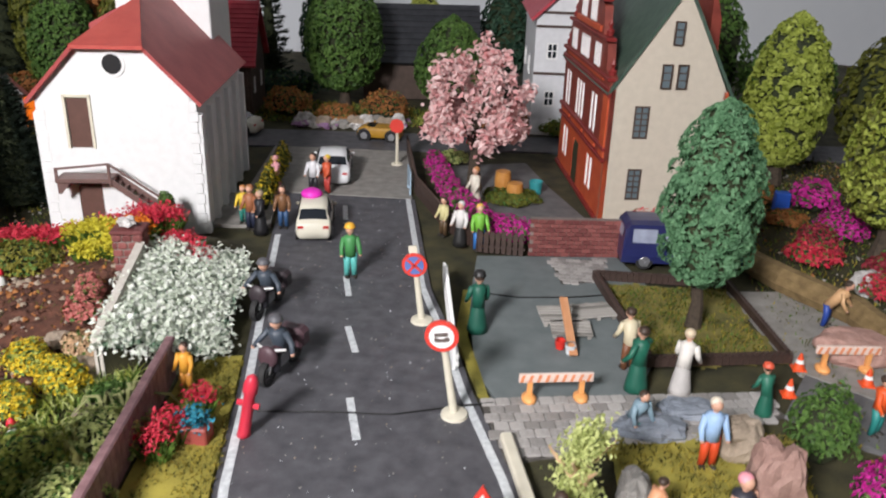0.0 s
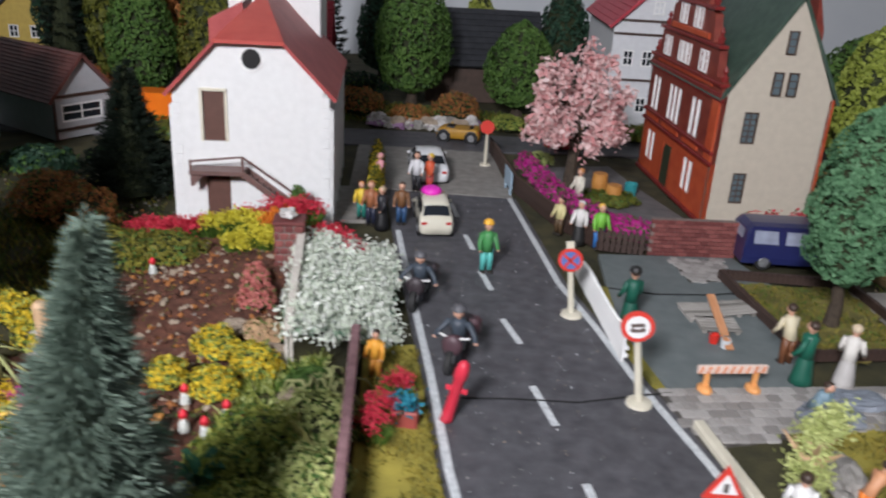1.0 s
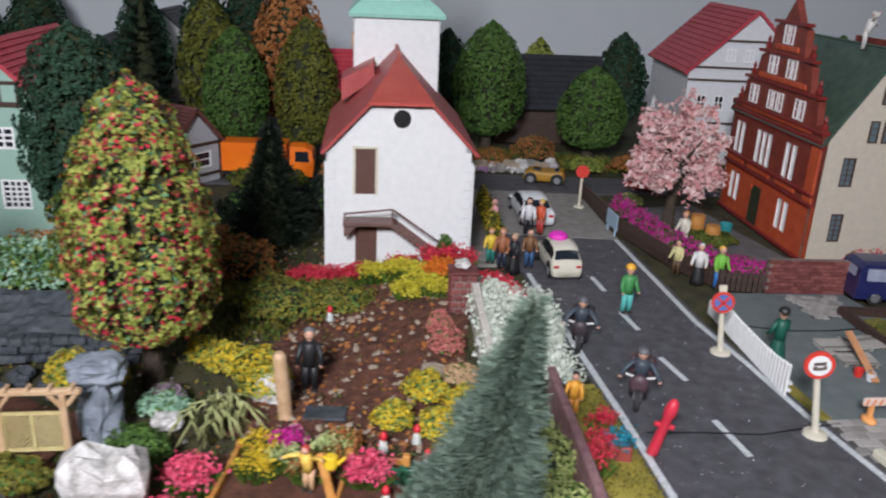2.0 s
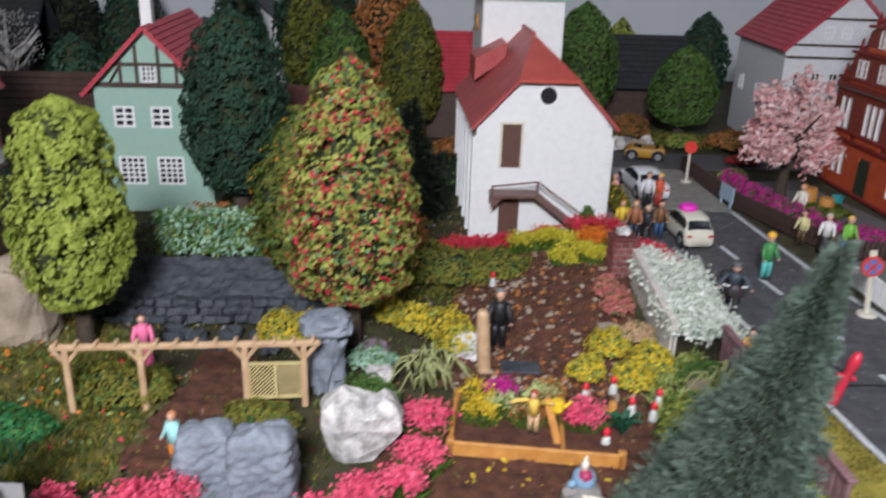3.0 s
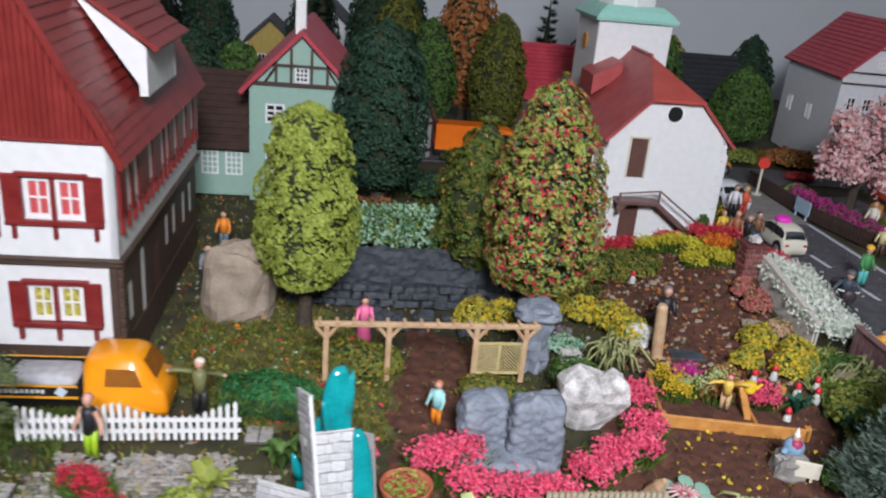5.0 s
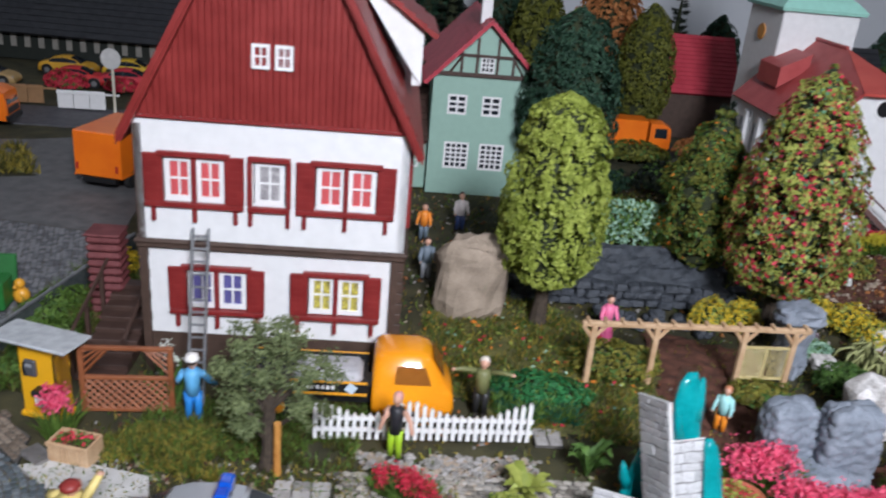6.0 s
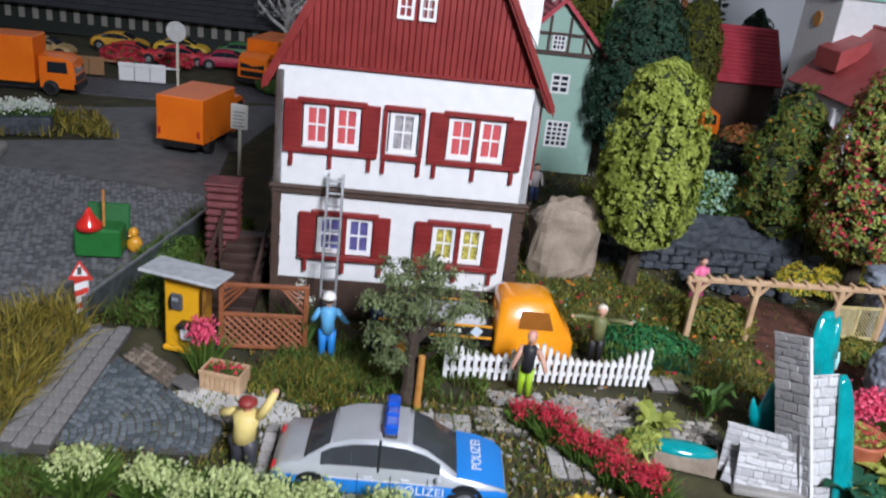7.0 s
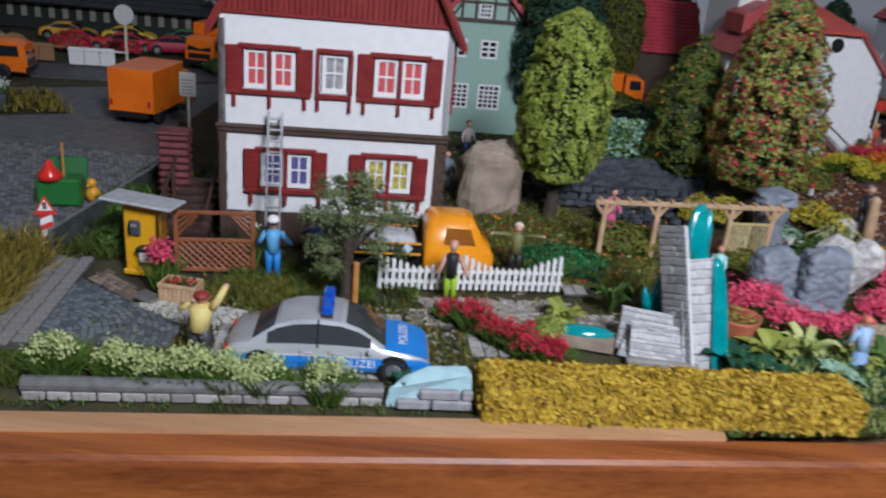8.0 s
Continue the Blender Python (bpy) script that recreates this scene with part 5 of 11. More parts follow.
figurine("painted figurine with bare arms and black trousers", 6.1, 17.9, 0.1, 30, (0.02, 0.02, 0.025), (0.03, 0.03, 0.04), h=2.3, hair=(0.75, 0.3, 0.35), bare=True)
figurine("painted figurine in a white shirt beside the road sign", 1.9, 17.0, 0.0, 160, (0.05, 0.05, 0.06), (0.72, 0.72, 0.70), h=2.1)
figurine("stooping painted figurine in orange work trousers", 4.0, 18.2, 0.1, 120, (0.85, 0.22, 0.02), (0.62, 0.30, 0.16), h=1.6, bend=0.8)
figurine("painted figurine in a green and white striped coat", 8.3, 24.3, 0.0, 200, (0.01, 0.11, 0.07), (0.02, 0.14, 0.09), (0.66, 0.10, 0.05), h=1.7, skirt=True, bend=0.3)
figurine("painted figurine in an orange jacket by the path", 11.4, 23.8, 0.0, 40, (0.02, 0.22, 0.20), (0.75, 0.10, 0.02), h=2.0)
figurine("painted figurine in blue trousers bending over a spade", 12.1, 31.0, 0.0, 60, (0.02, 0.06, 0.30), (0.60, 0.36, 0.18), h=2.0, bend=0.8)
for lab, x, y, legs, top, hair, hh in (
        ("painted figurine in a white shirt and black skirt by the fence", -2.4, 36.4, (0.02, 0.02, 0.02), (0.72, 0.70, 0.68), (0.6, 0.6, 0.6), 2.1),
        ("painted figurine in a pale yellow blouse by the fence", -3.3, 37.4, (0.10, 0.06, 0.03), (0.62, 0.56, 0.28), HAIR, 1.9),
        ("painted figurine in orange and green clothes with blue trousers", -1.5, 35.9, (0.03, 0.16, 0.45), (0.18, 0.48, 0.06), (0.75, 0.45, 0.08), 2.2),
        ("painted figurine in a white robe among the shrubs", -2.2, 41.6, (0.66, 0.62, 0.52), (0.68, 0.64, 0.54), (0.5, 0.22, 0.08), 2.2),
        ("painted figurine in a brown jacket and jeans beside the car", -10.9, 36.9, (0.03, 0.08, 0.18), (0.19, 0.09, 0.04), HAIR, 2.1),
        ("painted figurine in a rust jacket among the bystanders", -12.3, 36.4, (0.02, 0.025, 0.05), (0.34, 0.13, 0.06), (0.35, 0.15, 0.06), 2.2),
        ("painted figurine in a long black skirt among the bystanders", -11.7, 36.0, (0.01, 0.01, 0.012), (0.02, 0.02, 0.025), (0.4, 0.3, 0.2), 2.1),
        ("painted figurine in yellow and magenta clothes among the bystanders", -12.9, 37.1, (0.02, 0.20, 0.16), (0.70, 0.50, 0.05), (0.5, 0.2, 0.06), 1.9),
        ("painted figurine in a pink dress beside the thin hedge", -12.9, 42.0, (0.72, 0.28, 0.32), (0.78, 0.36, 0.40), (0.65, 0.3, 0.3), 2.0),
        ("painted figurine in black and white beside the white car", -10.9, 42.2, (0.015, 0.015, 0.02), (0.70, 0.70, 0.72), HAIR, 2.2),
        ("painted figurine in a red jacket beside the white car", -10.2, 42.4, (0.45, 0.05, 0.04), (0.60, 0.10, 0.04), (0.72, 0.48, 0.05), 2.1)):
    figurine(lab, x, y, 0.0 if x > -12.5 else None, RNG.uniform(-60, 60), legs, top, hair=hair, h=hh, skirt="skirt" in lab or "dress" in lab or "robe" in lab)
figurine("painted figurine in blue dungarees at the ladder", -44.75, 10.35, 0.0, 190, (0.03, 0.24, 0.66), (0.13, 0.42, 0.72), (0.78, 0.76, 0.72), h=2.25, arms=(-58, -66))
figurine("painted figurine in dark blue clothes behind the willow", -43.3, 11.2, 0.0, 160, (0.02, 0.03, 0.06), (0.03, 0.06, 0.16), h=2.2, arms=(60, -40))
figurine("painted figurine in a yellow jacket with one raised arm", -45.32, 4.45, 0.0, 168, (0.05, 0.05, 0.06), (0.70, 0.56, 0.20), hair=(0.25, 0.03, 0.025), h=1.95, arms=(74, -50), stout=1.75, bend=0.2)
figurine("painted figurine with black top and lime trousers at the fence", -38.35, 9.9, 0.0, -12, (0.34, 0.55, 0.02), (0.02, 0.02, 0.024), hair=(0.62, 0.30, 0.26), h=2.3, arms=(-70, -52), bare=True, stout=0.95)
figurine("painted figurine in an olive jacket with outstretched arms", -36.05, 12.9, 0.0, 0, (0.02, 0.02, 0.02), (0.17, 0.18, 0.07), hair=(0.75, 0.68, 0.58), h=2.15, arms=(5, 10))
figurine("painted figurine in a pink dress behind the pergola", -31.6, 19.4, 0.0, 20, (0.72, 0.12, 0.28), (0.80, 0.18, 0.34), h=2.0, skirt=True)
figurine("painted figurine in turquoise shirt and orange trousers", -28.1, 13.95, 0.0, -30, (0.80, 0.26, 0.02), (0.36, 0.68, 0.66), hair=(0.5, 0.2, 0.1), h=1.75)
figurine("painted figurine in a yellow swimsuit holding a watering can", -17.5, 16.9, 0.2, -20, (0.66, 0.42, 0.24), (0.78, 0.52, 0.10), hair=(0.45, 0.05, 0.04), h=1.6, arms=(-20, 20), bend=0.25)
figurine("painted black figurine standing in the soil bed", -18.9, 22.7, None, 10, (0.012, 0.012, 0.014), (0.016, 0.016, 0.018), hair=(0.18, 0.18, 0.18), h=2.5)
figurine("pale painted figurine climbing on the green roof", 6.3, 44.1, 11.2, 70, (0.62, 0.60, 0.57), (0.66, 0.64, 0.60), hair=(0.5, 0.45, 0.4), h=2.0, arms=(40, -30), bend=0.4)
figurine("painted figurine in orange clothes at the bed's edge", -9.5, 22.6, None, -10, (0.55, 0.24, 0.04), (0.80, 0.38, 0.05), h=1.7)
figurine("painted figurine in an orange shirt behind the house", -40.2, 27.5, 0.0, 0, (0.12, 0.16, 0.2), (0.78, 0.25, 0.03), h=2.0)
figurine("painted figurine in a white shirt behind the house", -38.6, 29.6, 0.0, 20, (0.03, 0.05, 0.14), (0.66, 0.60, 0.58), h=2.1)
figurine("painted figurine in grey clothes near the boulder", -39.4, 23.0, 0.0, 20, (0.35, 0.37, 0.40), (0.16, 0.20, 0.24), h=2.0)
figurine("painted figurine in khaki clothes near the brick pillar", -49.0, 19.5, 0.0, 20, (0.18, 0.17, 0.10), (0.30, 0.27, 0.18), (0.02, 0.02, 0.02), h=2.1)


def gnome(x, y, rz, h=0.85):
    g = Geo().lathe([(0.17, 0), (0.2, 0.12), (0.16, 0.38), (0.1, 0.5)], 10, 0)
    g.ball((0, -0.02, 0.58), 0.13, 0.13, 0.13, 9, 6, 1)
    g.ball((0, -0.08, 0.5), 0.1, 0.08, 0.12, 8, 6, 2)
    g.lathe([(0.16, 0.62), (0.14, 0.74), (0.08, 0.84), (0.02, 0.9)], 10, 3)
    out = Geo().add(g, Matrix.Scale(h, 4))
    return solid("garden_gnome", out, [tint((0.55, 0.57, 0.53)), tint(SKIN), tint((0.80, 0.80, 0.78)), tint((0.66, 0.02, 0.04))], "tiny garden gnome with white beard and red cap", "garden gnome", x, y, lie(x, y), rz, "garden gnomes", smooth=True)


for x, y in ((-15.7, 19.4), (-14.7, 20.0), (-14.2, 18.7), (-13.2, 19.4), (-13.5, 18.5), (-12.6, 18.9), (-15.2, 16.7), (-31.9, 18.3), (-19.4, 28.2), (-20.8, 30.2)):
    gnome(x, y, RNG.uniform(-50, 50))
figurine("painted figurine in a pale blue gown behind the hedge", -25.0, 7.9, 0.0, 200, (0.30, 0.46, 0.72), (0.36, 0.52, 0.76), hair=(0.62, 0.2, 0.1), h=2.0, skirt=True, bend=0.2)

# ---- plants ----
def blade(g, p, d, length, width, rng, mat=0):
    """A bent grass blade."""
    p, d = Vector(p), Vector(d).normalized()
    side = d.cross(Vector((rng.uniform(-1, 1), rng.uniform(-1, 1), 0.2))).normalized() * width / 2
    out = Vector((d.x, d.y, 0)) * length * 0.25
    mid, tip = p + d * length * 0.55, p + d * length + out - Vector((0, 0, length * 0.12))
    base = len(g.v)
    g.v += [tuple(p - side), tuple(p + side), tuple(mid + side * 0.7), tuple(mid - side * 0.7), tuple(tip)]
    g.f += [(base, base + 1, base + 2, base + 3), (base + 3, base + 2, base + 4)]
    g.m += [mat, mat]


def flower_clump(label, x, y, rx, ry, h, petals, leaves, seed, count=500, petal=0.14, green=260, rz=0.0, name="flower_clump", thick=0.32, blades=True, z=None):
    """Green blades below and a cushion of small blossoms on top."""
    rng = random.Random(seed)
    t = thing(name, label, "flowers", x, y, lie(x, y) if z is None else z, rz)
    g = Geo()
    for _ in range(green):
        a, u = rng.uniform(0, 6.283), rng.random() ** 0.5
        p = (rx * u * math.cos(a) * 0.9, ry * u * math.sin(a) * 0.9, 0)
        d = (math.cos(a) * u * 0.5, math.sin(a) * u * 0.5, 1)
        if blades:
            blade(g, p, d, h * rng.uniform(0.5, 0.95), 0.07, rng)
        else:
            leaf(g, (p[0], p[1], h * rng.uniform(0.05, 0.8) * (1 - 0.4 * u)), d, 0.2, rng, 0, 0.8)
    part("foliage", g, leaves, t)
    g = Geo()
    heads = max(6, count // 14)
    spots = []
    for _ in range(heads):
        a, u = rng.uniform(0, 6.283), rng.random() ** 0.5
        dome = math.sqrt(max(0.0, 1 - u * u * 0.75))
        spots.append((rx * u * math.cos(a), ry * u * math.sin(a), h * (1 - thick * rng.random()) * (0.55 + 0.45 * dome)))
    for _ in range(count):
        c = spots[rng.randrange(heads)]
        o = Vector((rng.gauss(0, petal * 0.9), rng.gauss(0, petal * 0.9), rng.gauss(0, petal * 0.7)))
        leaf(g, Vector(c) + o, o + Vector((0, 0, petal * 1.2)), petal, rng, 0, 0.6)
    part("blossoms", g, petals, t)
    return t


def bush(label, x, y, rx, ry, h, mats, seed, count=900, size=0.2, shares=((0, 1.0),), name="bush", z=None, lump=0.3, low=0.0):
    rng = random.Random(seed)
    t = thing(name, label, "bush", x, y, lie(x, y) if z is None else z)
    g = Geo()
    for _ in range(count):
        a, p = rng.uniform(0, 6.283), math.acos(1 - rng.random() * 1.15)
        d = Vector((math.sin(p) * math.cos(a), math.sin(p) * math.sin(a), math.cos(p)))
        s = 1 - 0.45 * rng.random() ** 2.2 + lump * noise.noise((d.x * 2.2 + seed, d.y * 2.2, d.z * 2.2))
        q = Vector((d.x * rx * s, d.y * ry * s, low + max(0.02, h * 0.35 + d.z * h * 0.65 * s)))
        pick, acc, mi = rng.random(), 0.0, 0
        for m_, share in shares:
            acc += share
            if pick < acc:
                mi = m_
                break
        leaf(g, q, d + Vector((0, 0, 0.3)), size, rng, mi, 0.7)
    part("foliage", g, mats, t)
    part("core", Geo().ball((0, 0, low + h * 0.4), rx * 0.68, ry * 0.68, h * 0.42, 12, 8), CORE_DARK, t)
    return t


def grass(label, poly, count, length, mats, seed, width=0.05, name="grass", off=0.0):
    """Uncountable blades over an outline."""
    rng, g = random.Random(seed), Geo()
    x0, x1 = min(p[0] for p in poly), max(p[0] for p in poly)
    y0, y1 = min(p[1] for p in poly), max(p[1] for p in poly)
    made = 0
    for _ in range(count * 6):
        x, y = rng.uniform(x0, x1), rng.uniform(y0, y1)
        if made < count and inside(x, y, poly) and noise.noise((x * 0.8, y * 0.8, seed)) > -0.25 + 0.5 * (rng.random() - 0.5):
            blade(g, (x, y, lie(x, y) + off), (rng.gauss(0, 0.45), rng.gauss(0, 0.45), 1), length * rng.uniform(0.5, 1.25), width, rng, rng.randrange(len(mats)))
            made += 1
    return solid(name, g, mats, label, "grass", kind="stuff")


def scatter(label, poly, count, size, mats, seed, name="scatter", off=0.05):
    """Loose crumbs and leaves over an outline."""
    rng, g = random.Random(seed), Geo()
    x0, x1 = min(p[0] for p in poly), max(p[0] for p in poly)
    y0, y1 = min(p[1] for p in poly), max(p[1] for p in poly)
    made = 0
    while made < count:
        x, y = rng.uniform(x0, x1), rng.uniform(y0, y1)
        if inside(x, y, poly):
            s = size * rng.uniform(0.5, 1.6)
            m = turn(x, y, lie(x, y) + off, rng.uniform(0, 360), rng.uniform(-40, 40), rng.uniform(-40, 40))
            g.put([(-s, -s * 0.6, 0), (s, -s * 0.5, 0.1 * s), (s * 0.7, s * 0.7, 0), (-s * 0.8, s * 0.6, 0), (0, 0, s * 0.8), (0, 0, -s * 0.5)], [(0, 1, 4), (1, 2, 4), (2, 3, 4), (3, 0, 4), (1, 0, 5), (2, 1, 5), (3, 2, 5), (0, 3, 5)], rng.randrange(len(mats)), m)
            made += 1
    return solid(name, g, mats, label, "scatter", kind="stuff")


BLADE_GREEN = leaf_mat("grass_green", (0.040, 0.085, 0.012), (0.15, 0.25, 0.045))
BLADE_GOLD = leaf_mat("dry_golden_grass", (0.17, 0.125, 0.015), (0.42, 0.34, 0.06))
BLADE_MOSS = leaf_mat("moss_green", (0.030, 0.036, 0.007), (0.135, 0.13, 0.028))
BLADE_DEEP = leaf_mat("deep_green", (0.012, 0.06, 0.032), (0.04, 0.16, 0.085))

# pink and red cushions of the front garden
for k, (x, y, rx, ry, h) in enumerate(((-27.9, 10.9, 0.9, 0.8, 1.5), (-27.0, 11.4, 0.8, 0.7, 1.4), (-26.6, 10.0, 1.0, 0.6, 1.2), (-25.2, 10.3, 0.9, 0.6, 0.9), (-24.0, 10.5, 0.8, 0.5, 0.8), (-23.0, 11.3, 0.8, 0.7, 1.2), (-22.2, 12.4, 0.75, 0.7, 1.1), (-21.2, 13.2, 0.8, 0.6, 1.0), (-20.8, 14.6, 0.85, 0.6, 0.95), (-20.9, 16.6, 0.9, 0.7, 1.0), (-15.9, 17.6, 0.8, 0.6, 1.0), (-30.3, 11.2, 0.45, 0.35, 0.8), )):
    flower_clump("hot pink flower cushion on green stems in the garden", x, y, rx * 0.8, ry * 0.85, h, PETAL_PINK, BLADE_GREEN, 100 + k, 620, 0.16, 330)
for k in range(9):
    u = k / 8
    flower_clump("low red-pink flowers in the bed by the paving", -38.2 + 3.3 * u + 0.15 * (k % 2), 8.5 - 2.7 * u, 0.5, 0.42, 0.75 + 0.2 * (k % 3), PETAL_RED, BLADE_GREEN, 130 + k, 340, 0.10, 260)
# red and yellow rows below the church
for k, (x, y, rx, h, m) in enumerate(((-21.4, 32.2, 0.9, 0.9, 0), (-20.2, 32.4, 0.9, 0.9, 0), (-18.9, 32.7, 0.8, 0.8, 0), (-17.9, 31.9, 0.9, 0.9, 1), (-16.8, 31.4, 0.9, 1.0, 1), (-16.9, 32.8, 0.8, 0.9, 0), (-15.8, 30.6, 0.8, 0.8, 1), (-15.3, 32.1, 1.0, 1.1, 0), (-14.4, 31.8, 0.9, 1.2, 0), (-14.9, 30.5, 0.7, 1.0, 2), (-12.6, 29.7, 0.75, 0.85, 0), (-11.9, 29.2, 0.75, 0.8, 0), (-16.2, 29.3, 0.7, 0.6, 1), (-15.0, 29.2, 0.7, 0.7, 1))):
    flower_clump(("red flower cushion with green stems below the church", "yellow flower cushion below the church", "orange-tinted shrub below the church")[m], x, y, rx, 0.6, h, (PETAL_RED, PETAL_LEMON, PETAL_ORANGE)[m], BLADE_GREEN, 150 + k, 650, 0.16, 220)
# white bed sloping from its wall down to the road
def bed_spot(u, w):
    """A place on the sloping bed: u from its near to its far end, w from its wall to the road."""
    near = Vector((-12.35, 22.6, 1.55)).lerp(Vector((-9.3, 24.6, 0.12)), w)
    far = Vector((-13.3, 28.8, 2.15)).lerp(Vector((-10.5, 30.6, 1.2)), w)
    return near.lerp(far, u)


bed = Geo()
for i in range(13):
    for j in range(9):
        p = bed_spot(i / 12, j / 8)
        bed.v.append((p.x, p.y, p.z - 0.12 + 0.1 * noise.noise((p.x * 2, p.y * 2, 4))))
for i in range(12):
    for j in range(8):
        a = i * 9 + j
        bed.f.append((a, a + 1, a + 10, a + 9))
        bed.m.append(0)
for row in ([i * 9 for i in range(13)], [i * 9 + 8 for i in range(13)], list(range(9)), [108 + j for j in range(9)]):
    for a, b in zip(row, row[1:]):
        base = len(bed.v)
        bed.v += [(bed.v[a][0], bed.v[a][1], -0.3), (bed.v[b][0], bed.v[b][1], -0.3)]
        bed.f.append((a, b, base + 1, base))
        bed.m.append(0)
solid("flower_bed_mound", bed, EARTH, "sloping mossy earth mound under the white flowers", "ground", kind="structure", smooth=True)
for i in range(9):
    for j in range(6):
        p = bed_spot((i + 0.5 + RNG.uniform(-0.25, 0.25)) / 9, (j + 0.5 + RNG.uniform(-0.25, 0.25)) / 6)
        flower_clump("low cushion of white flowers in the sloping bed", p.x, p.y, 0.5, 0.55, 0.36, PETAL_WHITE, LEAF_MINT, 200 + i * 6 + j, 210, 0.21, 90, name="white_flowers", thick=0.6, z=p.z - 0.12)
# yellow bushes
for k, (x, y, r, h) in enumerate(((-21.0, 23.2, 1.0, 1.3), (-22.3, 23.6, 0.8, 1.2), (-23.4, 24.3, 0.7, 1.0), (-20.4, 22.2, 0.9, 1.2), (-14.7, 22.6, 0.8, 1.2), (-13.2, 21.9, 0.8, 1.15), (-14.0, 20.5, 0.75, 1.1), (-15.6, 20.8, 0.66, 1.05), (-27.2, 21.5, 0.8, 1.55), (-25.9, 21.6, 0.75, 1.6))):
    bush("yellow-flowering green bush in the garden", x, y, r, r * 0.85, h, [PETAL_YELLOW, LEAF_APPLE, LEAF_GREEN], 260 + k, 1300, 0.15, ((0, 0.55), (1, 0.35), (2, 0.10)))
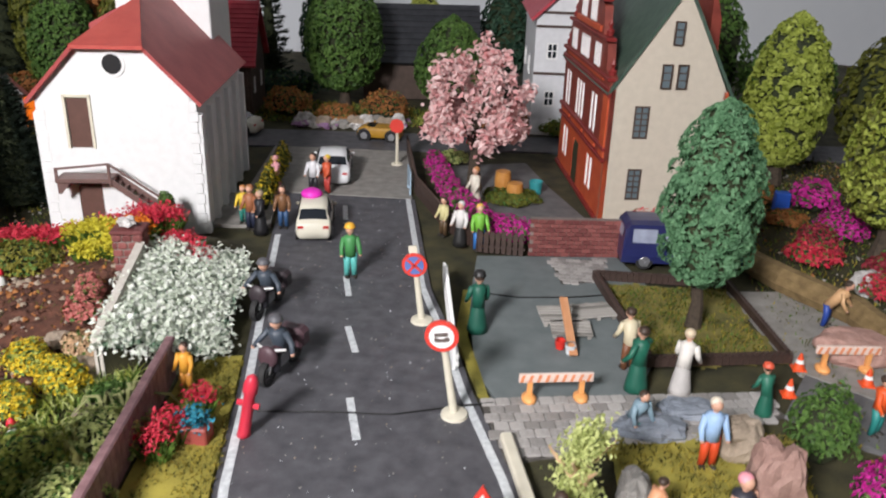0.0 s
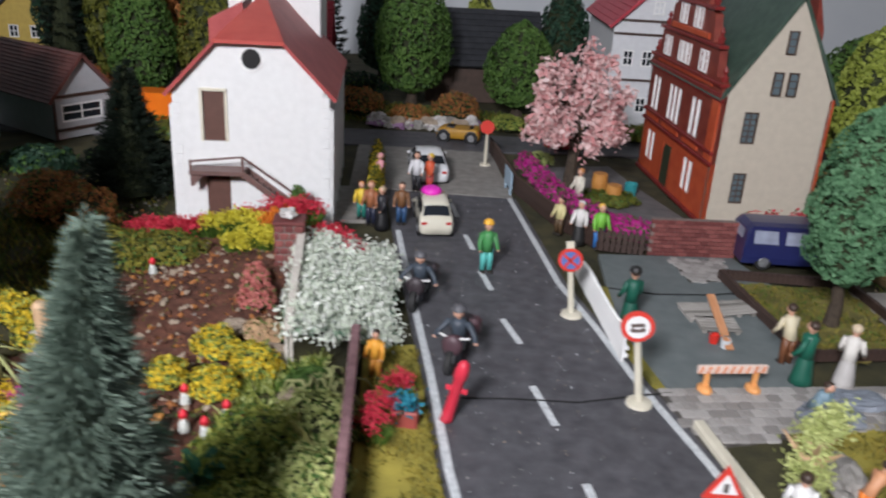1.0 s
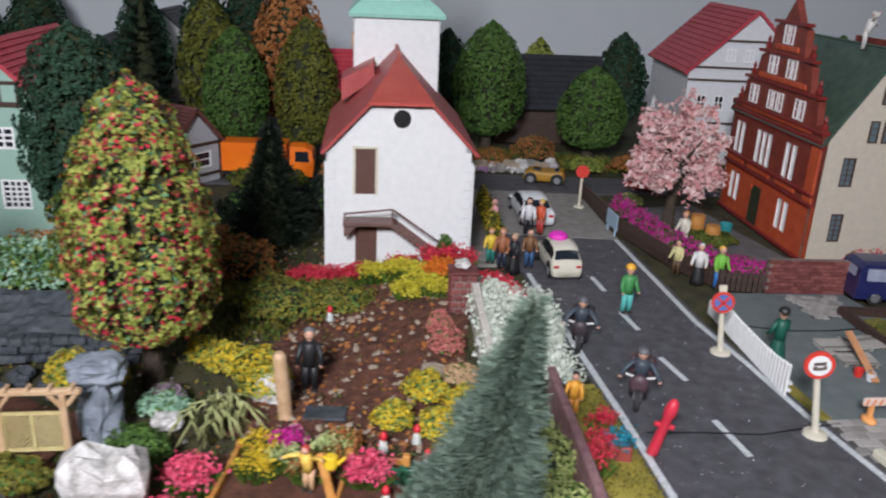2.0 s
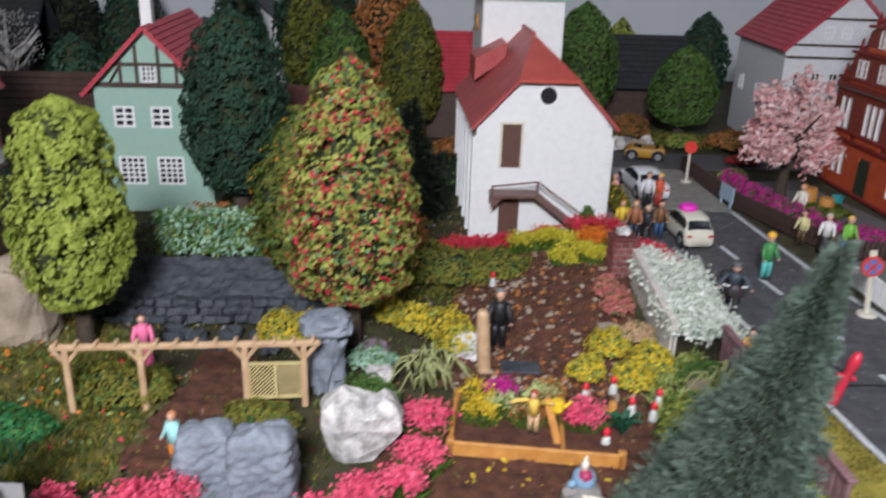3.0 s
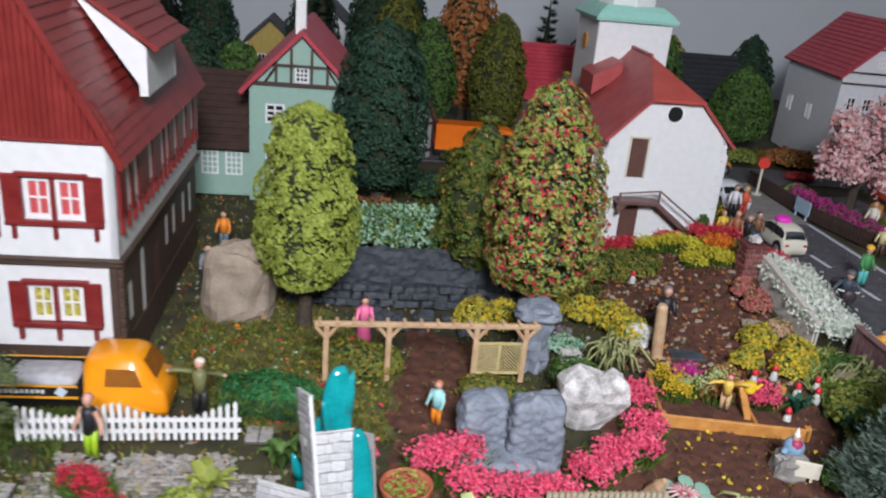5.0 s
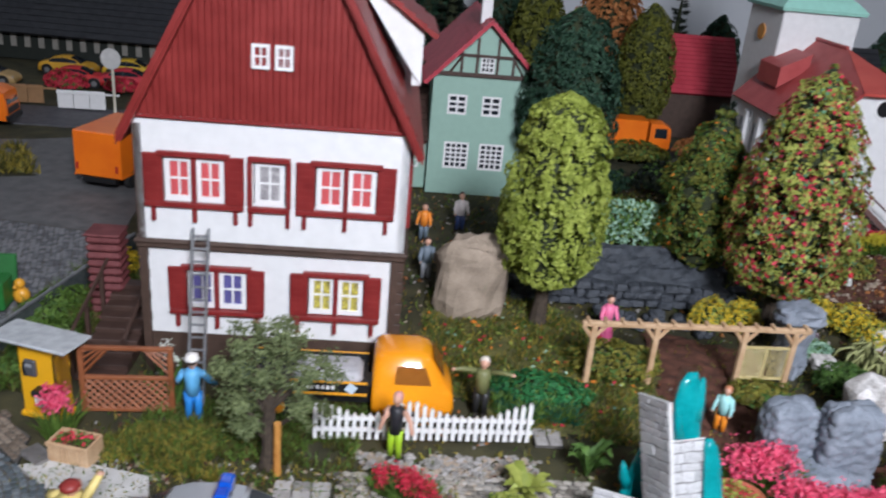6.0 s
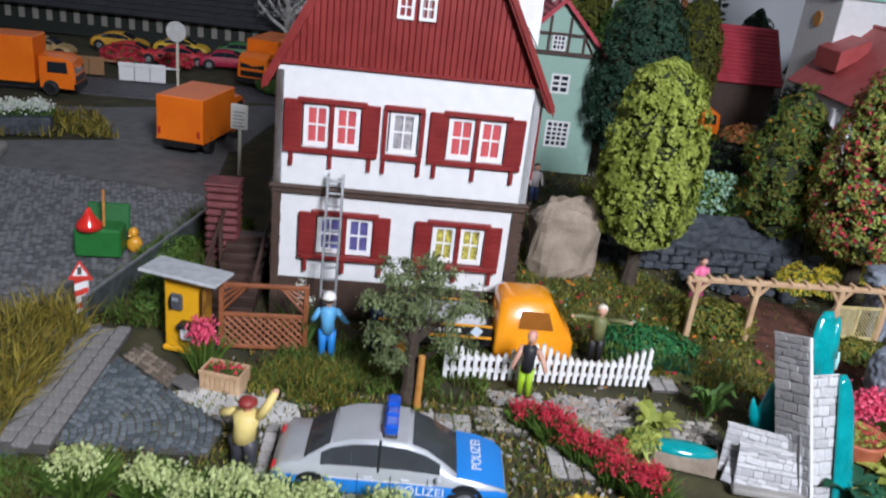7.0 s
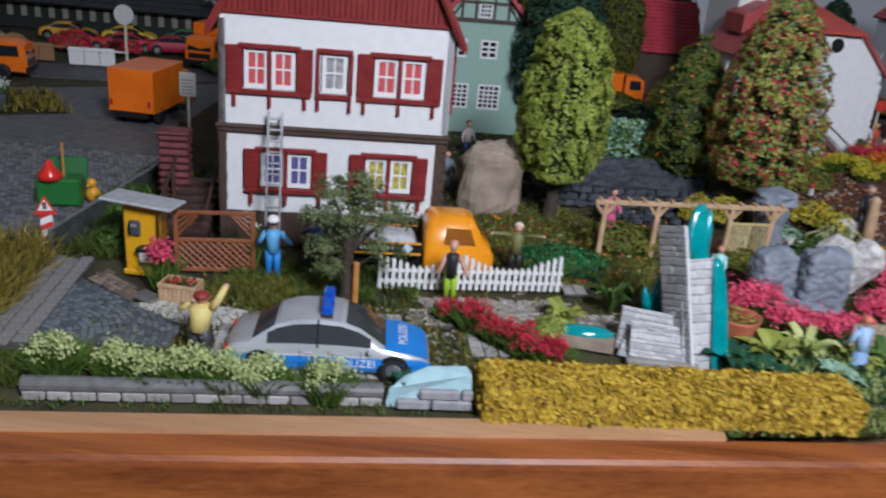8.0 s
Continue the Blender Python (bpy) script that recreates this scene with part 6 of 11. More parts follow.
for k, (x, y, rx, ry, h, m, lab) in enumerate((
        (-21.8, 29.0, 2.4, 1.6, 1.6, LEAF_MOSS, "olive moss-green cushion bush"), (-19.4, 29.6, 1.6, 1.2, 1.3, LEAF_MOSS, "olive moss-green cushion bush"),
        (-24.5, 32.5, 1.6, 1.4, 2.2, LEAF_RUST, "rust-orange leafy autumn bush"), (-26.5, 33.0, 1.4, 1.4, 2.6, LEAF_RUST, "rust-orange leafy autumn bush"),
        (-32.8, 29.6, 2.2, 1.1, 2.9, LEAF_RUST, "rust-brown low heather bush"), (-30.2, 30.0, 1.6, 1.1, 2.9, LEAF_OLIVE, "olive low heather-like bush"),
        (-14.2, 25.2, 0.66, 0.58, 1.2, PETAL_SALMON, "salmon-red twiggy bush on the soil"), (-14.6, 26.3, 0.5, 0.45, 1.0, PETAL_SALMON, "salmon-red twiggy bush on the soil"),
        (-11.2, 21.4, 0.9, 0.6, 0.8, LEAF_GREEN, "dark green bush beside the fence"), (-17.0, 19.1, 0.6, 0.5, 0.9, LEAF_RUST, "tan-orange twiggy bush behind the planter"), (-10.6, 19.4, 1.2, 1.2, 1.1, LEAF_PALE, "pale yellow-green bush beside the fence"),
        (-12.0, 18.2, 1.2, 1.0, 1.2, LEAF_APPLE, "yellow-green leafy garden bush"), (-12.5, 17.2, 1.0, 0.8, 1.0, LEAF_APPLE, "yellow-green leafy garden bush"), (-13.5, 23.7, 0.7, 0.45, 0.8, tint((0.46, 0.30, 0.17)), "tan dried flower clump on the soil"), (-10.2, 17.0, 1.1, 1.0, 1.0, LEAF_PALE, "pale yellow-green leafy garden bush"), (-11.6, 15.5, 1.2, 1.0, 0.8, LEAF_APPLE, "yellow-green leafy garden bush"),
        (-14.2, 13.4, 1.0, 0.8, 0.7, LEAF_GREEN, "dark green leafy garden plant"), (-18.0, 10.9, 0.9, 0.6, 0.55, LEAF_PALE, "pale green stringy garden plant"), (-23.5, 21.0, 0.6, 0.5, 0.8, tint((0.20, 0.14, 0.18)), "greyish purple heather clump among the stones"),
        (-31.5, 16.9, 1.6, 1.0, 1.2, LEAF_MOSS, "olive climbing plant at the pergola"), (-30.5, 17.3, 0.8, 0.8, 0.9, LEAF_MOSS, "olive climbing plant at the pergola"),
        (-34.0, 14.6, 1.7, 0.9, 0.7, leaf_mat("emerald_leaf", (0.012, 0.10, 0.030), (0.06, 0.27, 0.085)), "emerald green creeper with red specks beside the pergola"), (-26.2, 16.1, 1.25, 0.7, 0.85, LEAF_MOSS, "olive-green creeper below the trellis"),
        (-23.0, 17.6, 1.0, 0.8, 1.3, LEAF_GREEN, "dark green bush behind the white rock"), (-23.4, 20.6, 0.9, 0.6, 0.7, LEAF_MINT, "grey-green cushion plant among stones"),
        (-34.8, 8.1, 0.7, 0.5, 0.7, LEAF_APPLE, "yellow-green creeper beside the basin"),
        (-51.0, 12.6, 0.9, 1.8, 1.2, BLADE_GREEN, "green weeds growing along the rail"), (-52.4, 15.0, 0.8, 2.0, 1.0, BLADE_GREEN, "green weeds growing along the rail"), (-51.9, 19.2, 0.8, 1.2, 1.1, PETAL_YELLOW, "yellow-flowering weeds along the rail"),
        (3.2, 17.0, 0.9, 0.7, 0.7, LEAF_GREEN, "dark green undergrowth beside the path"), (9.3, 22.2, 0.9, 0.9, 2.4, LEAF_GREEN, "bright green tall bush behind the brown rock"), (11.6, 20.6, 1.8, 1.4, 0.9, PETAL_MAGENTA, "magenta and green flower bed"),
        (15.6, 33.8, 1.2, 0.9, 1.1, PETAL_RED, "red-flowering bush on the bank"), (13.6, 37.6, 1.0, 1.0, 1.8, LEAF_WINE, "wine-red bush on the bank"), (17.5, 31.5, 1.2, 0.9, 1.3, LEAF_GREEN, "dark green bush on the bank"), (15.6, 40.5, 1.2, 1.0, 1.6, PETAL_MAGENTA, "magenta flowering bush on the bank"),
        (-13.6, 58.0, 1.4, 1.0, 1.4, LEAF_RUST, "rust-brown bush beyond the street"), (-10.4, 59.4, 1.8, 1.2, 2.2, LEAF_RUST, "rust-brown bush beyond the street"), (-6.4, 57.6, 1.3, 0.9, 1.2, LEAF_APPLE, "yellow-green bush beyond the street"), (-17.5, 59.0, 1.8, 1.2, 2.2, LEAF_RUST, "rust-brown bush beyond the street"),
        (-4.2, 49.5, 0.9, 0.8, 0.8, LEAF_PALE, "pale green bush at the fence"), (-2.6, 54.2, 1.2, 0.8, 0.6, PETAL_RED, "red flower bed beyond the street"), (-0.4, 43.0, 1.5, 1.2, 0.6, LEAF_OLIVE, "olive ground plants below the blossom tree"),
        (6.2, 37.6, 1.6, 0.6, 1.9, PETAL_RED, "red flowers behind the brick wall"), (8.4, 38.2, 1.4, 0.6, 1.9, PETAL_RED, "red flowers behind the brick wall"),
        (-15.05, 33.6, 0.45, 0.4, 1.9, LEAF_GREEN, "small round green bush at the church corner"))):
    bush(lab, x, y, rx, ry, h, [m, LEAF_GREEN], 300 + k, int(700 + 420 * rx * ry), 0.19, ((0, 0.8), (1, 0.2)))
# magenta hedge behind the brown fence
HEDGE_LINE = [(-5.3, 47.0), (-3.6, 41.4), (-1.3, 37.0), (0.5, 36.3)]
for k in range(13):
    u = k / 12 * 3
    i = min(2, int(u))
    p = Vector(HEDGE_LINE[i]).lerp(Vector(HEDGE_LINE[i + 1]), u - i)
    bush("magenta-flowering hedge bush behind the brown fence", p.x + 0.25, p.y + 0.3, 0.65, 0.55, 1.35, [PETAL_MAGENTA, LEAF_GREEN], 380 + k, 620, 0.16, ((0, 0.72), (1, 0.28)), "hedge_bush")
# thin hedge beside the parked cars
for k in range(6):
    bush("slim yellow-green hedge plant on the pavement", -12.6 - 0.22 * k, 39.2 + 1.3 * k, 0.42, 0.7, 1.7, [LEAF_OLIVE, PETAL_YELLOW], 400 + k, 500, 0.18, ((0, 0.7), (1, 0.3)), "hedge_bush", 0.0)


def golden_hedge():
    h = thing("trimmed_hedge", "long trimmed hedge of golden-brown leaves along the front edge", "hedge", -36.95, 2.7, 0, 8.0)
    rng, g = random.Random(420), Geo()
    L, D, H = 10.7, 1.5, 0.98
    for _ in range(15000):
        x, y, z = rng.uniform(0, L), rng.uniform(0, D), rng.uniform(0.05, H)
        face = rng.random()
        n = Vector((0, 0, 1))
        if face < 0.5:
            z = H + rng.gauss(0, 0.04)
        elif face < 0.85:
            y, n = rng.gauss(0, 0.04), Vector((0, -1, 0.3))
        elif face < 0.92:
            x, n = rng.gauss(0, 0.04), Vector((-1, 0, 0.3))
        else:
            y, n = D + rng.gauss(0, 0.04), Vector((0, 1, 0.3))
        bulge = 0.09 * noise.noise((x * 1.3, y * 2, z * 2))
        leaf(g, Vector((x, y, z)) + n * bulge, n, 0.21, rng, 0 if rng.random() < 0.9 else 1, 0.75)
    part("foliage", g, [LEAF_HEDGE, leaf_mat("brown_hedge_leaf", (0.14, 0.075, 0.01), (0.36, 0.21, 0.03))], h)
    # Brown filler box, coloured darker than the leaves as shade in their gaps.
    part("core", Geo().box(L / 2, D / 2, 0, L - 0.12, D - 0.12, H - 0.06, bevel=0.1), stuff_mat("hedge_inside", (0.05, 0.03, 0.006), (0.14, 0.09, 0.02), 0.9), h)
    return h


golden_hedge()
# cream-flowered clumps along the kerb
for k, (x, y, r, h) in enumerate(((-48.5, 2.4, 0.6, 1.35), (-46.9, 2.6, 0.5, 1.2), (-45.9, 2.5, 0.45, 1.15), (-44.9, 2.7, 0.6, 1.25), (-43.9, 2.7, 0.5, 1.15), (-43.0, 2.8, 0.55, 1.1), (-41.3, 2.9, 0.65, 1.15))):
    flower_clump("grassy clump with creamy yellow-green blossoms by the kerb", x, y, r, 0.5, h, LEAF_CREAM, BLADE_GREEN, 430 + k, 430, 0.13, 520, thick=0.35)
grass("dry golden grass beside the slab path", [(-52.2, 4.0), (-51.4, 3.4), (-52.4, 9.6), (-54.2, 10.2), (-56.5, 3.0)], 3800, 1.5, [BLADE_GOLD, BLADE_GOLD, BLADE_MOSS], 441, 0.05)
grass("green grass at the kerb", [(-51.2, 1.6), (-48.8, 1.8), (-49.2, 3.2), (-51.0, 3.0)], 900, 0.45, [BLADE_GREEN, BLADE_MOSS], 442)
grass("green weeds growing along the rail", [(-53.2, 10.0), (-50.2, 10.4), (-50.6, 20.0), (-53.4, 21.0)], 3500, 0.8, [BLADE_GREEN, BLADE_MOSS], 443)
grass("soft dry grass before the lattice", [(-47.0, 7.9), (-43.0, 7.6), (-42.6, 9.9), (-46.6, 9.6)], 5200, 0.42, [BLADE_MOSS, BLADE_GREEN, BLADE_GOLD], 456, 0.04)
grass("mossy grass before the house", [(-46.6, 8.3), (-39.4, 9.0), (-39.6, 12.3), (-46.0, 11.2)], 4500, 0.38, [BLADE_MOSS, BLADE_GREEN], 444)
grass("mossy tufts in the garden", [(-39.0, 21.8), (-35.0, 22.5), (-30.2, 18.6), (-29.6, 12.2), (-34.0, 12.2), (-38.5, 14.8)], 6500, 0.34, [BLADE_MOSS, BLADE_GREEN, BLADE_GOLD], 445)
grass("low grass on the verge", [(-10.0, 24.0), (-8.4, 24.6), (-6.0, 14.3), (-8.2, 14.0)], 3500, 0.18, [BLADE_GOLD, BLADE_MOSS], 446, 0.04, off=0.05)
grass("low grass in the fenced bed", [(4.1, 33.0), (8.7, 33.4), (9.6, 27.9), (5.3, 26.9)], 3200, 0.18, [BLADE_GOLD, BLADE_MOSS, BLADE_GREEN], 447, 0.04, off=0.05)
grass("low grass by the path", [(3.6, 22.0), (8.7, 23.2), (9.2, 14.7), (3.9, 14.2)], 3200, 0.2, [BLADE_GOLD, BLADE_MOSS], 448, 0.04, off=0.05)
grass("wild grass between the beds", [(-24.5, 34.0), (-21.0, 33.5), (-21.0, 26.5), (-24.0, 25.5), (-30, 27.5), (-36, 28.5), (-36, 34)], 5500, 0.45, [BLADE_MOSS, BLADE_GREEN, BLADE_GOLD], 449)
grass("wild grass beyond the street", [(-20, 57), (-4, 58), (4, 62), (-20, 64)], 3500, 0.5, [BLADE_MOSS, BLADE_GOLD, BLADE_GREEN], 450, 0.08)
grass("golden grass beside the far street", [(-72, 25.5), (-62.2, 30.2), (-66, 34.5), (-76, 29)], 3500, 0.7, [BLADE_GOLD, BLADE_MOSS], 451, 0.08)
grass("deep green plants by the olive-jacket figurine", [(-36.0, 15.2), (-33.2, 15.4), (-32.6, 13.0), (-35.4, 12.8)], 2200, 0.5, [BLADE_DEEP, BLADE_GREEN], 452, 0.08)
grass("green plants behind the front hedge", [(-30.5, 8.0), (-26.0, 9.0), (-20.0, 9.6), (-20.0, 7.0), (-26.5, 5.8)], 3800, 0.6, [BLADE_DEEP, BLADE_GREEN, LEAF_PALE], 453, 0.09)
grass("undergrowth by the road fence", [(-13.5, 22.5), (-10.6, 23.5), (-8.9, 14.0), (-13.0, 13.0)], 4500, 0.55, [BLADE_GREEN, LEAF_APPLE, LEAF_PALE], 454, 0.08)
scatter("soil crumbs and fallen leaves", [(-20.4, 31.8), (-14.6, 31.5), (-13.4, 24.0), (-13.7, 19.6), (-20.6, 19.4), (-21.0, 26.0)], 900, 0.11, [SOIL, SOIL, ROCK_TAN, LEAF_RUST], 461)
scatter("yellow fallen leaves on the soil", [(-20.0, 15.5), (-14.6, 16.0), (-14.6, 12.2), (-20.0, 11.6)], 130, 0.07, [PETAL_YELLOW, SOIL, SOIL], 462)
scatter("coloured flower specks in the garden", [(-39.0, 21.5), (-35.0, 22.0), (-30.2, 18.6), (-29.8, 12.6), (-34.0, 12.6), (-38.4, 14.9)], 260, 0.07, [PETAL_RED, PETAL_ORANGE, LEAF_MINT, LEAF_OLIVE, LEAF_OLIVE, LEAF_APPLE, LEAF_APPLE], 463, off=0.15)
scatter("pale specks lying on the asphalt", [(-6.5, 17), (0.0, 19), (-5.6, 42), (-11.0, 40)], 330, 0.026, [CONCRETE, CONCRETE, ROCK_TAN, LINE_WHITE], 464, off=0.01)
scatter("pebbles along the house fence", [(-39.8, 9.9), (-34.2, 10.9), (-33.4, 8.3), (-38.6, 8.9)], 700, 0.10, [CONCRETE, PAVING, ROCK_TAN], 465, off=0.0)
scatter("rubble beyond the street", [(-16.5, 56.0), (-8.5, 56.8), (-8.5, 59.0), (-16.5, 58.4)], 260, 0.28, [CONCRETE, ROCK_WHITE, PAVING, tint((0.3, 0.16, 0.3))], 466, off=0.1)


def stringy_plant(label, x, y, r, h, mat, seed, n=26):
    rng, g = random.Random(seed), Geo()
    for _ in range(n):
        a, b = rng.uniform(0, 6.283), rng.uniform(0, 6.283)
        p = Vector((math.cos(a), math.sin(a), 0)) * r * rng.random()
        q = p + Vector((math.cos(b), math.sin(b), 0)) * r * 0.5
        g.tube([(p.x, p.y, 0), tuple((p + q) / 2 + Vector((0, 0, h * rng.uniform(0.6, 1.1)))), (q.x * 1.25, q.y * 1.25, h * rng.uniform(0.2, 0.8)), (q.x * 1.5, q.y * 1.5, h * 0.1)], [0.06, 0.07, 0.05, 0.03], 5)
    return solid("stringy_plant", g, mat, label, "plant", x, y, lie(x, y), smooth=True)


STRING_GREEN = paint("pale_string_green", (0.34, 0.36, 0.15), 0.6, 0.25)
stringy_plant("pale green net-like plant beside the yellow bushes", -21.4, 19.9, 1.1, 1.1, STRING_GREEN, 471, 34)
stringy_plant("yellow-green curling plant behind the fence", -11.2, 18.5, 0.75, 0.9, paint("yellow_string_green", (0.40, 0.38, 0.11), 0.6, 0.25), 472, 30)
stringy_plant("green curling plant behind the fence", -10.6, 20.8, 0.9, 0.9, STRING_GREEN, 473, 24)
stringy_plant("pale green curling plant on the soil", -17.8, 10.8, 0.9, 0.6, STRING_GREEN, 474, 30)
stringy_plant("yellow-green creeper by the stone basin", -34.9, 8.2, 0.8, 0.6, paint("creeper_green", (0.36, 0.42, 0.10), 0.6, 0.25), 475, 22)


def succulent():
    t = thing("succulent", "pale succulent rosette with red midribs and jade leaves on the soil", "plant", -20.0, 11.45, 0.05)
    t.matrix_world = t.matrix_world @ Matrix.Scale(0.72, 4)
    g, g2 = Geo(), Geo()
    for k in range(14):
        a = k * 0.449
        g.tube([(0, 0, 0.1), (0.45 * math.cos(a), 0.45 * math.sin(a), 0.35), (0.85 * math.cos(a), 0.85 * math.sin(a), 0.2)], [0.1, 0.08, 0.02], 6)
    for k in range(9):
        a = k * 0.7
        g2.lathe([(0.30, 0), (0.38, 0.04), (0.05, 0.07)], 10, 0, turn(1.15 * math.cos(a), 0.8 * math.sin(a), 0.1 + 0.1 * (k % 3), 0, 15 * math.sin(k), 12))
    pieces("leaf", g, tint((0.58, 0.50, 0.46)), t, "pale rosette leaf")
    veins = Geo()
    for k in range(14):
        a = k * 0.449
        veins.tube([(0.12 * math.cos(a), 0.12 * math.sin(a), 0.25), (0.45 * math.cos(a), 0.45 * math.sin(a), 0.435), (0.8 * math.cos(a), 0.8 * math.sin(a), 0.26)], [0.035, 0.03, 0.01], 5)
    part("vein", veins, tint((0.36, 0.03, 0.06)), t, "dark red midribs")
    part("leaf_mat", g2, tint((0.24, 0.42, 0.32)), t)


succulent()


def broad_plant(label, x, y, r, h, mat, seed, n=16):
    """Broad pointed leaves rising from one root."""
    rng, g = random.Random(seed), Geo()
    for k in range(n):
        a = 2.4 * k + rng.uniform(-0.3, 0.3)
        d, s = Vector((math.cos(a), math.sin(a), 0)), Vector((-math.sin(a), math.cos(a), 0))
        reach, top, w = r * rng.uniform(0.6, 1.1), h * rng.uniform(0.5, 1.1), r * rng.uniform(0.14, 0.24)
        rows = [(0.05, 0.0, 0.3), (0.4, 0.75, 1.0), (0.75, 1.0, 0.8), (1.0, 0.85, 0.05)]
        base = len(g.v)
        for u, z, ww in rows:
            for e, lift in ((-1, 0.06), (0, 0.0), (1, 0.06)):
                p = d * reach * u + s * w * ww * e + Vector((0, 0, top * z + lift * h))
                g.v.append(tuple(p))
        for i in range(3):
            for j in range(2):
                q = base + i * 3 + j
                g.f.append((q, q + 1, q + 4, q + 3))
                g.m.append(0)
    return solid("leafy_plant", g, mat, label, "plant", x, y, lie(x, y), smooth=True)


for k, (x, y, r, h, m, lab) in enumerate(((-27.6, 8.2, 1.3, 0.8, LEAF_APPLE, "yellow-green broad-leaved plant behind the hedge"), (-29.3, 7.6, 1.1, 0.6, BLADE_DEEP, "deep green broad-leaved plant beside the clay pot"), (-28.2, 7.0, 1.0, 0.5, BLADE_DEEP, "deep green broad-leaved plant behind the hedge"), (-26.4, 8.6, 1.0, 0.9, LEAF_PALE, "pale green broad-leaved plant behind the hedge"), (-25.0, 8.1, 0.9, 0.7, LEAF_APPLE, "yellow-green broad-leaved plant behind the hedge"), (-26.0, 7.0, 0.9, 0.6, LEAF_MINT, "dusty jade leafy plant behind the hedge"), (-23.8, 8.6, 1.0, 0.7, LEAF_GREEN, "green broad-leaved plant beside the low fence"), (-32.6, 10.5, 0.8, 1.2, LEAF_GREEN, "green sword-leaved plant beside the fountain"), (-34.4, 9.1, 0.85, 0.8, LEAF_APPLE, "yellow-green fern-like plant beside the fountain"), (-14.6, 17.5, 0.7, 0.9, BLADE_DEEP, "dark blue-green sword-leaved plant among the gnomes"), (-12.8, 16.4, 0.8, 0.9, BLADE_DEEP, "dark blue-green sword-leaved plant among the gnomes"), (-39.3, 3.9, 0.5, 0.5, BLADE_DEEP, "dark green rosette plant by the foam block"))):
    broad_plant(lab, x, y, r, h, m, 900 + k)
# climbing plants on the netting above the dark wall
net = thing("plant_trellis", "low netting with jade-green climbing plants above the dark wall", "trellis", -33.6, 25.6, 1.7, GRID)
g = Geo()
for k in range(9):
    g.box(k * 0.72, 0, 0, 0.07, 0.07, 2.0)
for z in (0.5, 1.1, 1.8):
    g.box(2.9, 0.02, z, 5.9, 0.05, 0.05)
part("netting", g, LEAF_GREEN, net)
rng, g = random.Random(480), Geo()
for _ in range(2200):
    leaf(g, (0.36 * rng.randrange(17) + rng.gauss(0, 0.1), rng.gauss(0, 0.16), 2.1 * rng.random() ** 0.8), (0, -1, 0.4), 0.23, rng, rng.choice((0,) * 8 + (1,) * 8 + (2,)), 0.7)
part("foliage", g, [LEAF_MINT, LEAF_GREEN, LEAF_APPLE], net)


def willow():
    """Airy clumps of tiny leaves on a forked trunk."""
    t = thing("willow_tree", "grey-green feathery model tree bound to a stake", "tree", -41.8, 8.7)
    rng = random.Random(490)
    spots = [(-0.7, 0.1, 4.1, 0.62), (0.35, 0.2, 4.25, 0.6), (-0.95, -0.1, 3.1, 0.55), (-0.35, -0.3, 3.25, 0.66), (0.7, -0.1, 3.3, 0.66), (1.45, 0.1, 3.45, 0.58), (-0.9, -0.2, 2.15, 0.48), (0.0, 0.3, 2.4, 0.6), (1.15, -0.2, 2.2, 0.6), (-0.55, -0.3, 1.55, 0.42), (0.2, 0.5, 3.6, 0.6)]
    wood = Geo().tube([(0, 0, 0), (0.05, 0, 0.7), (-0.02, 0.02, 1.5), (0.04, 0, 2.2), (0, 0.1, 3.0)], [0.3, 0.24, 0.2, 0.15, 0.08], 9)
    for x, y, z, r in spots:
        wood.tube([(0, 0, max(0.9, z * 0.55)), (x * 0.5, y * 0.5, z * 0.8), (x, y, z)], [0.09, 0.06, 0.025], 6)
    part("trunk", wood, BARK, t)
    g = Geo()
    for x, y, z, r in spots:
        for _ in range(20):
            a = Vector((rng.gauss(0, 1), rng.gauss(0, 1), rng.gauss(0, 0.6))).normalized()
            tip = Vector((x, y, z)) + Vector((a.x * r, a.y * r * 0.9, a.z * r * 0.75)) * rng.uniform(0.5, 1.15)
            for _ in range(34):
                o = Vector((rng.gauss(0, 0.11), rng.gauss(0, 0.11), rng.gauss(0, 0.08)))
                leaf(g, tip + o, a + Vector((0, 0, 0.5)), 0.115, rng, 0, 0.9)
    part("crown", g, leaf_mat("willow_leaf", (0.08, 0.105, 0.04), (0.24, 0.29, 0.13)), t)
    solid("stake", Geo().cyl((0, 0, 0), 0.11, 0.10, 1.75, 10), WOOD_ORANGE, "short ochre wooden stake beside the willow", "stake", -41.45, 8.4, 0)


willow()


def pale_tree():
    t = thing("pale_tree", "pale yellow-green airy model tree beside the path", "tree", 2.3, 17.9)
    rng = random.Random(495)
    part("trunk", trunk_geo(2.4, 0.2, 495, 6, 0.8, 0.4), WOOD_PALE, t)
    g = Geo()
    for _ in range(28):
        a, u, z = rng.uniform(0, 6.283), rng.random() ** 0.6, 1.0 + 2.4 * rng.random()
        c = Vector((0.4 * u * math.cos(a), 0.4 * u * math.sin(a), z))
        for _ in range(70):
            o = Vector((rng.gauss(0, 0.17), rng.gauss(0, 0.17), rng.gauss(0, 0.2)))
            leaf(g, c + o, o + Vector((0, 0, 0.1)), 0.15, rng, 0, 0.9)
    part("crown", g, LEAF_PALE, t)


pale_tree()
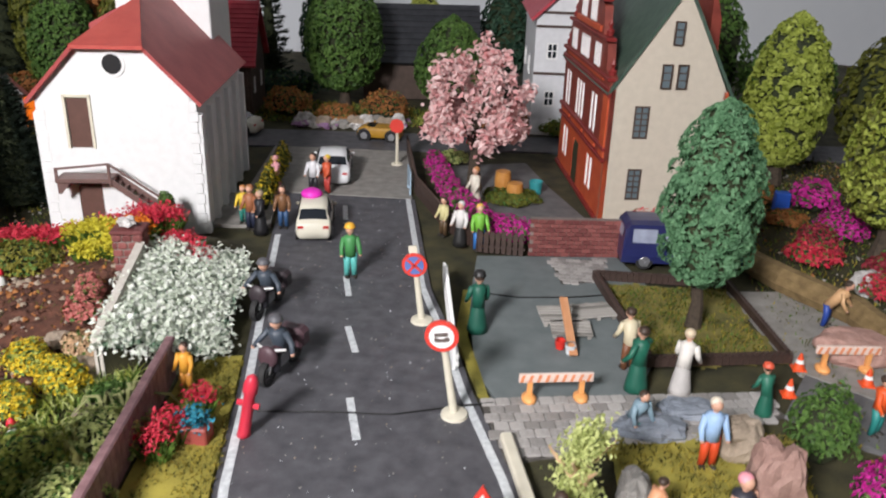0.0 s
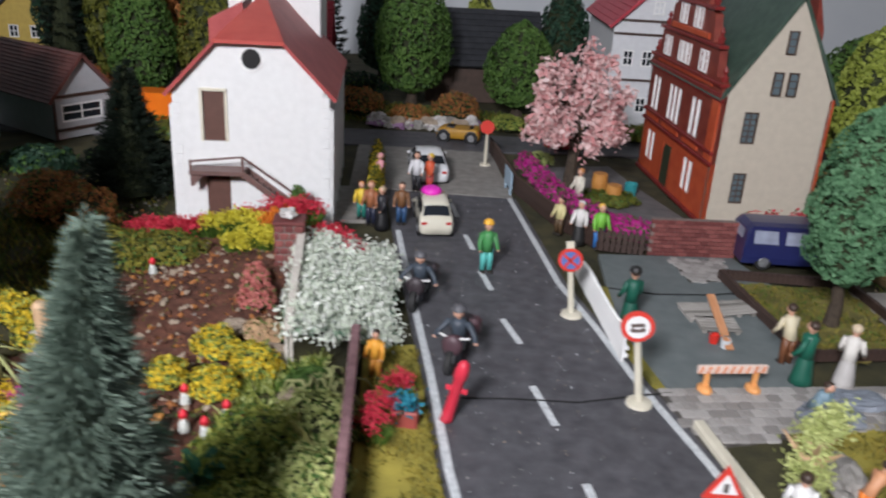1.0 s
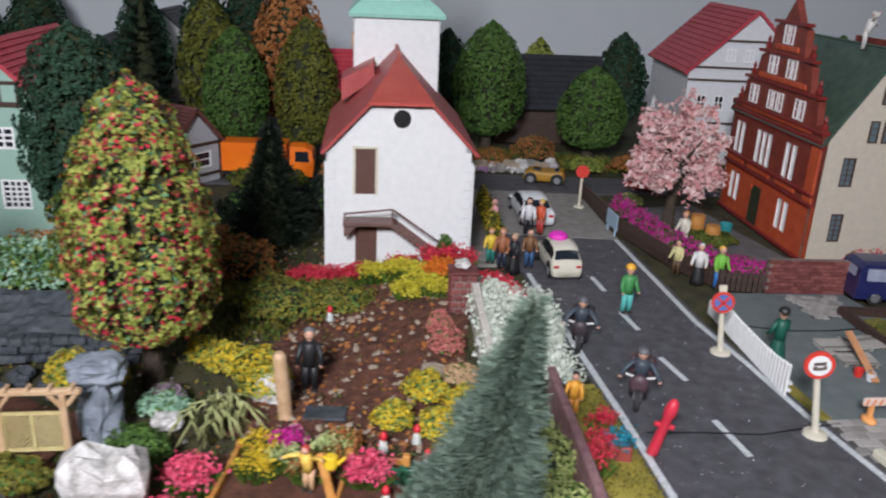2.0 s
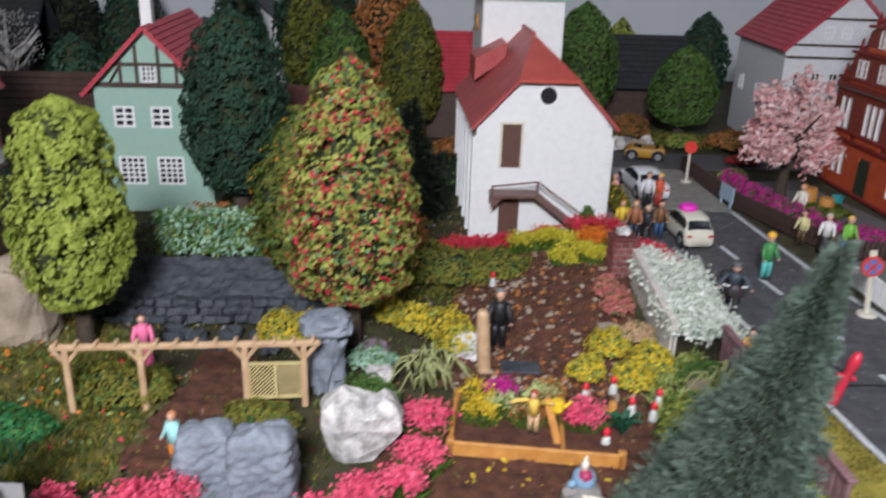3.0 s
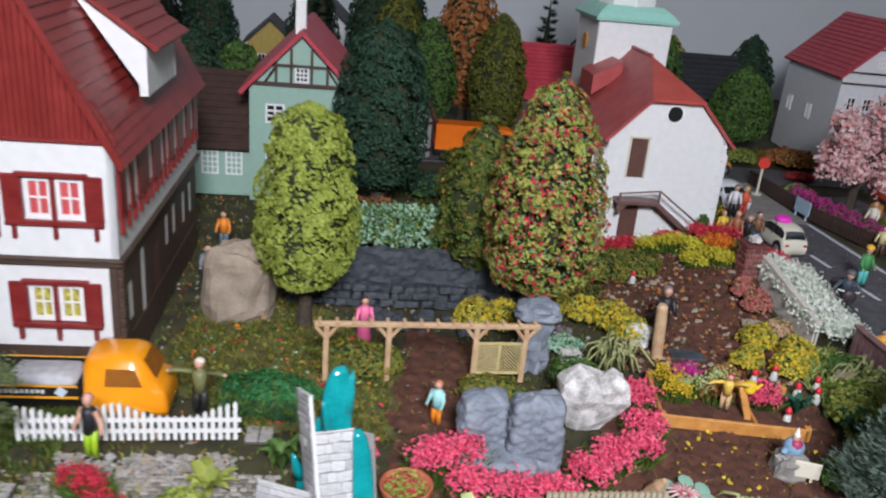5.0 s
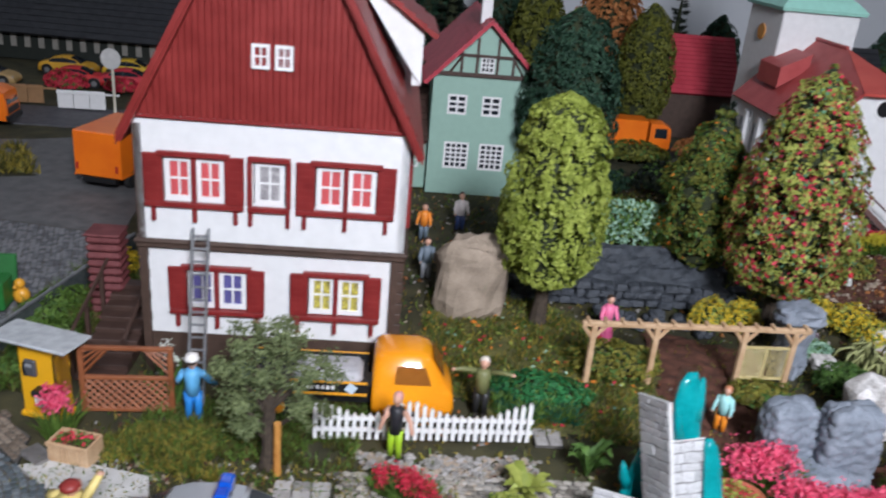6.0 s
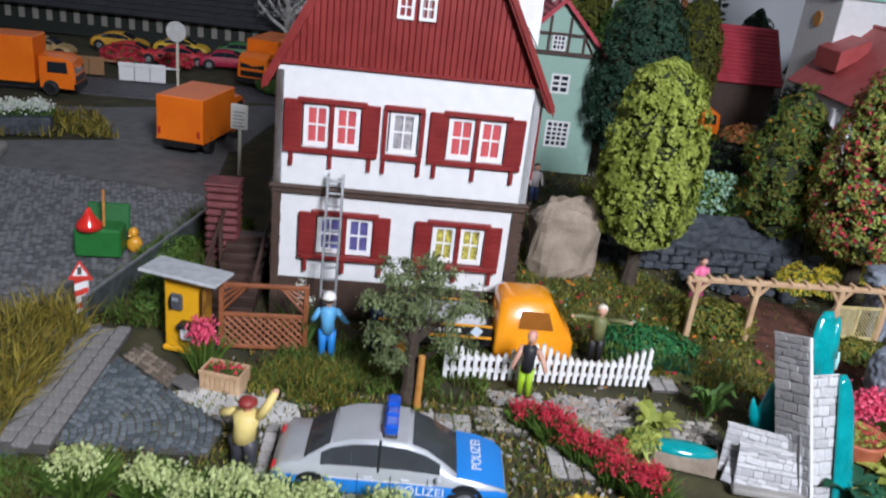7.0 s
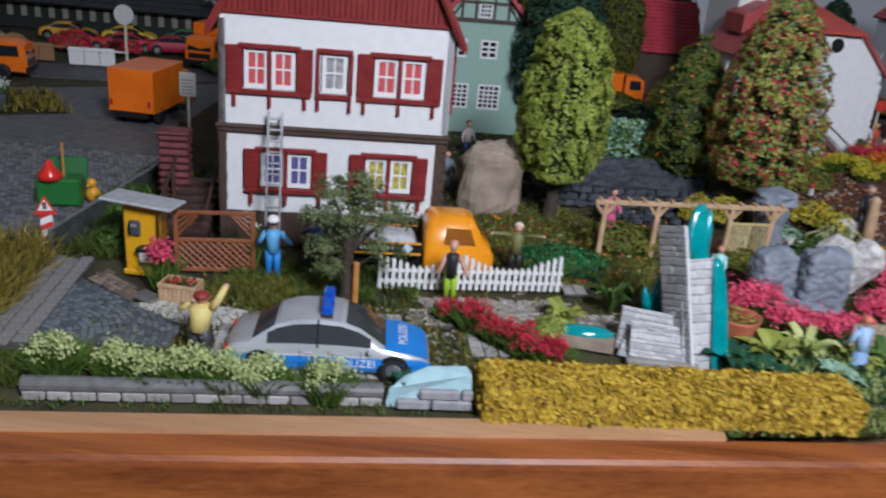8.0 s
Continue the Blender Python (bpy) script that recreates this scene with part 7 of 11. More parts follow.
# moss, crumbs and weeds over the bare ground
grass("moss and weeds on the ground round the police car", [(-50.2, 2.0), (-37.2, 4.4), (-34.0, 8.2), (-38.0, 9.2), (-47.6, 8.0), (-50.0, 4.4)], 5200, 0.22, [BLADE_MOSS, BLADE_GREEN, BLADE_GOLD], 951, 0.05)
scatter("grey and tan pebbles round the police car", [(-50.2, 2.0), (-37.2, 4.4), (-34.0, 8.2), (-38.0, 9.2), (-47.6, 8.0), (-50.0, 4.4)], 900, 0.07, [CONCRETE, ROCK_TAN, PAVING, SOIL], 952, off=-0.02)
for poly, share in (([(-48, 8), (-14, 9), (-10.8, 17), (-11.2, 24), (-13.2, 31), (-16.6, 42), (-50, 43), (-47, 26)], 1.0), ([(10.4, 21), (22, 40), (20, 56), (10.2, 56), (10.2, 28)], 0.4)):
    grass("moss on the layout ground between the beds", poly, int(11000 * share), 0.26, [BLADE_MOSS, BLADE_GREEN, BLADE_GOLD, LEAF_OLIVE], 953, 0.06, off=-0.06)
    scatter("tan and brown crumbs on the layout ground", poly, int(2200 * share), 0.08, [ROCK_TAN, SOIL, CONCRETE, LEAF_RUST], 954, off=-0.05)
grass("grass hanging over the board below the hedge", [(-30.2, 3.5), (-20.0, 5.6), (-20.0, 6.6), (-30.0, 4.7)], 2600, 0.42, [BLADE_MOSS, BLADE_GREEN, LEAF_PALE], 956, 0.06, off=-0.15)
grass("fine moss along the front lath", [(-55, -0.3), (-20, 5.9), (-20, 6.5), (-36.5, 3.6), (-49, 1.3), (-55, 0.3)], 2600, 0.2, [BLADE_MOSS, BLADE_GREEN], 955, 0.05)

# ---- rocks and stonework ----
def rock(label, x, y, sx, sy, sz, mat, seed, rough=0.22, facet=1.6, name="rock", z=None, rz=0.0, power=0.75, foot=1.0):
    g, seg, rings = Geo(), 26, 16
    for k in range(rings + 1):
        p = math.pi * k / rings
        for i in range(seg):
            a = 2 * math.pi * i / seg
            d = Vector((math.sin(p) * math.cos(a), math.sin(p) * math.sin(a), -math.cos(p)))
            d = Vector([math.copysign(abs(c) ** power, c) for c in d])
            s = 1 + rough * noise.noise((d.x * facet + seed, d.y * facet, d.z * facet)) + rough * 0.5 * noise.noise((d.x * facet * 3 + seed, d.y * facet * 3, d.z * facet * 3))
            w = foot + (1 - foot) * min(1.0, 0.42 + 0.58 * d.z + 0.45)
            g.v.append((d.x * sx * s * w, d.y * sy * s * w, sz * 0.42 + d.z * sz * 0.58 * s))
    for k in range(rings):
        for i in range(seg):
            j = (i + 1) % seg
            g.f.append((k * seg + i, k * seg + j, (k + 1) * seg + j, (k + 1) * seg + i))
            g.m.append(0)
    return solid(name, g, mat, label, "rock", x, y, (lie(x, y) if z is None else z), rz, smooth=False)


rock("large tan weathered boulder beside the house", -37.25, 20.6, 1.5, 1.1, 3.15, ROCK_TAN, 3.3, 0.2, 1.6, power=0.6)


def wedge_rock(label, x, y, sx, sy, h, mat, seed, rz=0.0):
    """Broken angular lump: flat facets on uneven rings, narrow at the foot, notched on top."""
    rng, g = random.Random(seed), Geo()
    seg, levels = 9, ((0.0, 0.52), (0.16, 0.66), (0.36, 0.84), (0.58, 1.0), (0.78, 0.96), (0.92, 0.80), (1.0, 0.58))
    turns = [2 * math.pi * (i + rng.uniform(-0.25, 0.25)) / seg for i in range(seg)]
    for k, (z, w) in enumerate(levels):
        for a in turns:
            c, sn = math.cos(a), math.sin(a)
            r = w * rng.uniform(0.84, 1.08)
            notch = 0.30 * max(0.0, 1 - abs(c - 0.15) / 0.35) if z > 0.85 else 0.0
            g.v.append((sx * r * math.copysign(abs(c) ** 0.7, c) + 0.12 * h * z, sy * r * math.copysign(abs(sn) ** 0.7, sn), h * (z - notch + (rng.uniform(-0.04, 0.05) if k else 0))))
    for k in range(len(levels) - 1):
        for i in range(seg):
            j = (i + 1) % seg
            a, b, c, d = k * seg + i, k * seg + j, (k + 1) * seg + j, (k + 1) * seg + i
            g.f += [(a, b, c), (a, c, d)] if rng.random() < 0.5 else [(a, b, d), (b, c, d)]
    top = (len(levels) - 1) * seg
    g.v.append((0.15 * h, 0, h * 0.86))
    for i in range(seg):
        g.f.append((top + i, top + (i + 1) % seg, len(g.v) - 1))
    g.m = [0] * len(g.f)
    return solid("rock", g, mat, label, "rock", x, y, lie(x, y) - 0.03, rz)


wedge_rock("whitish broken angular rock beside the planter", -22.9, 15.1, 1.4, 0.8, 2.25, ROCK_WHITE, 8, 10)
rock("tall blue-grey rock column at the pergola", -24.7, 18.9, 0.62, 0.55, 2.4, ROCK_BLUE, 5.2, 0.38, 2.4)
rock("blue-grey cap stone on the rock column", -24.7, 18.9, 0.9, 0.7, 0.75, ROCK_BLUE, 6.2, 0.2, 1.8, z=2.15)
def carved_rock(label, x, y, sx, sy, h, seed, rz=0.0, cells=(2.1, 2.1, 3.4), slope=0.0):
    """A block of cast rock whose faces are carved into uneven stones."""
    g, seg = Geo(), 88
    rings = [(h * k / 34, 1.0 - 0.10 * smooth((k - 20) / 13)) for k in range(33)] + [(h * 0.985, 0.86), (h * 1.01, 0.74), (h * 1.04, 0.58), (h * 1.06, 0.4), (h * 1.07, 0.2)]
    for z, inset in rings:
        for i in range(seg):
            a = 2 * math.pi * i / seg
            c, s_ = math.cos(a), math.sin(a)
            q = (abs(c) ** 5 + abs(s_) ** 5) ** (-1 / 5)
            px, py = sx * c * q * inset, sy * s_ * q * inset
            d, _ = noise.voronoi((px * cells[0] + seed, py * cells[1] + 0.25 * noise.noise((px, z, seed)), z * cells[2] + 0.5 * noise.noise((px * 1.5, py, seed))))
            groove = min(1.0, (d[1] - d[0]) / 0.22)
            bulge = 0.085 * groove + 0.12 * noise.noise((px * 1.1 + seed, py * 1.1, z * 0.9)) + 0.03 * noise.noise((px * 6 + seed, py * 6, z * 6))
            flat = 1.0 if z < h * 0.96 else 0.35
            top = h * (1 - slope * (px / sx * 0.5 + 0.5))
            g.v.append((px + c * q * bulge * flat * 1.1, py + s_ * q * bulge * flat * 1.1, z * top / h + (1 - flat) * bulge * 1.6 - 0.1))
    rows = len(rings)
    for k in range(rows - 1):
        for i in range(seg):
            j = (i + 1) % seg
            g.f.append((k * seg + i, k * seg + j, (k + 1) * seg + j, (k + 1) * seg + i))
    g.f.append(tuple((rows - 1) * seg + i for i in range(seg)))
    g.m = [0] * len(g.f)
    return solid("rock", g, ROCK_BLUE, label, "rock", x, y, lie(x, y), rz, smooth=True)


carved_rock("blue-grey carved garden rock among pink flowers", -26.5, 12.55, 0.80, 0.5, 2.2, 1.4, 14, slope=-0.04)
carved_rock("taller blue-grey carved garden rock among pink flowers", -24.85, 12.35, 0.84, 0.58, 2.55, 7.6, 8)
carved_rock("blue-grey carved rock foot spreading on the soil", -26.0, 11.75, 1.35, 0.7, 0.8, 4.4, 10, slope=0.12)
rock("brown-pink rock beside the path", 7.0, 18.6, 0.72, 0.65, 2.9, stuff_mat("brown_pink_rock", (0.20, 0.11, 0.09), (0.38, 0.24, 0.20), 0.8, 150.0, 1500.0, 0.6), 9.4, 0.22, 1.6)
rock("long grey boulder beside the pale tree", 3.9, 19.3, 0.45, 0.9, 0.9, CONCRETE, 10.9, 0.25)
rock("tan rock beside the path", 7.0, 22.1, 0.65, 0.55, 1.25, ROCK_TAN, 10.3, 0.25)
rock("grey-blue flat rock on the paving", 4.7, 22.8, 1.0, 0.6, 0.5, ROCK_BLUE, 11.0, 0.3)
rock("grey-blue flat rock on the paving", 6.0, 24.0, 0.9, 0.5, 0.4, ROCK_BLUE, 12.0, 0.3)
rock("pink gravel heap beside the barrier", 12.4, 28.6, 1.3, 1.0, 0.9, stuff_mat("pink_gravel", (0.30, 0.16, 0.13), (0.50, 0.31, 0.26), 0.85, 400.0, 2500.0, 0.6), 13.0, 0.15)
rock("blue-green mossy rock on the bank", 16.6, 31.6, 1.5, 1.2, 2.2, ROCK_BLUE, 14.0, 0.25)
rock("whitish stone on the bank", 15.0, 34.6, 0.8, 0.6, 0.8, ROCK_WHITE, 15.0, 0.3)
rock("tan stone on the soil bed", -13.0, 22.9, 0.55, 0.4, 0.5, ROCK_TAN, 16.0, 0.3)
rock("tan stone on the soil bed", -14.6, 24.1, 0.45, 0.35, 0.4, ROCK_TAN, 17.0, 0.3)
rock("pinkish stone beside the fence", -11.5, 20.6, 0.55, 0.4, 0.5, ROCK_TAN, 18.0, 0.3)
rock("grey stone in the yellow bushes", -20.0, 21.9, 0.6, 0.35, 1.0, ROCK_WHITE, 19.0, 0.3)
rock("pale stones below the cushion plants", -23.0, 19.8, 0.5, 0.4, 0.45, ROCK_WHITE, 20.0, 0.3)
for k in range(9):
    rock("small tan stone lying on the soil slope", -19.5 + 5.0 * RNG.random(), 23.5 + 5.5 * RNG.random(), RNG.uniform(0.1, 0.24), RNG.uniform(0.08, 0.18), RNG.uniform(0.1, 0.2), ROCK_TAN, 30 + k, 0.35, name="stone")
for k in range(10):
    rock("pale rubble stone beyond the street", -15.8 + 0.75 * k, 57.2 + RNG.uniform(-0.8, 0.6), RNG.uniform(0.3, 0.7), RNG.uniform(0.3, 0.5), RNG.uniform(0.4, 1.0), (ROCK_WHITE, CONCRETE, ROCK_TAN)[k % 3], 60 + k, 0.3, name="stone")

# dark retaining wall behind the lawn: rough stones in rows, a slanted smooth cap
dark_wall = thing("retaining_wall", "dark slate retaining wall with rough stone face and flat top", "wall", -35.4, 21.9, 0, GRID)
part("wall_core", Geo().slab([(0, 0), (9.9, 0), (9.9, 1.35), (0, 1.35)], 1.5, 2.4), ROCK_DARK, dark_wall)
cap = Geo()
for i in range(61):
    for j in range(13):
        u, w = i / 60, j / 12
        x = (0.5 - 0.6 * w) + (8.9 + 1.2 * w) * u + 0.12 * noise.noise((u * 30, w * 5, 7)) * (w in (0, 1))
        bumpy = 0.16 * noise.noise((x * 1.1, w * 4, 2)) + 0.10 * noise.noise((x * 3.2, w * 9, 5))
        cap.v.append((x, 0.55 + 1.95 * w + 0.2 * noise.noise((x * 1.4, 3, 1)) * (1 - w), 0.85 + 1.15 * w + bumpy))
for i in range(60):
    for j in range(12):
        k = i * 13 + j
        cap.f.append((k, k + 13, k + 14, k + 1))
        cap.m.append(0)
for i in range(60):
    base = len(cap.v)
    for k in (i * 13, i * 13 + 13):
        cap.v.append((cap.v[k][0], cap.v[k][1] + 0.05, cap.v[k][2] - 0.3))
    cap.f.append((i * 13, base, base + 1, i * 13 + 13))
    cap.m.append(0)
part("wall_cap", cap, ROCK_DARK, dark_wall, "rough slanted dark slab face")


def lump_mesh(name, mat, seed, jag=0.2):
    g = Geo().box(0, 0, -0.5, 1, 1, 1, bevel=0.16)
    g.v = [tuple(Vector(p) * (1 + jag * noise.noise((p[0] * 2 + seed, p[1] * 2, p[2] * 2)))) for p in g.v]
    return g.mesh(name, mat)


DARK_STONES = [lump_mesh("stone", ROCK_DARK, 3 * k + 1, 0.45) for k in range(4)]
for row in range(3):
    x = -0.1 + 0.2 * (row % 2)
    while x < 9.7:
        w = RNG.uniform(0.35, 0.75)
        m = place(x + w / 2, 0.35 + 0.1 * row + RNG.uniform(-0.08, 0.08), 0.16 + row * 0.32, RNG.uniform(-8, 8), RNG.uniform(-14, 8), RNG.uniform(-6, 6)) @ Matrix.Diagonal((w * 0.97, 0.6, 0.34, 1))
        shared("stone", RNG.choice(DARK_STONES), dark_wall, m)
        x += w
for k in range(24):
    rock("dark slate rubble before the retaining wall", -31.6 + 4.6 * RNG.random(), 20.8 + 1.4 * RNG.random() + 0.15 * k / 24, RNG.uniform(0.2, 0.4), RNG.uniform(0.15, 0.35), RNG.uniform(0.2, 0.45), ROCK_DARK, 90 + k, 0.3, name="stone")

# bed wall and brick pillar on the mound
bed_wall = solid("bed_wall", Geo().put([(-13.5, 27.9, 0.0), (-12.45, 22.6, -0.1), (-12.2, 22.65, -0.1), (-13.2, 27.95, 0.0), (-13.5, 27.9, 2.65), (-12.45, 22.6, 1.7), (-12.2, 22.65, 1.7), (-13.2, 27.95, 2.65)], [(3, 2, 1, 0), (4, 5, 6, 7), (0, 1, 5, 4), (1, 2, 6, 5), (2, 3, 7, 6), (3, 0, 4, 7)]), stuff_mat("beige_stone_wall", (0.44, 0.41, 0.36), (0.62, 0.58, 0.52), 0.8, 200.0, 1800.0, 0.5), "beige stone edging wall of the white flower bed", "wall", kind="structure")


def brick_block(parent, x0, y0, z0, w, d, h, rows, cols_w, cols_d, gap=0.05):
    """Courses of bricks round a mortar core."""
    part("mortar", Geo().box(x0 + w / 2, y0 + d / 2, z0, w - 0.1, d - 0.1, h - 0.02), MORTAR, parent)
    bh = h / rows
    for r in range(rows):
        for face in range(4):
            length, cols = (w, cols_w) if face % 2 == 0 else (d, cols_d)
            bw = length / cols
            for c in range(cols + (r % 2)):
                a = (c - 0.5 * (r % 2)) * bw
                lo, hi = max(0.0, a), min(length, a + bw)
                if hi - lo < 0.12:
                    continue
                mid, wide = (lo + hi) / 2, hi - lo - gap
                px, py = ((x0 + mid, y0 + 0.08), (x0 + w - 0.08, y0 + mid), (x0 + mid, y0 + d - 0.08), (x0 + 0.08, y0 + mid))[face]
                shared("brick", BRICK, parent, place(px, py, z0 + bh * (r + 0.5), 90 * (face % 2)) @ Matrix.Diagonal((wide, 0.18, bh - gap, 1)))


BRICK = lump_mesh("brick", BRICK_RED, 5, 0.08)
BRICK_PLAIN = Geo().box(0, 0, -0.5, 1, 1, 1, bevel=0.05).mesh("brick", BRICK_RED)
pillar = thing("brick_pillar", "dull red brick pillar with a pale top beside the flower bed", "pillar", -14.3, 27.6, 0.35, 12)
brick_block(pillar, 0, 0, 0, 1.1, 1.0, 2.6, 9, 3, 3)
part("cap", Geo().box(0.55, 0.5, 2.6, 1.2, 1.1, 0.14, bevel=0.04), BRICK_RED, pillar)
rock("white pebble cluster on the brick pillar", -13.9, 28.1, 0.3, 0.25, 0.3, ROCK_WHITE, 121, 0.4, z=3.2, name="stone")
gate_pillar = thing("brick_pillar", "maroon rounded brick gate pillar beside the house", "pillar", -50.9, 15.2, 0, 10)
for k in range(11):
    part("brick_course", Geo().box(0.65, 0.6, 0.02 + k * 0.31, 1.25, 1.1, 0.29, bevel=0.12), stuff_mat("maroon_brick", (0.10, 0.022, 0.024), (0.19, 0.055, 0.055), 0.6) if k == 0 else bpy.data.materials["maroon_brick"], gate_pillar)
part("cap", Geo().box(0.65, 0.6, 3.43, 1.3, 1.15, 0.1, bevel=0.05), bpy.data.materials["maroon_brick"], gate_pillar)

# brick wall beside the yard
yard_wall = thing("brick_wall", "dark red brick yard wall behind the parking space", "wall", 0.75, 35.65, 0, 8)
part("mortar", Geo().box(2.0, 0.2, 0, 3.9, 0.3, 1.75), MORTAR, yard_wall)
for r in range(9):
    for c in range(11):
        x = c * 0.37 + (0.18 if r % 2 else 0)
        if x < 3.9:
            shared("brick", BRICK_PLAIN, yard_wall, place(x + 0.17, 0.06, 0.1 + r * 0.195) @ Matrix.Diagonal((0.345, 0.14, 0.175, 1)))

# ---- paving ----
STONE_GREY = Geo().box(0, 0, -0.5, 1, 1, 1, bevel=0.10).mesh("paving_stone", PAVING)
STONE_DARK = Geo().box(0, 0, -0.5, 1, 1, 1, bevel=0.16).mesh("cobble", stuff_mat("dark_blue_cobble", (0.065, 0.082, 0.092), (0.155, 0.18, 0.195), 0.6, 300.0, 2500.0, 0.3, vary="object"))
STONE_SLAB = Geo().box(0, 0, -0.5, 1, 1, 1, bevel=0.10).mesh("paving_stone", stuff_mat("grey_slab_stone", (0.15, 0.145, 0.14), (0.29, 0.28, 0.27), 0.75, 400.0, 2600.0, 0.4))
slab_path = thing("slab_path", "grey paved slab path leading to the street", "path", -50.15, 3.65, 0, 9, kind="structure")
part("bed", Geo().prism([(-2.75, -0.1), (0.1, -0.1), (0.1, 6.3), (-2.75, 6.3)], 0.02, 0.16), JOINT, slab_path)
for i in range(6):
    for j in range(14):
        shared("paving_stone", STONE_SLAB, slab_path, place(-2.5 + i * 0.47 + RNG.uniform(-0.01, 0.01), 0.12 + j * 0.45 + (0.2 if i % 2 else 0), 0.165 + RNG.uniform(-0.012, 0.012), RNG.uniform(-2, 2)) @ Matrix.Diagonal((0.42, 0.415, 0.1, 1)))
fan = thing("cobbled_path", "dark blue-grey cobbles laid in fans beside the path", "path", -48.2, 6.1, 0, 0, kind="structure")
FAN = [(-50.3, 4.0), (-46.3, 4.6), (-46.4, 5.9), (-48.4, 6.9), (-50.8, 8.4)]
part("bed", Geo().prism([(x + 48.2, y - 6.1) for x, y in FAN], -0.05, 0.10), JOINT, fan)
for ring in range(34):
    r = 0.30 + ring * 0.20
    n = max(5, int(r * 6.283 / 0.235))
    for k in range(n):
        a = 6.283 * (k + 0.5 * (ring % 2)) / n
        x, y = -50.3 + r * math.cos(a), 4.2 + r * math.sin(a)
        if inside(x, y, FAN):
            shared("cobble", STONE_DARK, fan, place(x + 48.2 + RNG.uniform(-0.015, 0.015), y - 6.1 + RNG.uniform(-0.015, 0.015), 0.10 + RNG.uniform(-0.012, 0.012), math.degrees(a) + RNG.uniform(-9, 9)) @ Matrix.Diagonal((0.175 * RNG.uniform(0.88, 1.08), 0.205 * RNG.uniform(0.88, 1.08), 0.09, 1)))
STONE_BROWN = Geo().box(0, 0, -0.5, 1, 1, 1, bevel=0.16).mesh("cobble", stuff_mat("brown_cobble", (0.13, 0.10, 0.075), (0.28, 0.225, 0.17), 0.65, 300.0, 2500.0, 0.3, vary="object"))
BROWN_EDGE = [(-50.65, 8.45), (-50.2, 9.3), (-49.75, 8.75), (-48.85, 8.3), (-48.45, 7.05)]
brown_patch = thing("cobbled_path", "brown uneven cobbles before the yellow telephone stand", "path", -49.5, 8.2, 0, -32, kind="structure")
part("bed", Geo().prism([tuple((Matrix.Rotation(math.radians(32), 2) @ Vector((x + 49.5, y - 8.2)))) for x, y in BROWN_EDGE], -0.05, 0.09), JOINT, brown_patch)
for i in range(16):
    for j in range(10):
        u, w = -1.7 + i * 0.23 + (0.11 if j % 2 else 0), -0.9 + j * 0.19
        p = Matrix.Rotation(math.radians(-32), 2) @ Vector((u, w))
        if inside(p.x - 49.5, p.y + 8.2, BROWN_EDGE):
            shared("cobble", STONE_BROWN, brown_patch, place(u, w, 0.09 + RNG.uniform(-0.01, 0.012), RNG.uniform(-12, 12)) @ Matrix.Diagonal((0.20 * RNG.uniform(0.85, 1.08), 0.165 * RNG.uniform(0.85, 1.08), 0.08, 1)))
solid("paving_slab", Geo().box(0, 0, 0, 0.95, 0.6, 0.14, bevel=0.04), stuff_mat("dark_slab", (0.09, 0.085, 0.082), (0.19, 0.18, 0.172), 0.7, 300.0, 2200.0, 0.4), "dark grey flat slab beside the planter", "paving slab", -48.15, 7.55, 0, -28)
patch("pavement", [(-53.2, 1.0), (-51.3, 1.3), (-50.8, 3.5), (-52.8, 3.2)], 0.05, stuff_mat("dark_wet_cobble", (0.05, 0.06, 0.07), (0.12, 0.135, 0.15), 0.55, 500.0, 2500.0, 0.8), "dark cobbled corner of the pavement", "pavement")
patch("pavement", [(-48.4, 7.0), (-46.5, 6.0), (-44.4, 6.6), (-44.8, 7.4), (-47.5, 7.6)], 0.08, stuff_mat("pale_concrete", (0.44, 0.43, 0.41), (0.60, 0.59, 0.57), 0.75, 200.0, 2200.0, 0.25), "pale smooth concrete strip before the planter", "pavement")
STONE_WARM = Geo().box(0, 0, -0.5, 1, 1, 1, bevel=0.22).mesh("paving_stone", stuff_mat("warm_grey_cobble", (0.16, 0.145, 0.12), (0.40, 0.37, 0.32), 0.7, 300.0, 2600.0, 0.3, vary="object"))
path_stones = thing("stone_path", "warm grey irregular paving stones before the picket fence", "path", -37, 9.2, 0, GRID, kind="structure")
part("bed", Geo().prism([(-3.0, 0.2), (4.4, 0.2), (4.7, -0.9), (-2.4, -1.1)], -0.05, 0.03), JOINT, path_stones)
for i in range(27):
    for j in range(6):
        shared("paving_stone", STONE_WARM, path_stones, place(-2.7 + i * 0.27 + RNG.uniform(-0.04, 0.04) + 0.13 * (j % 2), -0.92 + j * 0.2, 0.04, RNG.uniform(-16, 16)) @ Matrix.Diagonal((RNG.uniform(0.2, 0.26), RNG.uniform(0.15, 0.19), 0.1, 1)))
for lab, x, y, w, d, nx, ny in (("grey slab paving before the red flower bed", -37.4, 6.1, 2.2, 1.5, 5, 3), ("grey block paving under the police car", -44.8, 3.3, 6.4, 3.1, 17, 7), ("pale slab beside the picket fence", -34.15, 11.6, 0.9, 0.9, 2, 2), ("pale slabs by the willow", -41.2, 6.9, 1.6, 1.2, 3, 3)):
    p = thing("paved_patch", lab, "path", x, y, 0, GRID, kind="structure")
    part("bed", Geo().box(w / 2, d / 2, -0.05, w, d, 0.08), JOINT, p)
    for i in range(nx):
        for j in range(ny):
            shared("paving_stone", STONE_GREY, p, place((i + 0.5) * w / nx, (j + 0.5) * d / ny, 0.045) @ Matrix.Diagonal((w / nx - 0.05, d / ny - 0.05, 0.08, 1)))
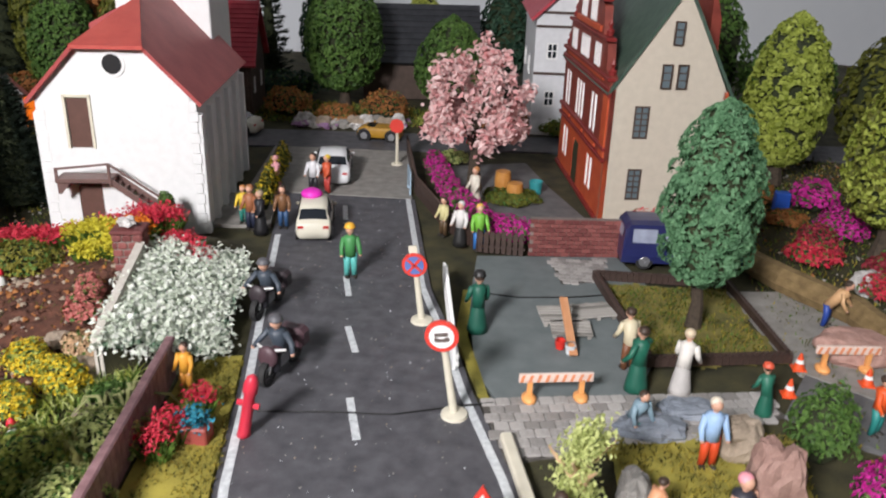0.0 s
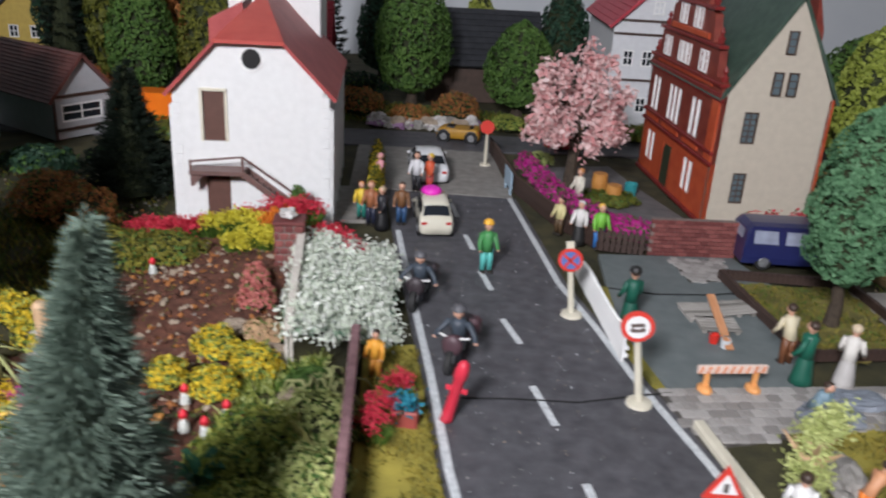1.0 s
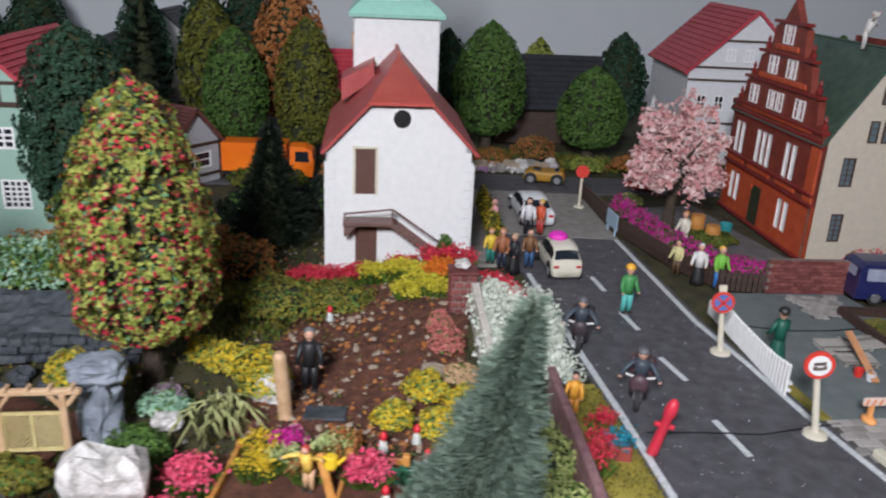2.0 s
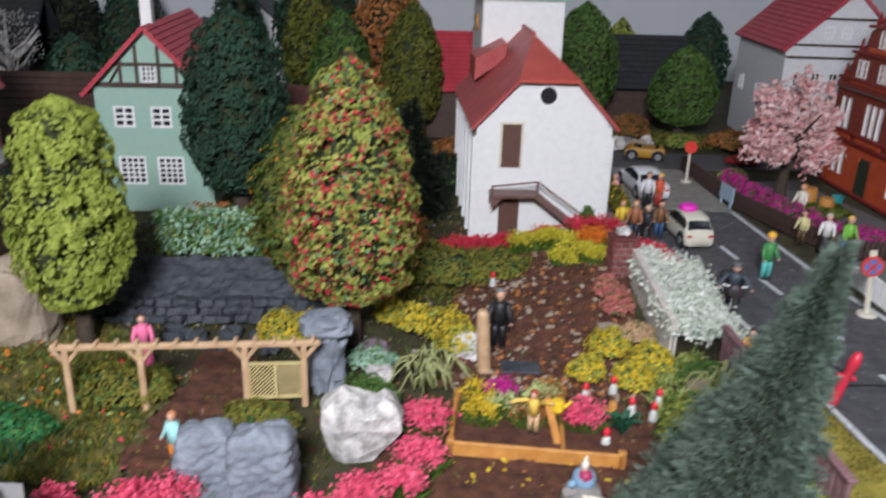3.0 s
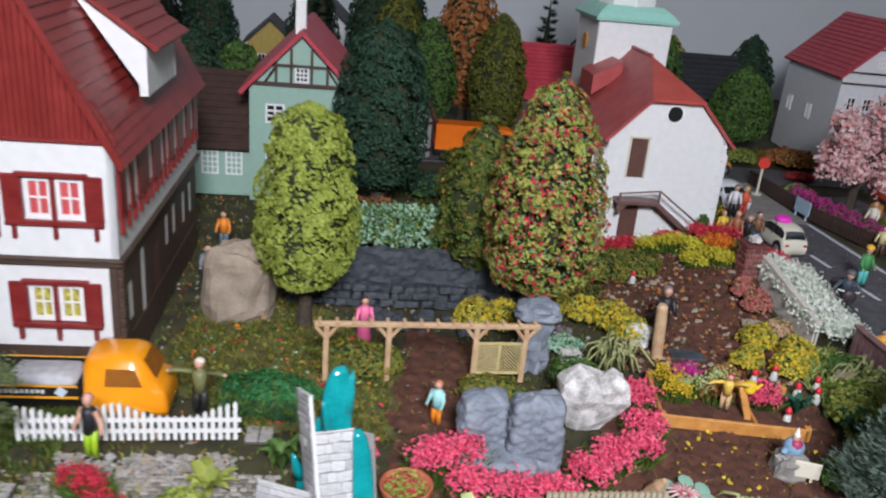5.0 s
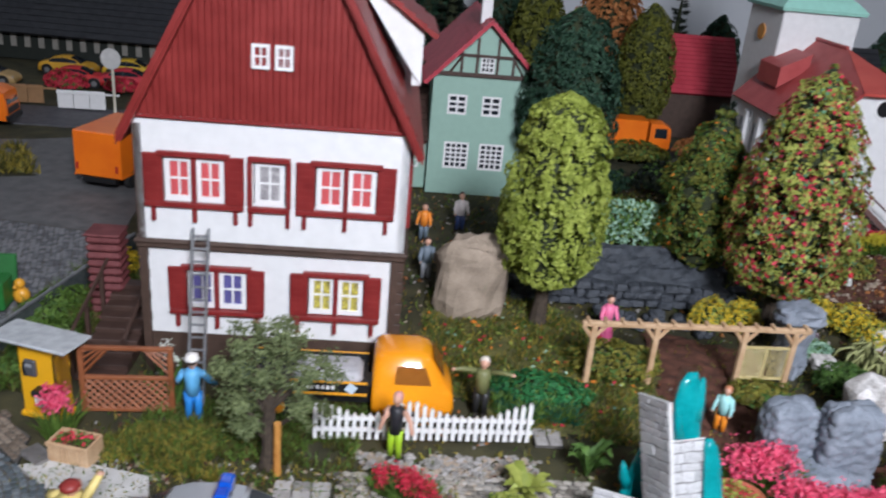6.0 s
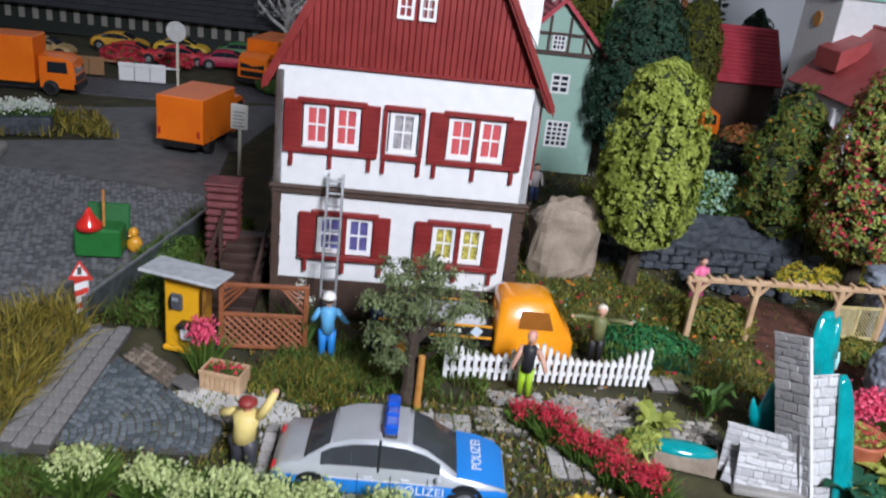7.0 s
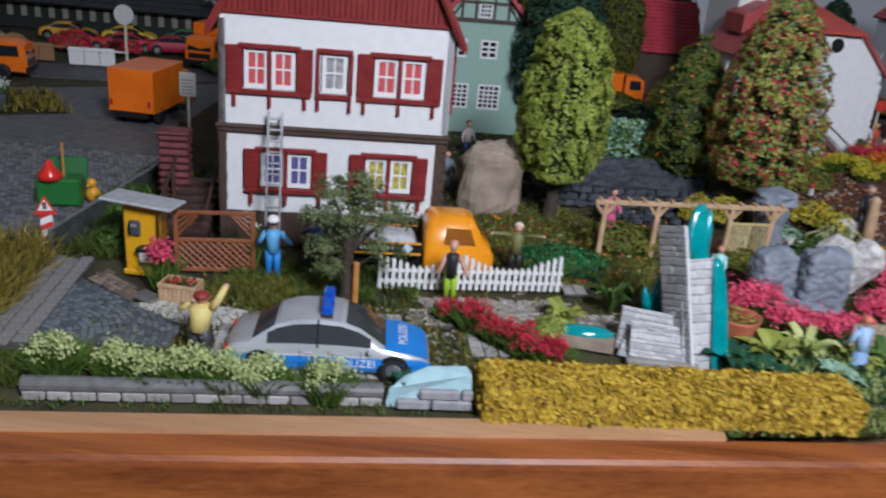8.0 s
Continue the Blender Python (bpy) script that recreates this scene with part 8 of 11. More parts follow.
apron = thing("paved_apron", "grey paving blocks between the road and the yard", "path", 0, 0, 0, 0, kind="structure")
APRON = [(-0.45, 23.7), (4.6, 24.8), (8.4, 25.6), (9.0, 24.4), (6.2, 22.6), (3.4, 21.8), (0.55, 20.6)]
part("bed", Geo().prism(APRON, -0.1, 0.02), JOINT, apron)
for i in range(24):
    for j in range(12):
        u, w = i * 0.46 - 0.6 + 0.23 * (j % 2), j * 0.43
        x, y = 0.7 + u * 0.978 - w * 0.208, 20.2 + u * 0.208 + w * 0.978
        if inside(x, y, APRON):
            shared("paving_stone", STONE_GREY, apron, place(x, y, 0.03 + RNG.uniform(-0.01, 0.01), 12) @ Matrix.Diagonal((0.435, 0.405, 0.09, 1)))
patch2 = thing("paved_patch", "grey paving blocks at the yard's rear", "path", 0, 0, 0, 0, kind="structure")
REAR = [(1.7, 35.3), (4.2, 35.8), (3.8, 33.3), (2.2, 32.8)]
part("bed", Geo().prism(REAR, 0, 0.05), JOINT, patch2)
for i in range(9):
    for j in range(10):
        x, y = 1.6 + i * 0.33 + 0.16 * (j % 2), 32.7 + j * 0.33
        if inside(x, y, REAR):
            shared("paving_stone", STONE_GREY, patch2, place(x, y, 0.06, 10) @ Matrix.Diagonal((0.31, 0.31, 0.07, 1)))
patch("pavement", [(-15.4, 36.5), (-11.6, 37.0), (-12.9, 42.3), (-15.0, 42.0)], 0.02, CONCRETE, "grey-beige pavement beside the church", "pavement")
patch("pavement", [(8.9, 33.4), (12.6, 34.0), (14.6, 24.0), (10.2, 27.2)], 0.03, CONCRETE, "grey gravel path beyond the fenced lawn", "pavement")
patch("pavement", [(10.3, 27.0), (14.8, 23.8), (13.0, 21.8), (9.0, 24.4)], 0.04, STREET_GREY, "grey plank-like path beside the rocks", "pavement")
patch("pavement", [(-5.4, 48.5), (0.2, 50.5), (1.6, 46.0), (3.6, 40.8), (1.2, 39.0), (-2.6, 40.5)], 0.02, STREET_GREY, "grey gravel court before the orange facade", "pavement")

# kerb rail along the front edge, over pale blocks
kerb = thing("kerb_rail", "long dark grey kerb rail on stone blocks at the front edge", "kerb", -48.9, 1.45, 0, 10)
part("rail", Geo().tube([(0, 0, 0.36), (9.3, 0, 0.36)], 0.22, 12), stuff_mat("dark_grey_rail", (0.10, 0.10, 0.10), (0.19, 0.19, 0.185), 0.5), kerb)
for k in range(15):
    shared("paving_stone", STONE_GREY, kerb, place(0.3 + k * 0.62, -0.03, 0.1) @ Matrix.Diagonal((0.58, 0.34, 0.26, 1)))
foam = thing("stone_block_wall", "pale blue foam block with grey brick faces beside the hedge", "wall", -39.6, 2.75, 0, 9)
foam_geo = Geo()
FOAM = [(0.0, 0.12, 0.22), (0.5, 0.08, 0.42), (1.1, 0.1, 0.66), (2.3, 0.1, 0.74), (2.36, 0.6, 0.78), (2.25, 1.05, 0.8), (1.2, 1.1, 0.74), (0.55, 0.95, 0.5), (0.1, 0.6, 0.28)]
foam_geo.put([(x, y, 0) for x, y, z in FOAM] + [(x, y, z) for x, y, z in FOAM], [tuple(range(8, -1, -1)), tuple(range(9, 18))] + [(i, (i + 1) % 9, 9 + (i + 1) % 9, 9 + i) for i in range(9)])
part("foam", foam_geo, paint("pale_blue_foam", (0.42, 0.62, 0.66), 0.6, 0.14, 0.4), foam, "pale blue foam core")
for x, z, w in ((0.25, 0.02, 0.95), (1.2, 0.02, 1.15), (0.85, 0.34, 1.15), (2.0, 0.34, 0.36)):
    part("brick", Geo().box(x + w / 2, 0.02, z, w - 0.06, 0.2, 0.3, bevel=0.05), stuff_mat("grey_block", (0.22, 0.22, 0.235), (0.36, 0.36, 0.37), 0.75) if "grey_block" not in bpy.data.materials else bpy.data.materials["grey_block"], foam)

# ---- fences and garden woodwork ----
def picket_fence(label, x, y, rz, length, heights, gap=0.235, thick=0.1, mat=None, wide=0.13, name="picket_fence"):
    f = thing(name, label, "fence", x, y, lie(x, y), rz)
    mat = mat or WHITE_PLASTIC
    n = int(length / gap)
    for k in range(n + 1):
        u = k / n * (len(heights) - 1)
        i = min(len(heights) - 2, int(u))
        h = heights[i] + (heights[i + 1] - heights[i]) * (u - i)
        g = Geo().slab([(-wide / 2, 0.08), (wide / 2, 0.08), (wide / 2, h - 0.09), (0, h), (-wide / 2, h - 0.09)], -thick, 0)
        ob = part("picket", g, mat, f)
        ob.location = (k * gap * CM, 0, 0)
    for z in (0.28, 0.72 * min(heights)):
        part("rail", Geo().box(length / 2, 0.05, z, length, 0.09, 0.12), mat, f)
    return f


picket_fence("white curved picket fence before the orange lorry", -40.88, 10.3, 12.5, 6.75, (1.35, 1.25, 1.0, 1.0, 1.35, 1.5, 1.2, 1.0, 0.95, 1.0, 1.3, 1.5))
picket_fence("white plastic picket fence along the road", -2.6, 32.4, -80.3, 7.4, (0.8, 1.15, 1.25, 1.2, 1.2, 1.2, 1.25, 1.4), 0.25)
picket_fence("low beige picket fence before the pink flowers", -24.4, 9.9, 11, 3.7, (0.92, 0.92), 0.19, 0.1, stuff_mat("beige_wood", (0.34, 0.28, 0.18), (0.50, 0.43, 0.30), 0.7), 0.15)
brown_f = stuff_mat("dark_brown_fence", (0.035, 0.020, 0.016), (0.075, 0.046, 0.036), 0.6)
for (x0, y0), (x1, y1) in (((-7.3, 51.3), (-5.5, 43.2)), ((-5.5, 43.2), (-3.2, 38.0)), ((-3.2, 38.0), (-1.4, 35.6)), ((-1.4, 35.6), (0.6, 35.5))):
    picket_fence("dark brown picket fence beside the road", x0, y0, math.degrees(math.atan2(y1 - y0, x1 - x0)), math.hypot(x1 - x0, y1 - y0), (1.1, 1.15), 0.26, 0.09, brown_f, 0.2)
for (x0, y0), (x1, y1) in (((3.6, 33.5), (5.1, 26.6)), ((5.1, 26.6), (9.9, 27.7)), ((9.9, 27.7), (8.95, 33.7)), ((3.6, 33.5), (8.95, 33.7))):
    picket_fence("low dark brown board fence round the lawn", x0, y0, math.degrees(math.atan2(y1 - y0, x1 - x0)), math.hypot(x1 - x0, y1 - y0), (0.5, 0.5), 0.24, 0.1, brown_f, 0.22)
mauve = stuff_mat("mauve_brown_board", (0.17, 0.085, 0.092), (0.33, 0.19, 0.20), 0.6)
road_fence = thing("board_fence", "mauve-brown solid board fence beside the grass verge", "fence", -10.3, 23.4, 0, -81)
for k in range(26):
    part("board", Geo().box(0.17 + k * 0.36, 0, 0.0, 0.35, 0.14, 1.35 + 0.06 * math.sin(k), bevel=0.03), mauve, road_fence)
part("top_rail", Geo().box(4.7, 0.0, 1.3, 9.5, 0.3, 0.16, bevel=0.05), mauve, road_fence)


def pergola():
    p = thing("pergola", "pale wooden pergola with four posts and a trellis panel", "pergola", -32.9, 15.9, 0, 12.2)
    L = 8.5
    posts = (0.45, 2.75, 6.05, 7.95)
    for x in posts:
        part("post", Geo().box(x, 0, 0, 0.21, 0.21, 2.3, bevel=0.03), WOOD_PALE, p)
        g = Geo()
        for s in (-1, 1):
            g.tube([(x + s * 0.08, 0, 1.88), (x + s * 0.40, 0, 2.28)], 0.075, 6)
        part("brace", g, WOOD_PALE, p)
    part("beam", Geo().box(L / 2, 0, 2.28, L, 0.22, 0.2, bevel=0.04), WOOD_PALE, p)
    for k in range(14):
        part("rafter", Geo().box(0.2 + k * 0.62, 0, 2.46, 0.13, 0.36, 0.13, bevel=0.03), WOOD_PALE, p)
    g, laths = Geo(), Geo()
    x0, x1, z0, z1 = 6.14, 7.86, 0.35, 1.68
    for x in (x0, x1, (x0 + x1) / 2):
        g.box(x, 0, z0, 0.08, 0.1, z1 - z0)
    for z in (z0, z1 - 0.07):
        g.box((x0 + x1) / 2, 0, z, x1 - x0, 0.1, 0.08)
    half = (x1 - x0) / 2
    for s in (0, 1):
        for k in range(16):
            c = z0 - half + k * (z1 - z0 + half) / 16
            pts = []
            for u in (0, half):
                z = c + (u if s == 0 else half - u)
                pts.append((x0 + s * half + u, z))
            (ax, az), (bx, bz) = pts
            if az > bz:
                (ax, az), (bx, bz) = (bx, bz), (ax, az)
            if bz <= z0 or az >= z1:
                continue
            ta, tb = max(0, (z0 - az) / (bz - az)), min(1, (z1 - az) / (bz - az))
            laths.tube([(ax + (bx - ax) * ta, 0, az + (bz - az) * ta), (ax + (bx - ax) * tb, 0, az + (bz - az) * tb)], 0.026, 4)
    lath_yellow = stuff_mat("pale_yellow_lath", (0.46, 0.37, 0.15), (0.64, 0.54, 0.27), 0.6)
    trellis = part("trellis", g, lath_yellow, p, "pale yellow diagonal trellis panel")
    pieces("lath", laths, lath_yellow, trellis)


pergola()
solid("wooden_post", Geo().lathe([(0.24, 0), (0.25, 1.2), (0.23, 2.35), (0.14, 2.48)], 12, 0, turn(0, 0, 0, 0, 0, -4)), WOOD_PALE, "thick pale wooden post in the soil bed", "post", -19.3, 20.9, lie(-19.3, 20.9), smooth=False)
solid("slate_plaque", Geo().box(0, 0, 0, 1.45, 0.85, 0.12, bevel=0.03), ROCK_DARK, "small dark slate plate on the soil", "plaque", -18.0, 21.2, lie(-18, 21.2) + 0.05, 6)


def planter_bed():
    p = thing("planter_frame", "orange wooden planter frame with two flower compartments", "planter", -20.1, 15.6, 0, 1)
    for x, y, sx, sy, h in ((2.65, 0, 5.4, 0.14, 0.5), (2.65, 2.9, 5.4, 0.12, 0.38), (0.07, 1.45, 0.14, 2.8, 0.5), (3.55, 1.45, 0.12, 2.8, 0.4)):
        part("board", Geo().box(x, y, 0.0, sx, sy, h, bevel=0.03), WOOD_ORANGE, p)
    for x, y in ((0.08, 0.05), (0.08, 2.88), (3.55, 2.86), (5.3, 0.05), (5.3, 2.86)):
        part("corner_post", Geo().box(x, y, 0, 0.24, 0.24, 0.58, bevel=0.03), WOOD_ORANGE, p)
    plank = part("leaning_plank", Geo().box(0, 0, 0, 0.26, 0.1, 1.6, bevel=0.03), WOOD_ORANGE, p)
    plank.matrix_local = place(3.45, 0.75, 0.1, 0, -14, -18)
    part("earth", Geo().box(2.65, 1.45, 0, 5.2, 2.8, 0.2), SOIL, p)


planter_bed()
for k, (x, y, m) in enumerate(((-19.2, 17.3, PETAL_YELLOW), (-18.3, 17.8, LEAF_CREAM), (-17.6, 17.4, LEAF_RUST), (-19.4, 18.5, PETAL_YELLOW), (-18.5, 18.7, PETAL_MAGENTA), (-17.3, 18.6, LEAF_CREAM))):
    flower_clump("low mixed yellow and cream flowers in the planter", x, y, 0.6, 0.5, 0.75, m, BLADE_GREEN, 500 + k, 320, 0.12, 120, z=0.15)


def watering_can():
    t = thing("watering_can", "yellow watering can held over the flowers", "watering can", -16.8, 16.7, 1.2, 0)
    part("can", Geo().lathe([(0.18, 0), (0.22, 0.1), (0.2, 0.36), (0.14, 0.4)], 12), tint((0.82, 0.55, 0.03)), t)
    part("spout", Geo().tube([(0.16, 0, 0.1), (0.42, 0, 0.38)], [0.06, 0.05], 7), tint((0.82, 0.55, 0.03)), t)
    part("handle", Geo().tube([(-0.16, 0, 0.34), (-0.32, 0, 0.3), (-0.3, 0, 0.12), (-0.18, 0, 0.06)], 0.035, 6), tint((0.82, 0.55, 0.03)), t)


watering_can()


def sitting_gnome():
    g = Geo().ball((0, 0, 0.55), 0.45, 0.4, 0.5, 12, 8, 0)
    g.ball((0.05, -0.1, 0.75), 0.3, 0.28, 0.3, 10, 7, 1)
    g.ball((0, -0.05, 1.05), 0.16, 0.16, 0.17, 10, 7, 2)
    g.lathe([(0.17, 0), (0.14, 0.15), (0.06, 0.36), (0.01, 0.5)], 10, 3, None, (0, -0.02, 1.12))
    g.tube([(-0.3, -0.1, 0.45), (-0.35, -0.5, 0.4)], 0.13, 8, 0)
    g.v = [(0.78 * a, 0.78 * b, 0.72 * c) for a, b, c in g.v]
    solid("seated_figurine", g, [tint((0.22, 0.36, 0.50)), tint((0.36, 0.03, 0.10)), tint(SKIN), tint((0.76, 0.72, 0.62))], "seated figurine in blue and wine-red with a pale hat", "figurine", -16.1, 13.65, 0.62, -20, smooth=True)


rock("pale grey stone seat on the soil", -16.1, 13.5, 0.55, 0.45, 0.85, CONCRETE, 131, 0.25, power=0.5)
sitting_gnome()
solid("blank_sign", Geo().box(0, 0, 0.15, 0.85, 0.08, 0.6, bevel=0.02).box(-0.2, 0.02, 0, 0.08, 0.06, 0.2).box(0.2, 0.02, 0, 0.08, 0.06, 0.2), CREAM, "small blank cream board leaning at the seat", "sign", -15.75, 13.05, 0.12, -8)
solid("split_log", Geo().lathe([(0.22, 0), (0.2, 0.6), (0.08, 0.95)], 8, 0, turn(0, 0, 0.1, 0, 25, 20)), WOOD_PALE, "short pale split log among the plants", "log", -21.1, 11.4, 0.05)


def clay_pot():
    p = thing("clay_pot", "round terracotta pot filled with green and pink plants", "plant pot", -28.6, 9.3)
    p.matrix_world = p.matrix_world @ Matrix.Diagonal((0.88, 0.88, 1.05, 1))
    part("pot", Geo().lathe([(0.62, 0), (0.78, 0.5), (0.88, 0.85), (0.9, 0.95), (0.8, 0.95), (0.76, 0.7), (0.02, 0.68)], 28), stuff_mat("terracotta", (0.34, 0.085, 0.040), (0.48, 0.15, 0.075), 0.6), p, "", True)
    rng, g = random.Random(520), Geo()
    for _ in range(420):
        a, u = rng.uniform(0, 6.283), rng.random() ** 0.5
        leaf(g, (0.72 * u * math.cos(a), 0.72 * u * math.sin(a), 0.78 + 0.2 * rng.random()), (0, 0, 1), 0.17, rng, rng.choice((0, 0, 0, 1)), 0.6)
    part("planting", g, [LEAF_APPLE, PETAL_RED], p)


clay_pot()


def resin(sections, thick, seg=14):
    """A smooth body through sections (x, y, z, half width)."""
    g = Geo()
    for x, y, z, r in sections:
        for i in range(seg):
            a = 2 * math.pi * i / seg
            g.v.append((x + r * math.cos(a), y + min(thick, r) * math.sin(a), z))
    for k in range(len(sections) - 1):
        for i in range(seg):
            j = (i + 1) % seg
            g.f.append((k * seg + i, k * seg + j, (k + 1) * seg + j, (k + 1) * seg + i))
    g.f += [tuple(range(seg - 1, -1, -1)), tuple((len(sections) - 1) * seg + i for i in range(seg))]
    g.m = [0] * len(g.f)
    return g


def stone_ruin():
    """Card walls with stone courses and a teal resin fall."""
    t = thing("stone_fountain", "grey stone-block card walls with glossy teal resin water", "fountain", -32.0, 8.35, 0, 0)
    card = stuff_mat("stone_block_card", (0.34, 0.34, 0.345), (0.56, 0.56, 0.565), 0.6, 300.0, 1800.0, 0.25, vary="object", mixing=0.7)
    gap = stuff_mat("stone_block_joint", (0.20, 0.198, 0.196), (0.30, 0.296, 0.29), 0.7)
    edge = paint("white_card_edge", (0.66, 0.66, 0.65), 0.6, 0.06)
    teal = stuff_mat("teal_resin", (0.004, 0.20, 0.215), (0.012, 0.33, 0.345), 0.12, 120.0, 900.0, 0.25, coat=0.6)
    block = Geo().box(0, 0, -0.5, 1, 1, 1, bevel=0.09).mesh("stone", card)

    def panel(name, m, w, h, seed, course=0.2, wide=0.3):
        rng = random.Random(seed)
        wall = part(name, Geo().slab([(0, 0), (w, 0), (w, h), (0, h)], 0.02, 0.11), gap, t, "grey stone-block card")
        wall.matrix_local = m
        part("edge_strip", Geo().box(w + 0.015, 0.055, 0, 0.03, 0.1, h).box(w / 2, 0.055, h, w + 0.06, 0.1, 0.025), edge, wall, "white card edge")
        z = 0.0
        while z < h - 0.06:
            rh = min(course * rng.uniform(0.6, 1.45), h - z)
            x = 0.0
            while x < w - 0.05:
                bw = min(wide * rng.uniform(0.5, 1.8), w - x)
                shared("stone", block, wall, place(x + bw / 2, 0.02 + rng.uniform(-0.01, 0.01), z + rh / 2, 0, 0, rng.uniform(-7, 7)) @ Matrix.Diagonal((bw - 0.02, 0.05, (rh - 0.024) * rng.uniform(0.88, 1.0), 1)))
                x += bw
            z += rh

    lean_side = place(1.3, -1.46, -0.2, 23, -20)
    panel("tower_wall", place(0.92, -0.6, -0.35, -60, 0, -20), 1.2, 4.5, 1, 0.24, 0.34)
    panel("side_wall", lean_side, 1.2, 3.6, 2, 0.26, 0.36)
    card_back = part("back_card", Geo().slab([(0, 0), (0.85, 0), (0.8, 3.2), (0, 3.5)], 0.0, 0.07), paint("grey_card", (0.42, 0.42, 0.42), 0.6, 0.1), t, "grey card behind the water")
    card_back.matrix_local = lean_side @ place(1.42, 0.16, 0, 50)
    panel("low_wall", place(-0.75, -0.55, 0.0, -12, -16), 1.65, 1.4, 3, 0.2, 0.32)
    panel("front_wall", place(-0.45, -1.25, 0.02, -4, -24), 1.9, 1.2, 4, 0.15, 0.3)
    panel("foot_wall", place(-0.75, -1.0, 0.02, -25, -50), 0.6, 0.7, 5, 0.2, 0.3)
    fall = part("water", resin([(1.30, -0.1, 0.1, 0.34), (1.34, -0.1, 0.6, 0.33), (1.36, -0.1, 1.4, 0.31), (1.37, -0.1, 2.3, 0.29), (1.36, -0.1, 2.9, 0.26), (1.32, -0.08, 3.4, 0.20), (1.28, -0.05, 3.62, 0.1)], 0.1), teal, t, "glossy teal resin waterfall", True)
    crest = resin([(0.66, 0.16, 3.0, 0.28), (0.60, 0.16, 3.5, 0.40), (0.60, 0.16, 4.0, 0.43), (0.64, 0.16, 4.5, 0.40), (0.70, 0.16, 4.95, 0.30), (0.76, 0.16, 5.2, 0.14)], 0.12)
    crest.add(resin([(0.40, 0.12, 3.4, 0.16), (0.32, 0.1, 3.9, 0.13), (0.26, 0.08, 4.2, 0.08), (0.24, 0.08, 4.35, 0.03)], 0.09))
    crest.add(resin([(0.86, 0.14, 3.9, 0.2), (0.96, 0.14, 4.4, 0.16), (1.04, 0.13, 4.85, 0.1), (1.08, 0.13, 5.05, 0.03)], 0.09))
    crest.v = [(a + 0.16, b, c + 0.14) for a, b, c in crest.v]
    crest = part("water", crest, teal, t, "glossy teal resin crest", True)
    for ob in (fall, crest):
        ob.matrix_local = lean_side
    side_fall = resin([(0.62, 0.75, 0.1, 0.5), (0.62, 0.78, 0.8, 0.42), (0.66, 0.82, 1.5, 0.32), (0.72, 0.85, 2.2, 0.22), (0.76, 0.88, 2.75, 0.1), (0.78, 0.88, 2.95, 0.03)], 0.12)
    side_fall.add(resin([(0.3, 0.7, 0.9, 0.12), (0.24, 0.7, 1.2, 0.16), (0.16, 0.7, 1.5, 0.11), (0.1, 0.7, 1.75, 0.03)], 0.1))
    part("water", side_fall, teal, t, "glossy teal resin waterfall", True)
    part("basin", Geo().prism([(-2.9, -0.75), (-0.9, -1.0), (-0.75, -0.2), (-2.6, 0.05)], 0.0, 0.4), ROCK_TAN, t, "tan stone basin edge")
    part("basin_water", Geo().ball((-1.8, -0.45, 0.42), 1.0, 0.36, 0.22, 16, 8), teal, t, "glossy teal resin water", True)
    foil = part("foil", Geo().slab([(0.45, 4.7), (1.25, 4.55), (1.28, 5.4), (0.7, 5.5)], 0.34, 0.36), clear_mat("clear_film", (0.9, 0.95, 0.95), 0.08), t, "crumpled clear film")
    foil.matrix_local = lean_side
    foil.visible_shadow = False
    part("foot_stone", Geo().box(0.6, -1.45, 0, 2.3, 0.3, 0.2, bevel=0.05), CONCRETE, t)


stone_ruin()

# ---- house surroundings ----
def phone_booth():
    b = thing("yellow_booth", "yellow public telephone stand with a clear plastic roof", "telephone booth", -49.0, 9.55, 0, -4)
    yel = paint("signal_yellow", (0.78, 0.40, 0.01), 0.35, 0.06)
    part("back_panel", Geo().box(0, 0, 0, 1.3, 0.6, 2.6, bevel=0.06), yel, b)
    part("foot", Geo().box(0, 0, 0, 1.42, 0.75, 0.2, bevel=0.05), yel, b)
    unit = part("phone", Geo().box(-0.2, -0.36, 1.5, 0.4, 0.14, 0.56, bevel=0.05), tint((0.07, 0.075, 0.085)), b, "dark grey telephone unit")
    part("phone_screen", Geo().box(-0.2, -0.44, 1.85, 0.2, 0.03, 0.1), tint((0.30, 0.32, 0.34)), unit)
    part("receiver", Geo().tube([(-0.34, -0.45, 1.56), (-0.36, -0.47, 1.8), (-0.34, -0.45, 2.0)], 0.035, 6), BLACK, unit)
    part("shelf", Geo().box(0.26, -0.46, 0.98, 0.66, 0.4, 0.2, bevel=0.03), BLACK, b, "black writing shelf")
    part("notice", Geo().box(0.3, -0.68, 0.72, 0.4, 0.03, 0.32), WHITE_PLASTIC, b, "white notice sheet")
    part("side_panel", Geo().box(0.68, -0.15, 0.9, 0.05, 0.7, 1.5), clear_mat("acrylic_side", (0.85, 0.88, 0.9), 0.1), b)
    roof = part("roof", Geo().box(0.02, -0.1, -0.05, 2.5, 1.35, 0.1, bevel=0.03), stuff_mat("frosted_grey_plastic", (0.34, 0.36, 0.37), (0.52, 0.54, 0.55), 0.18, coat=0.4), b, "frosted grey roof slab")
    roof.matrix_local = place(0, 0, 2.72, 0, -4, 3)


phone_booth()


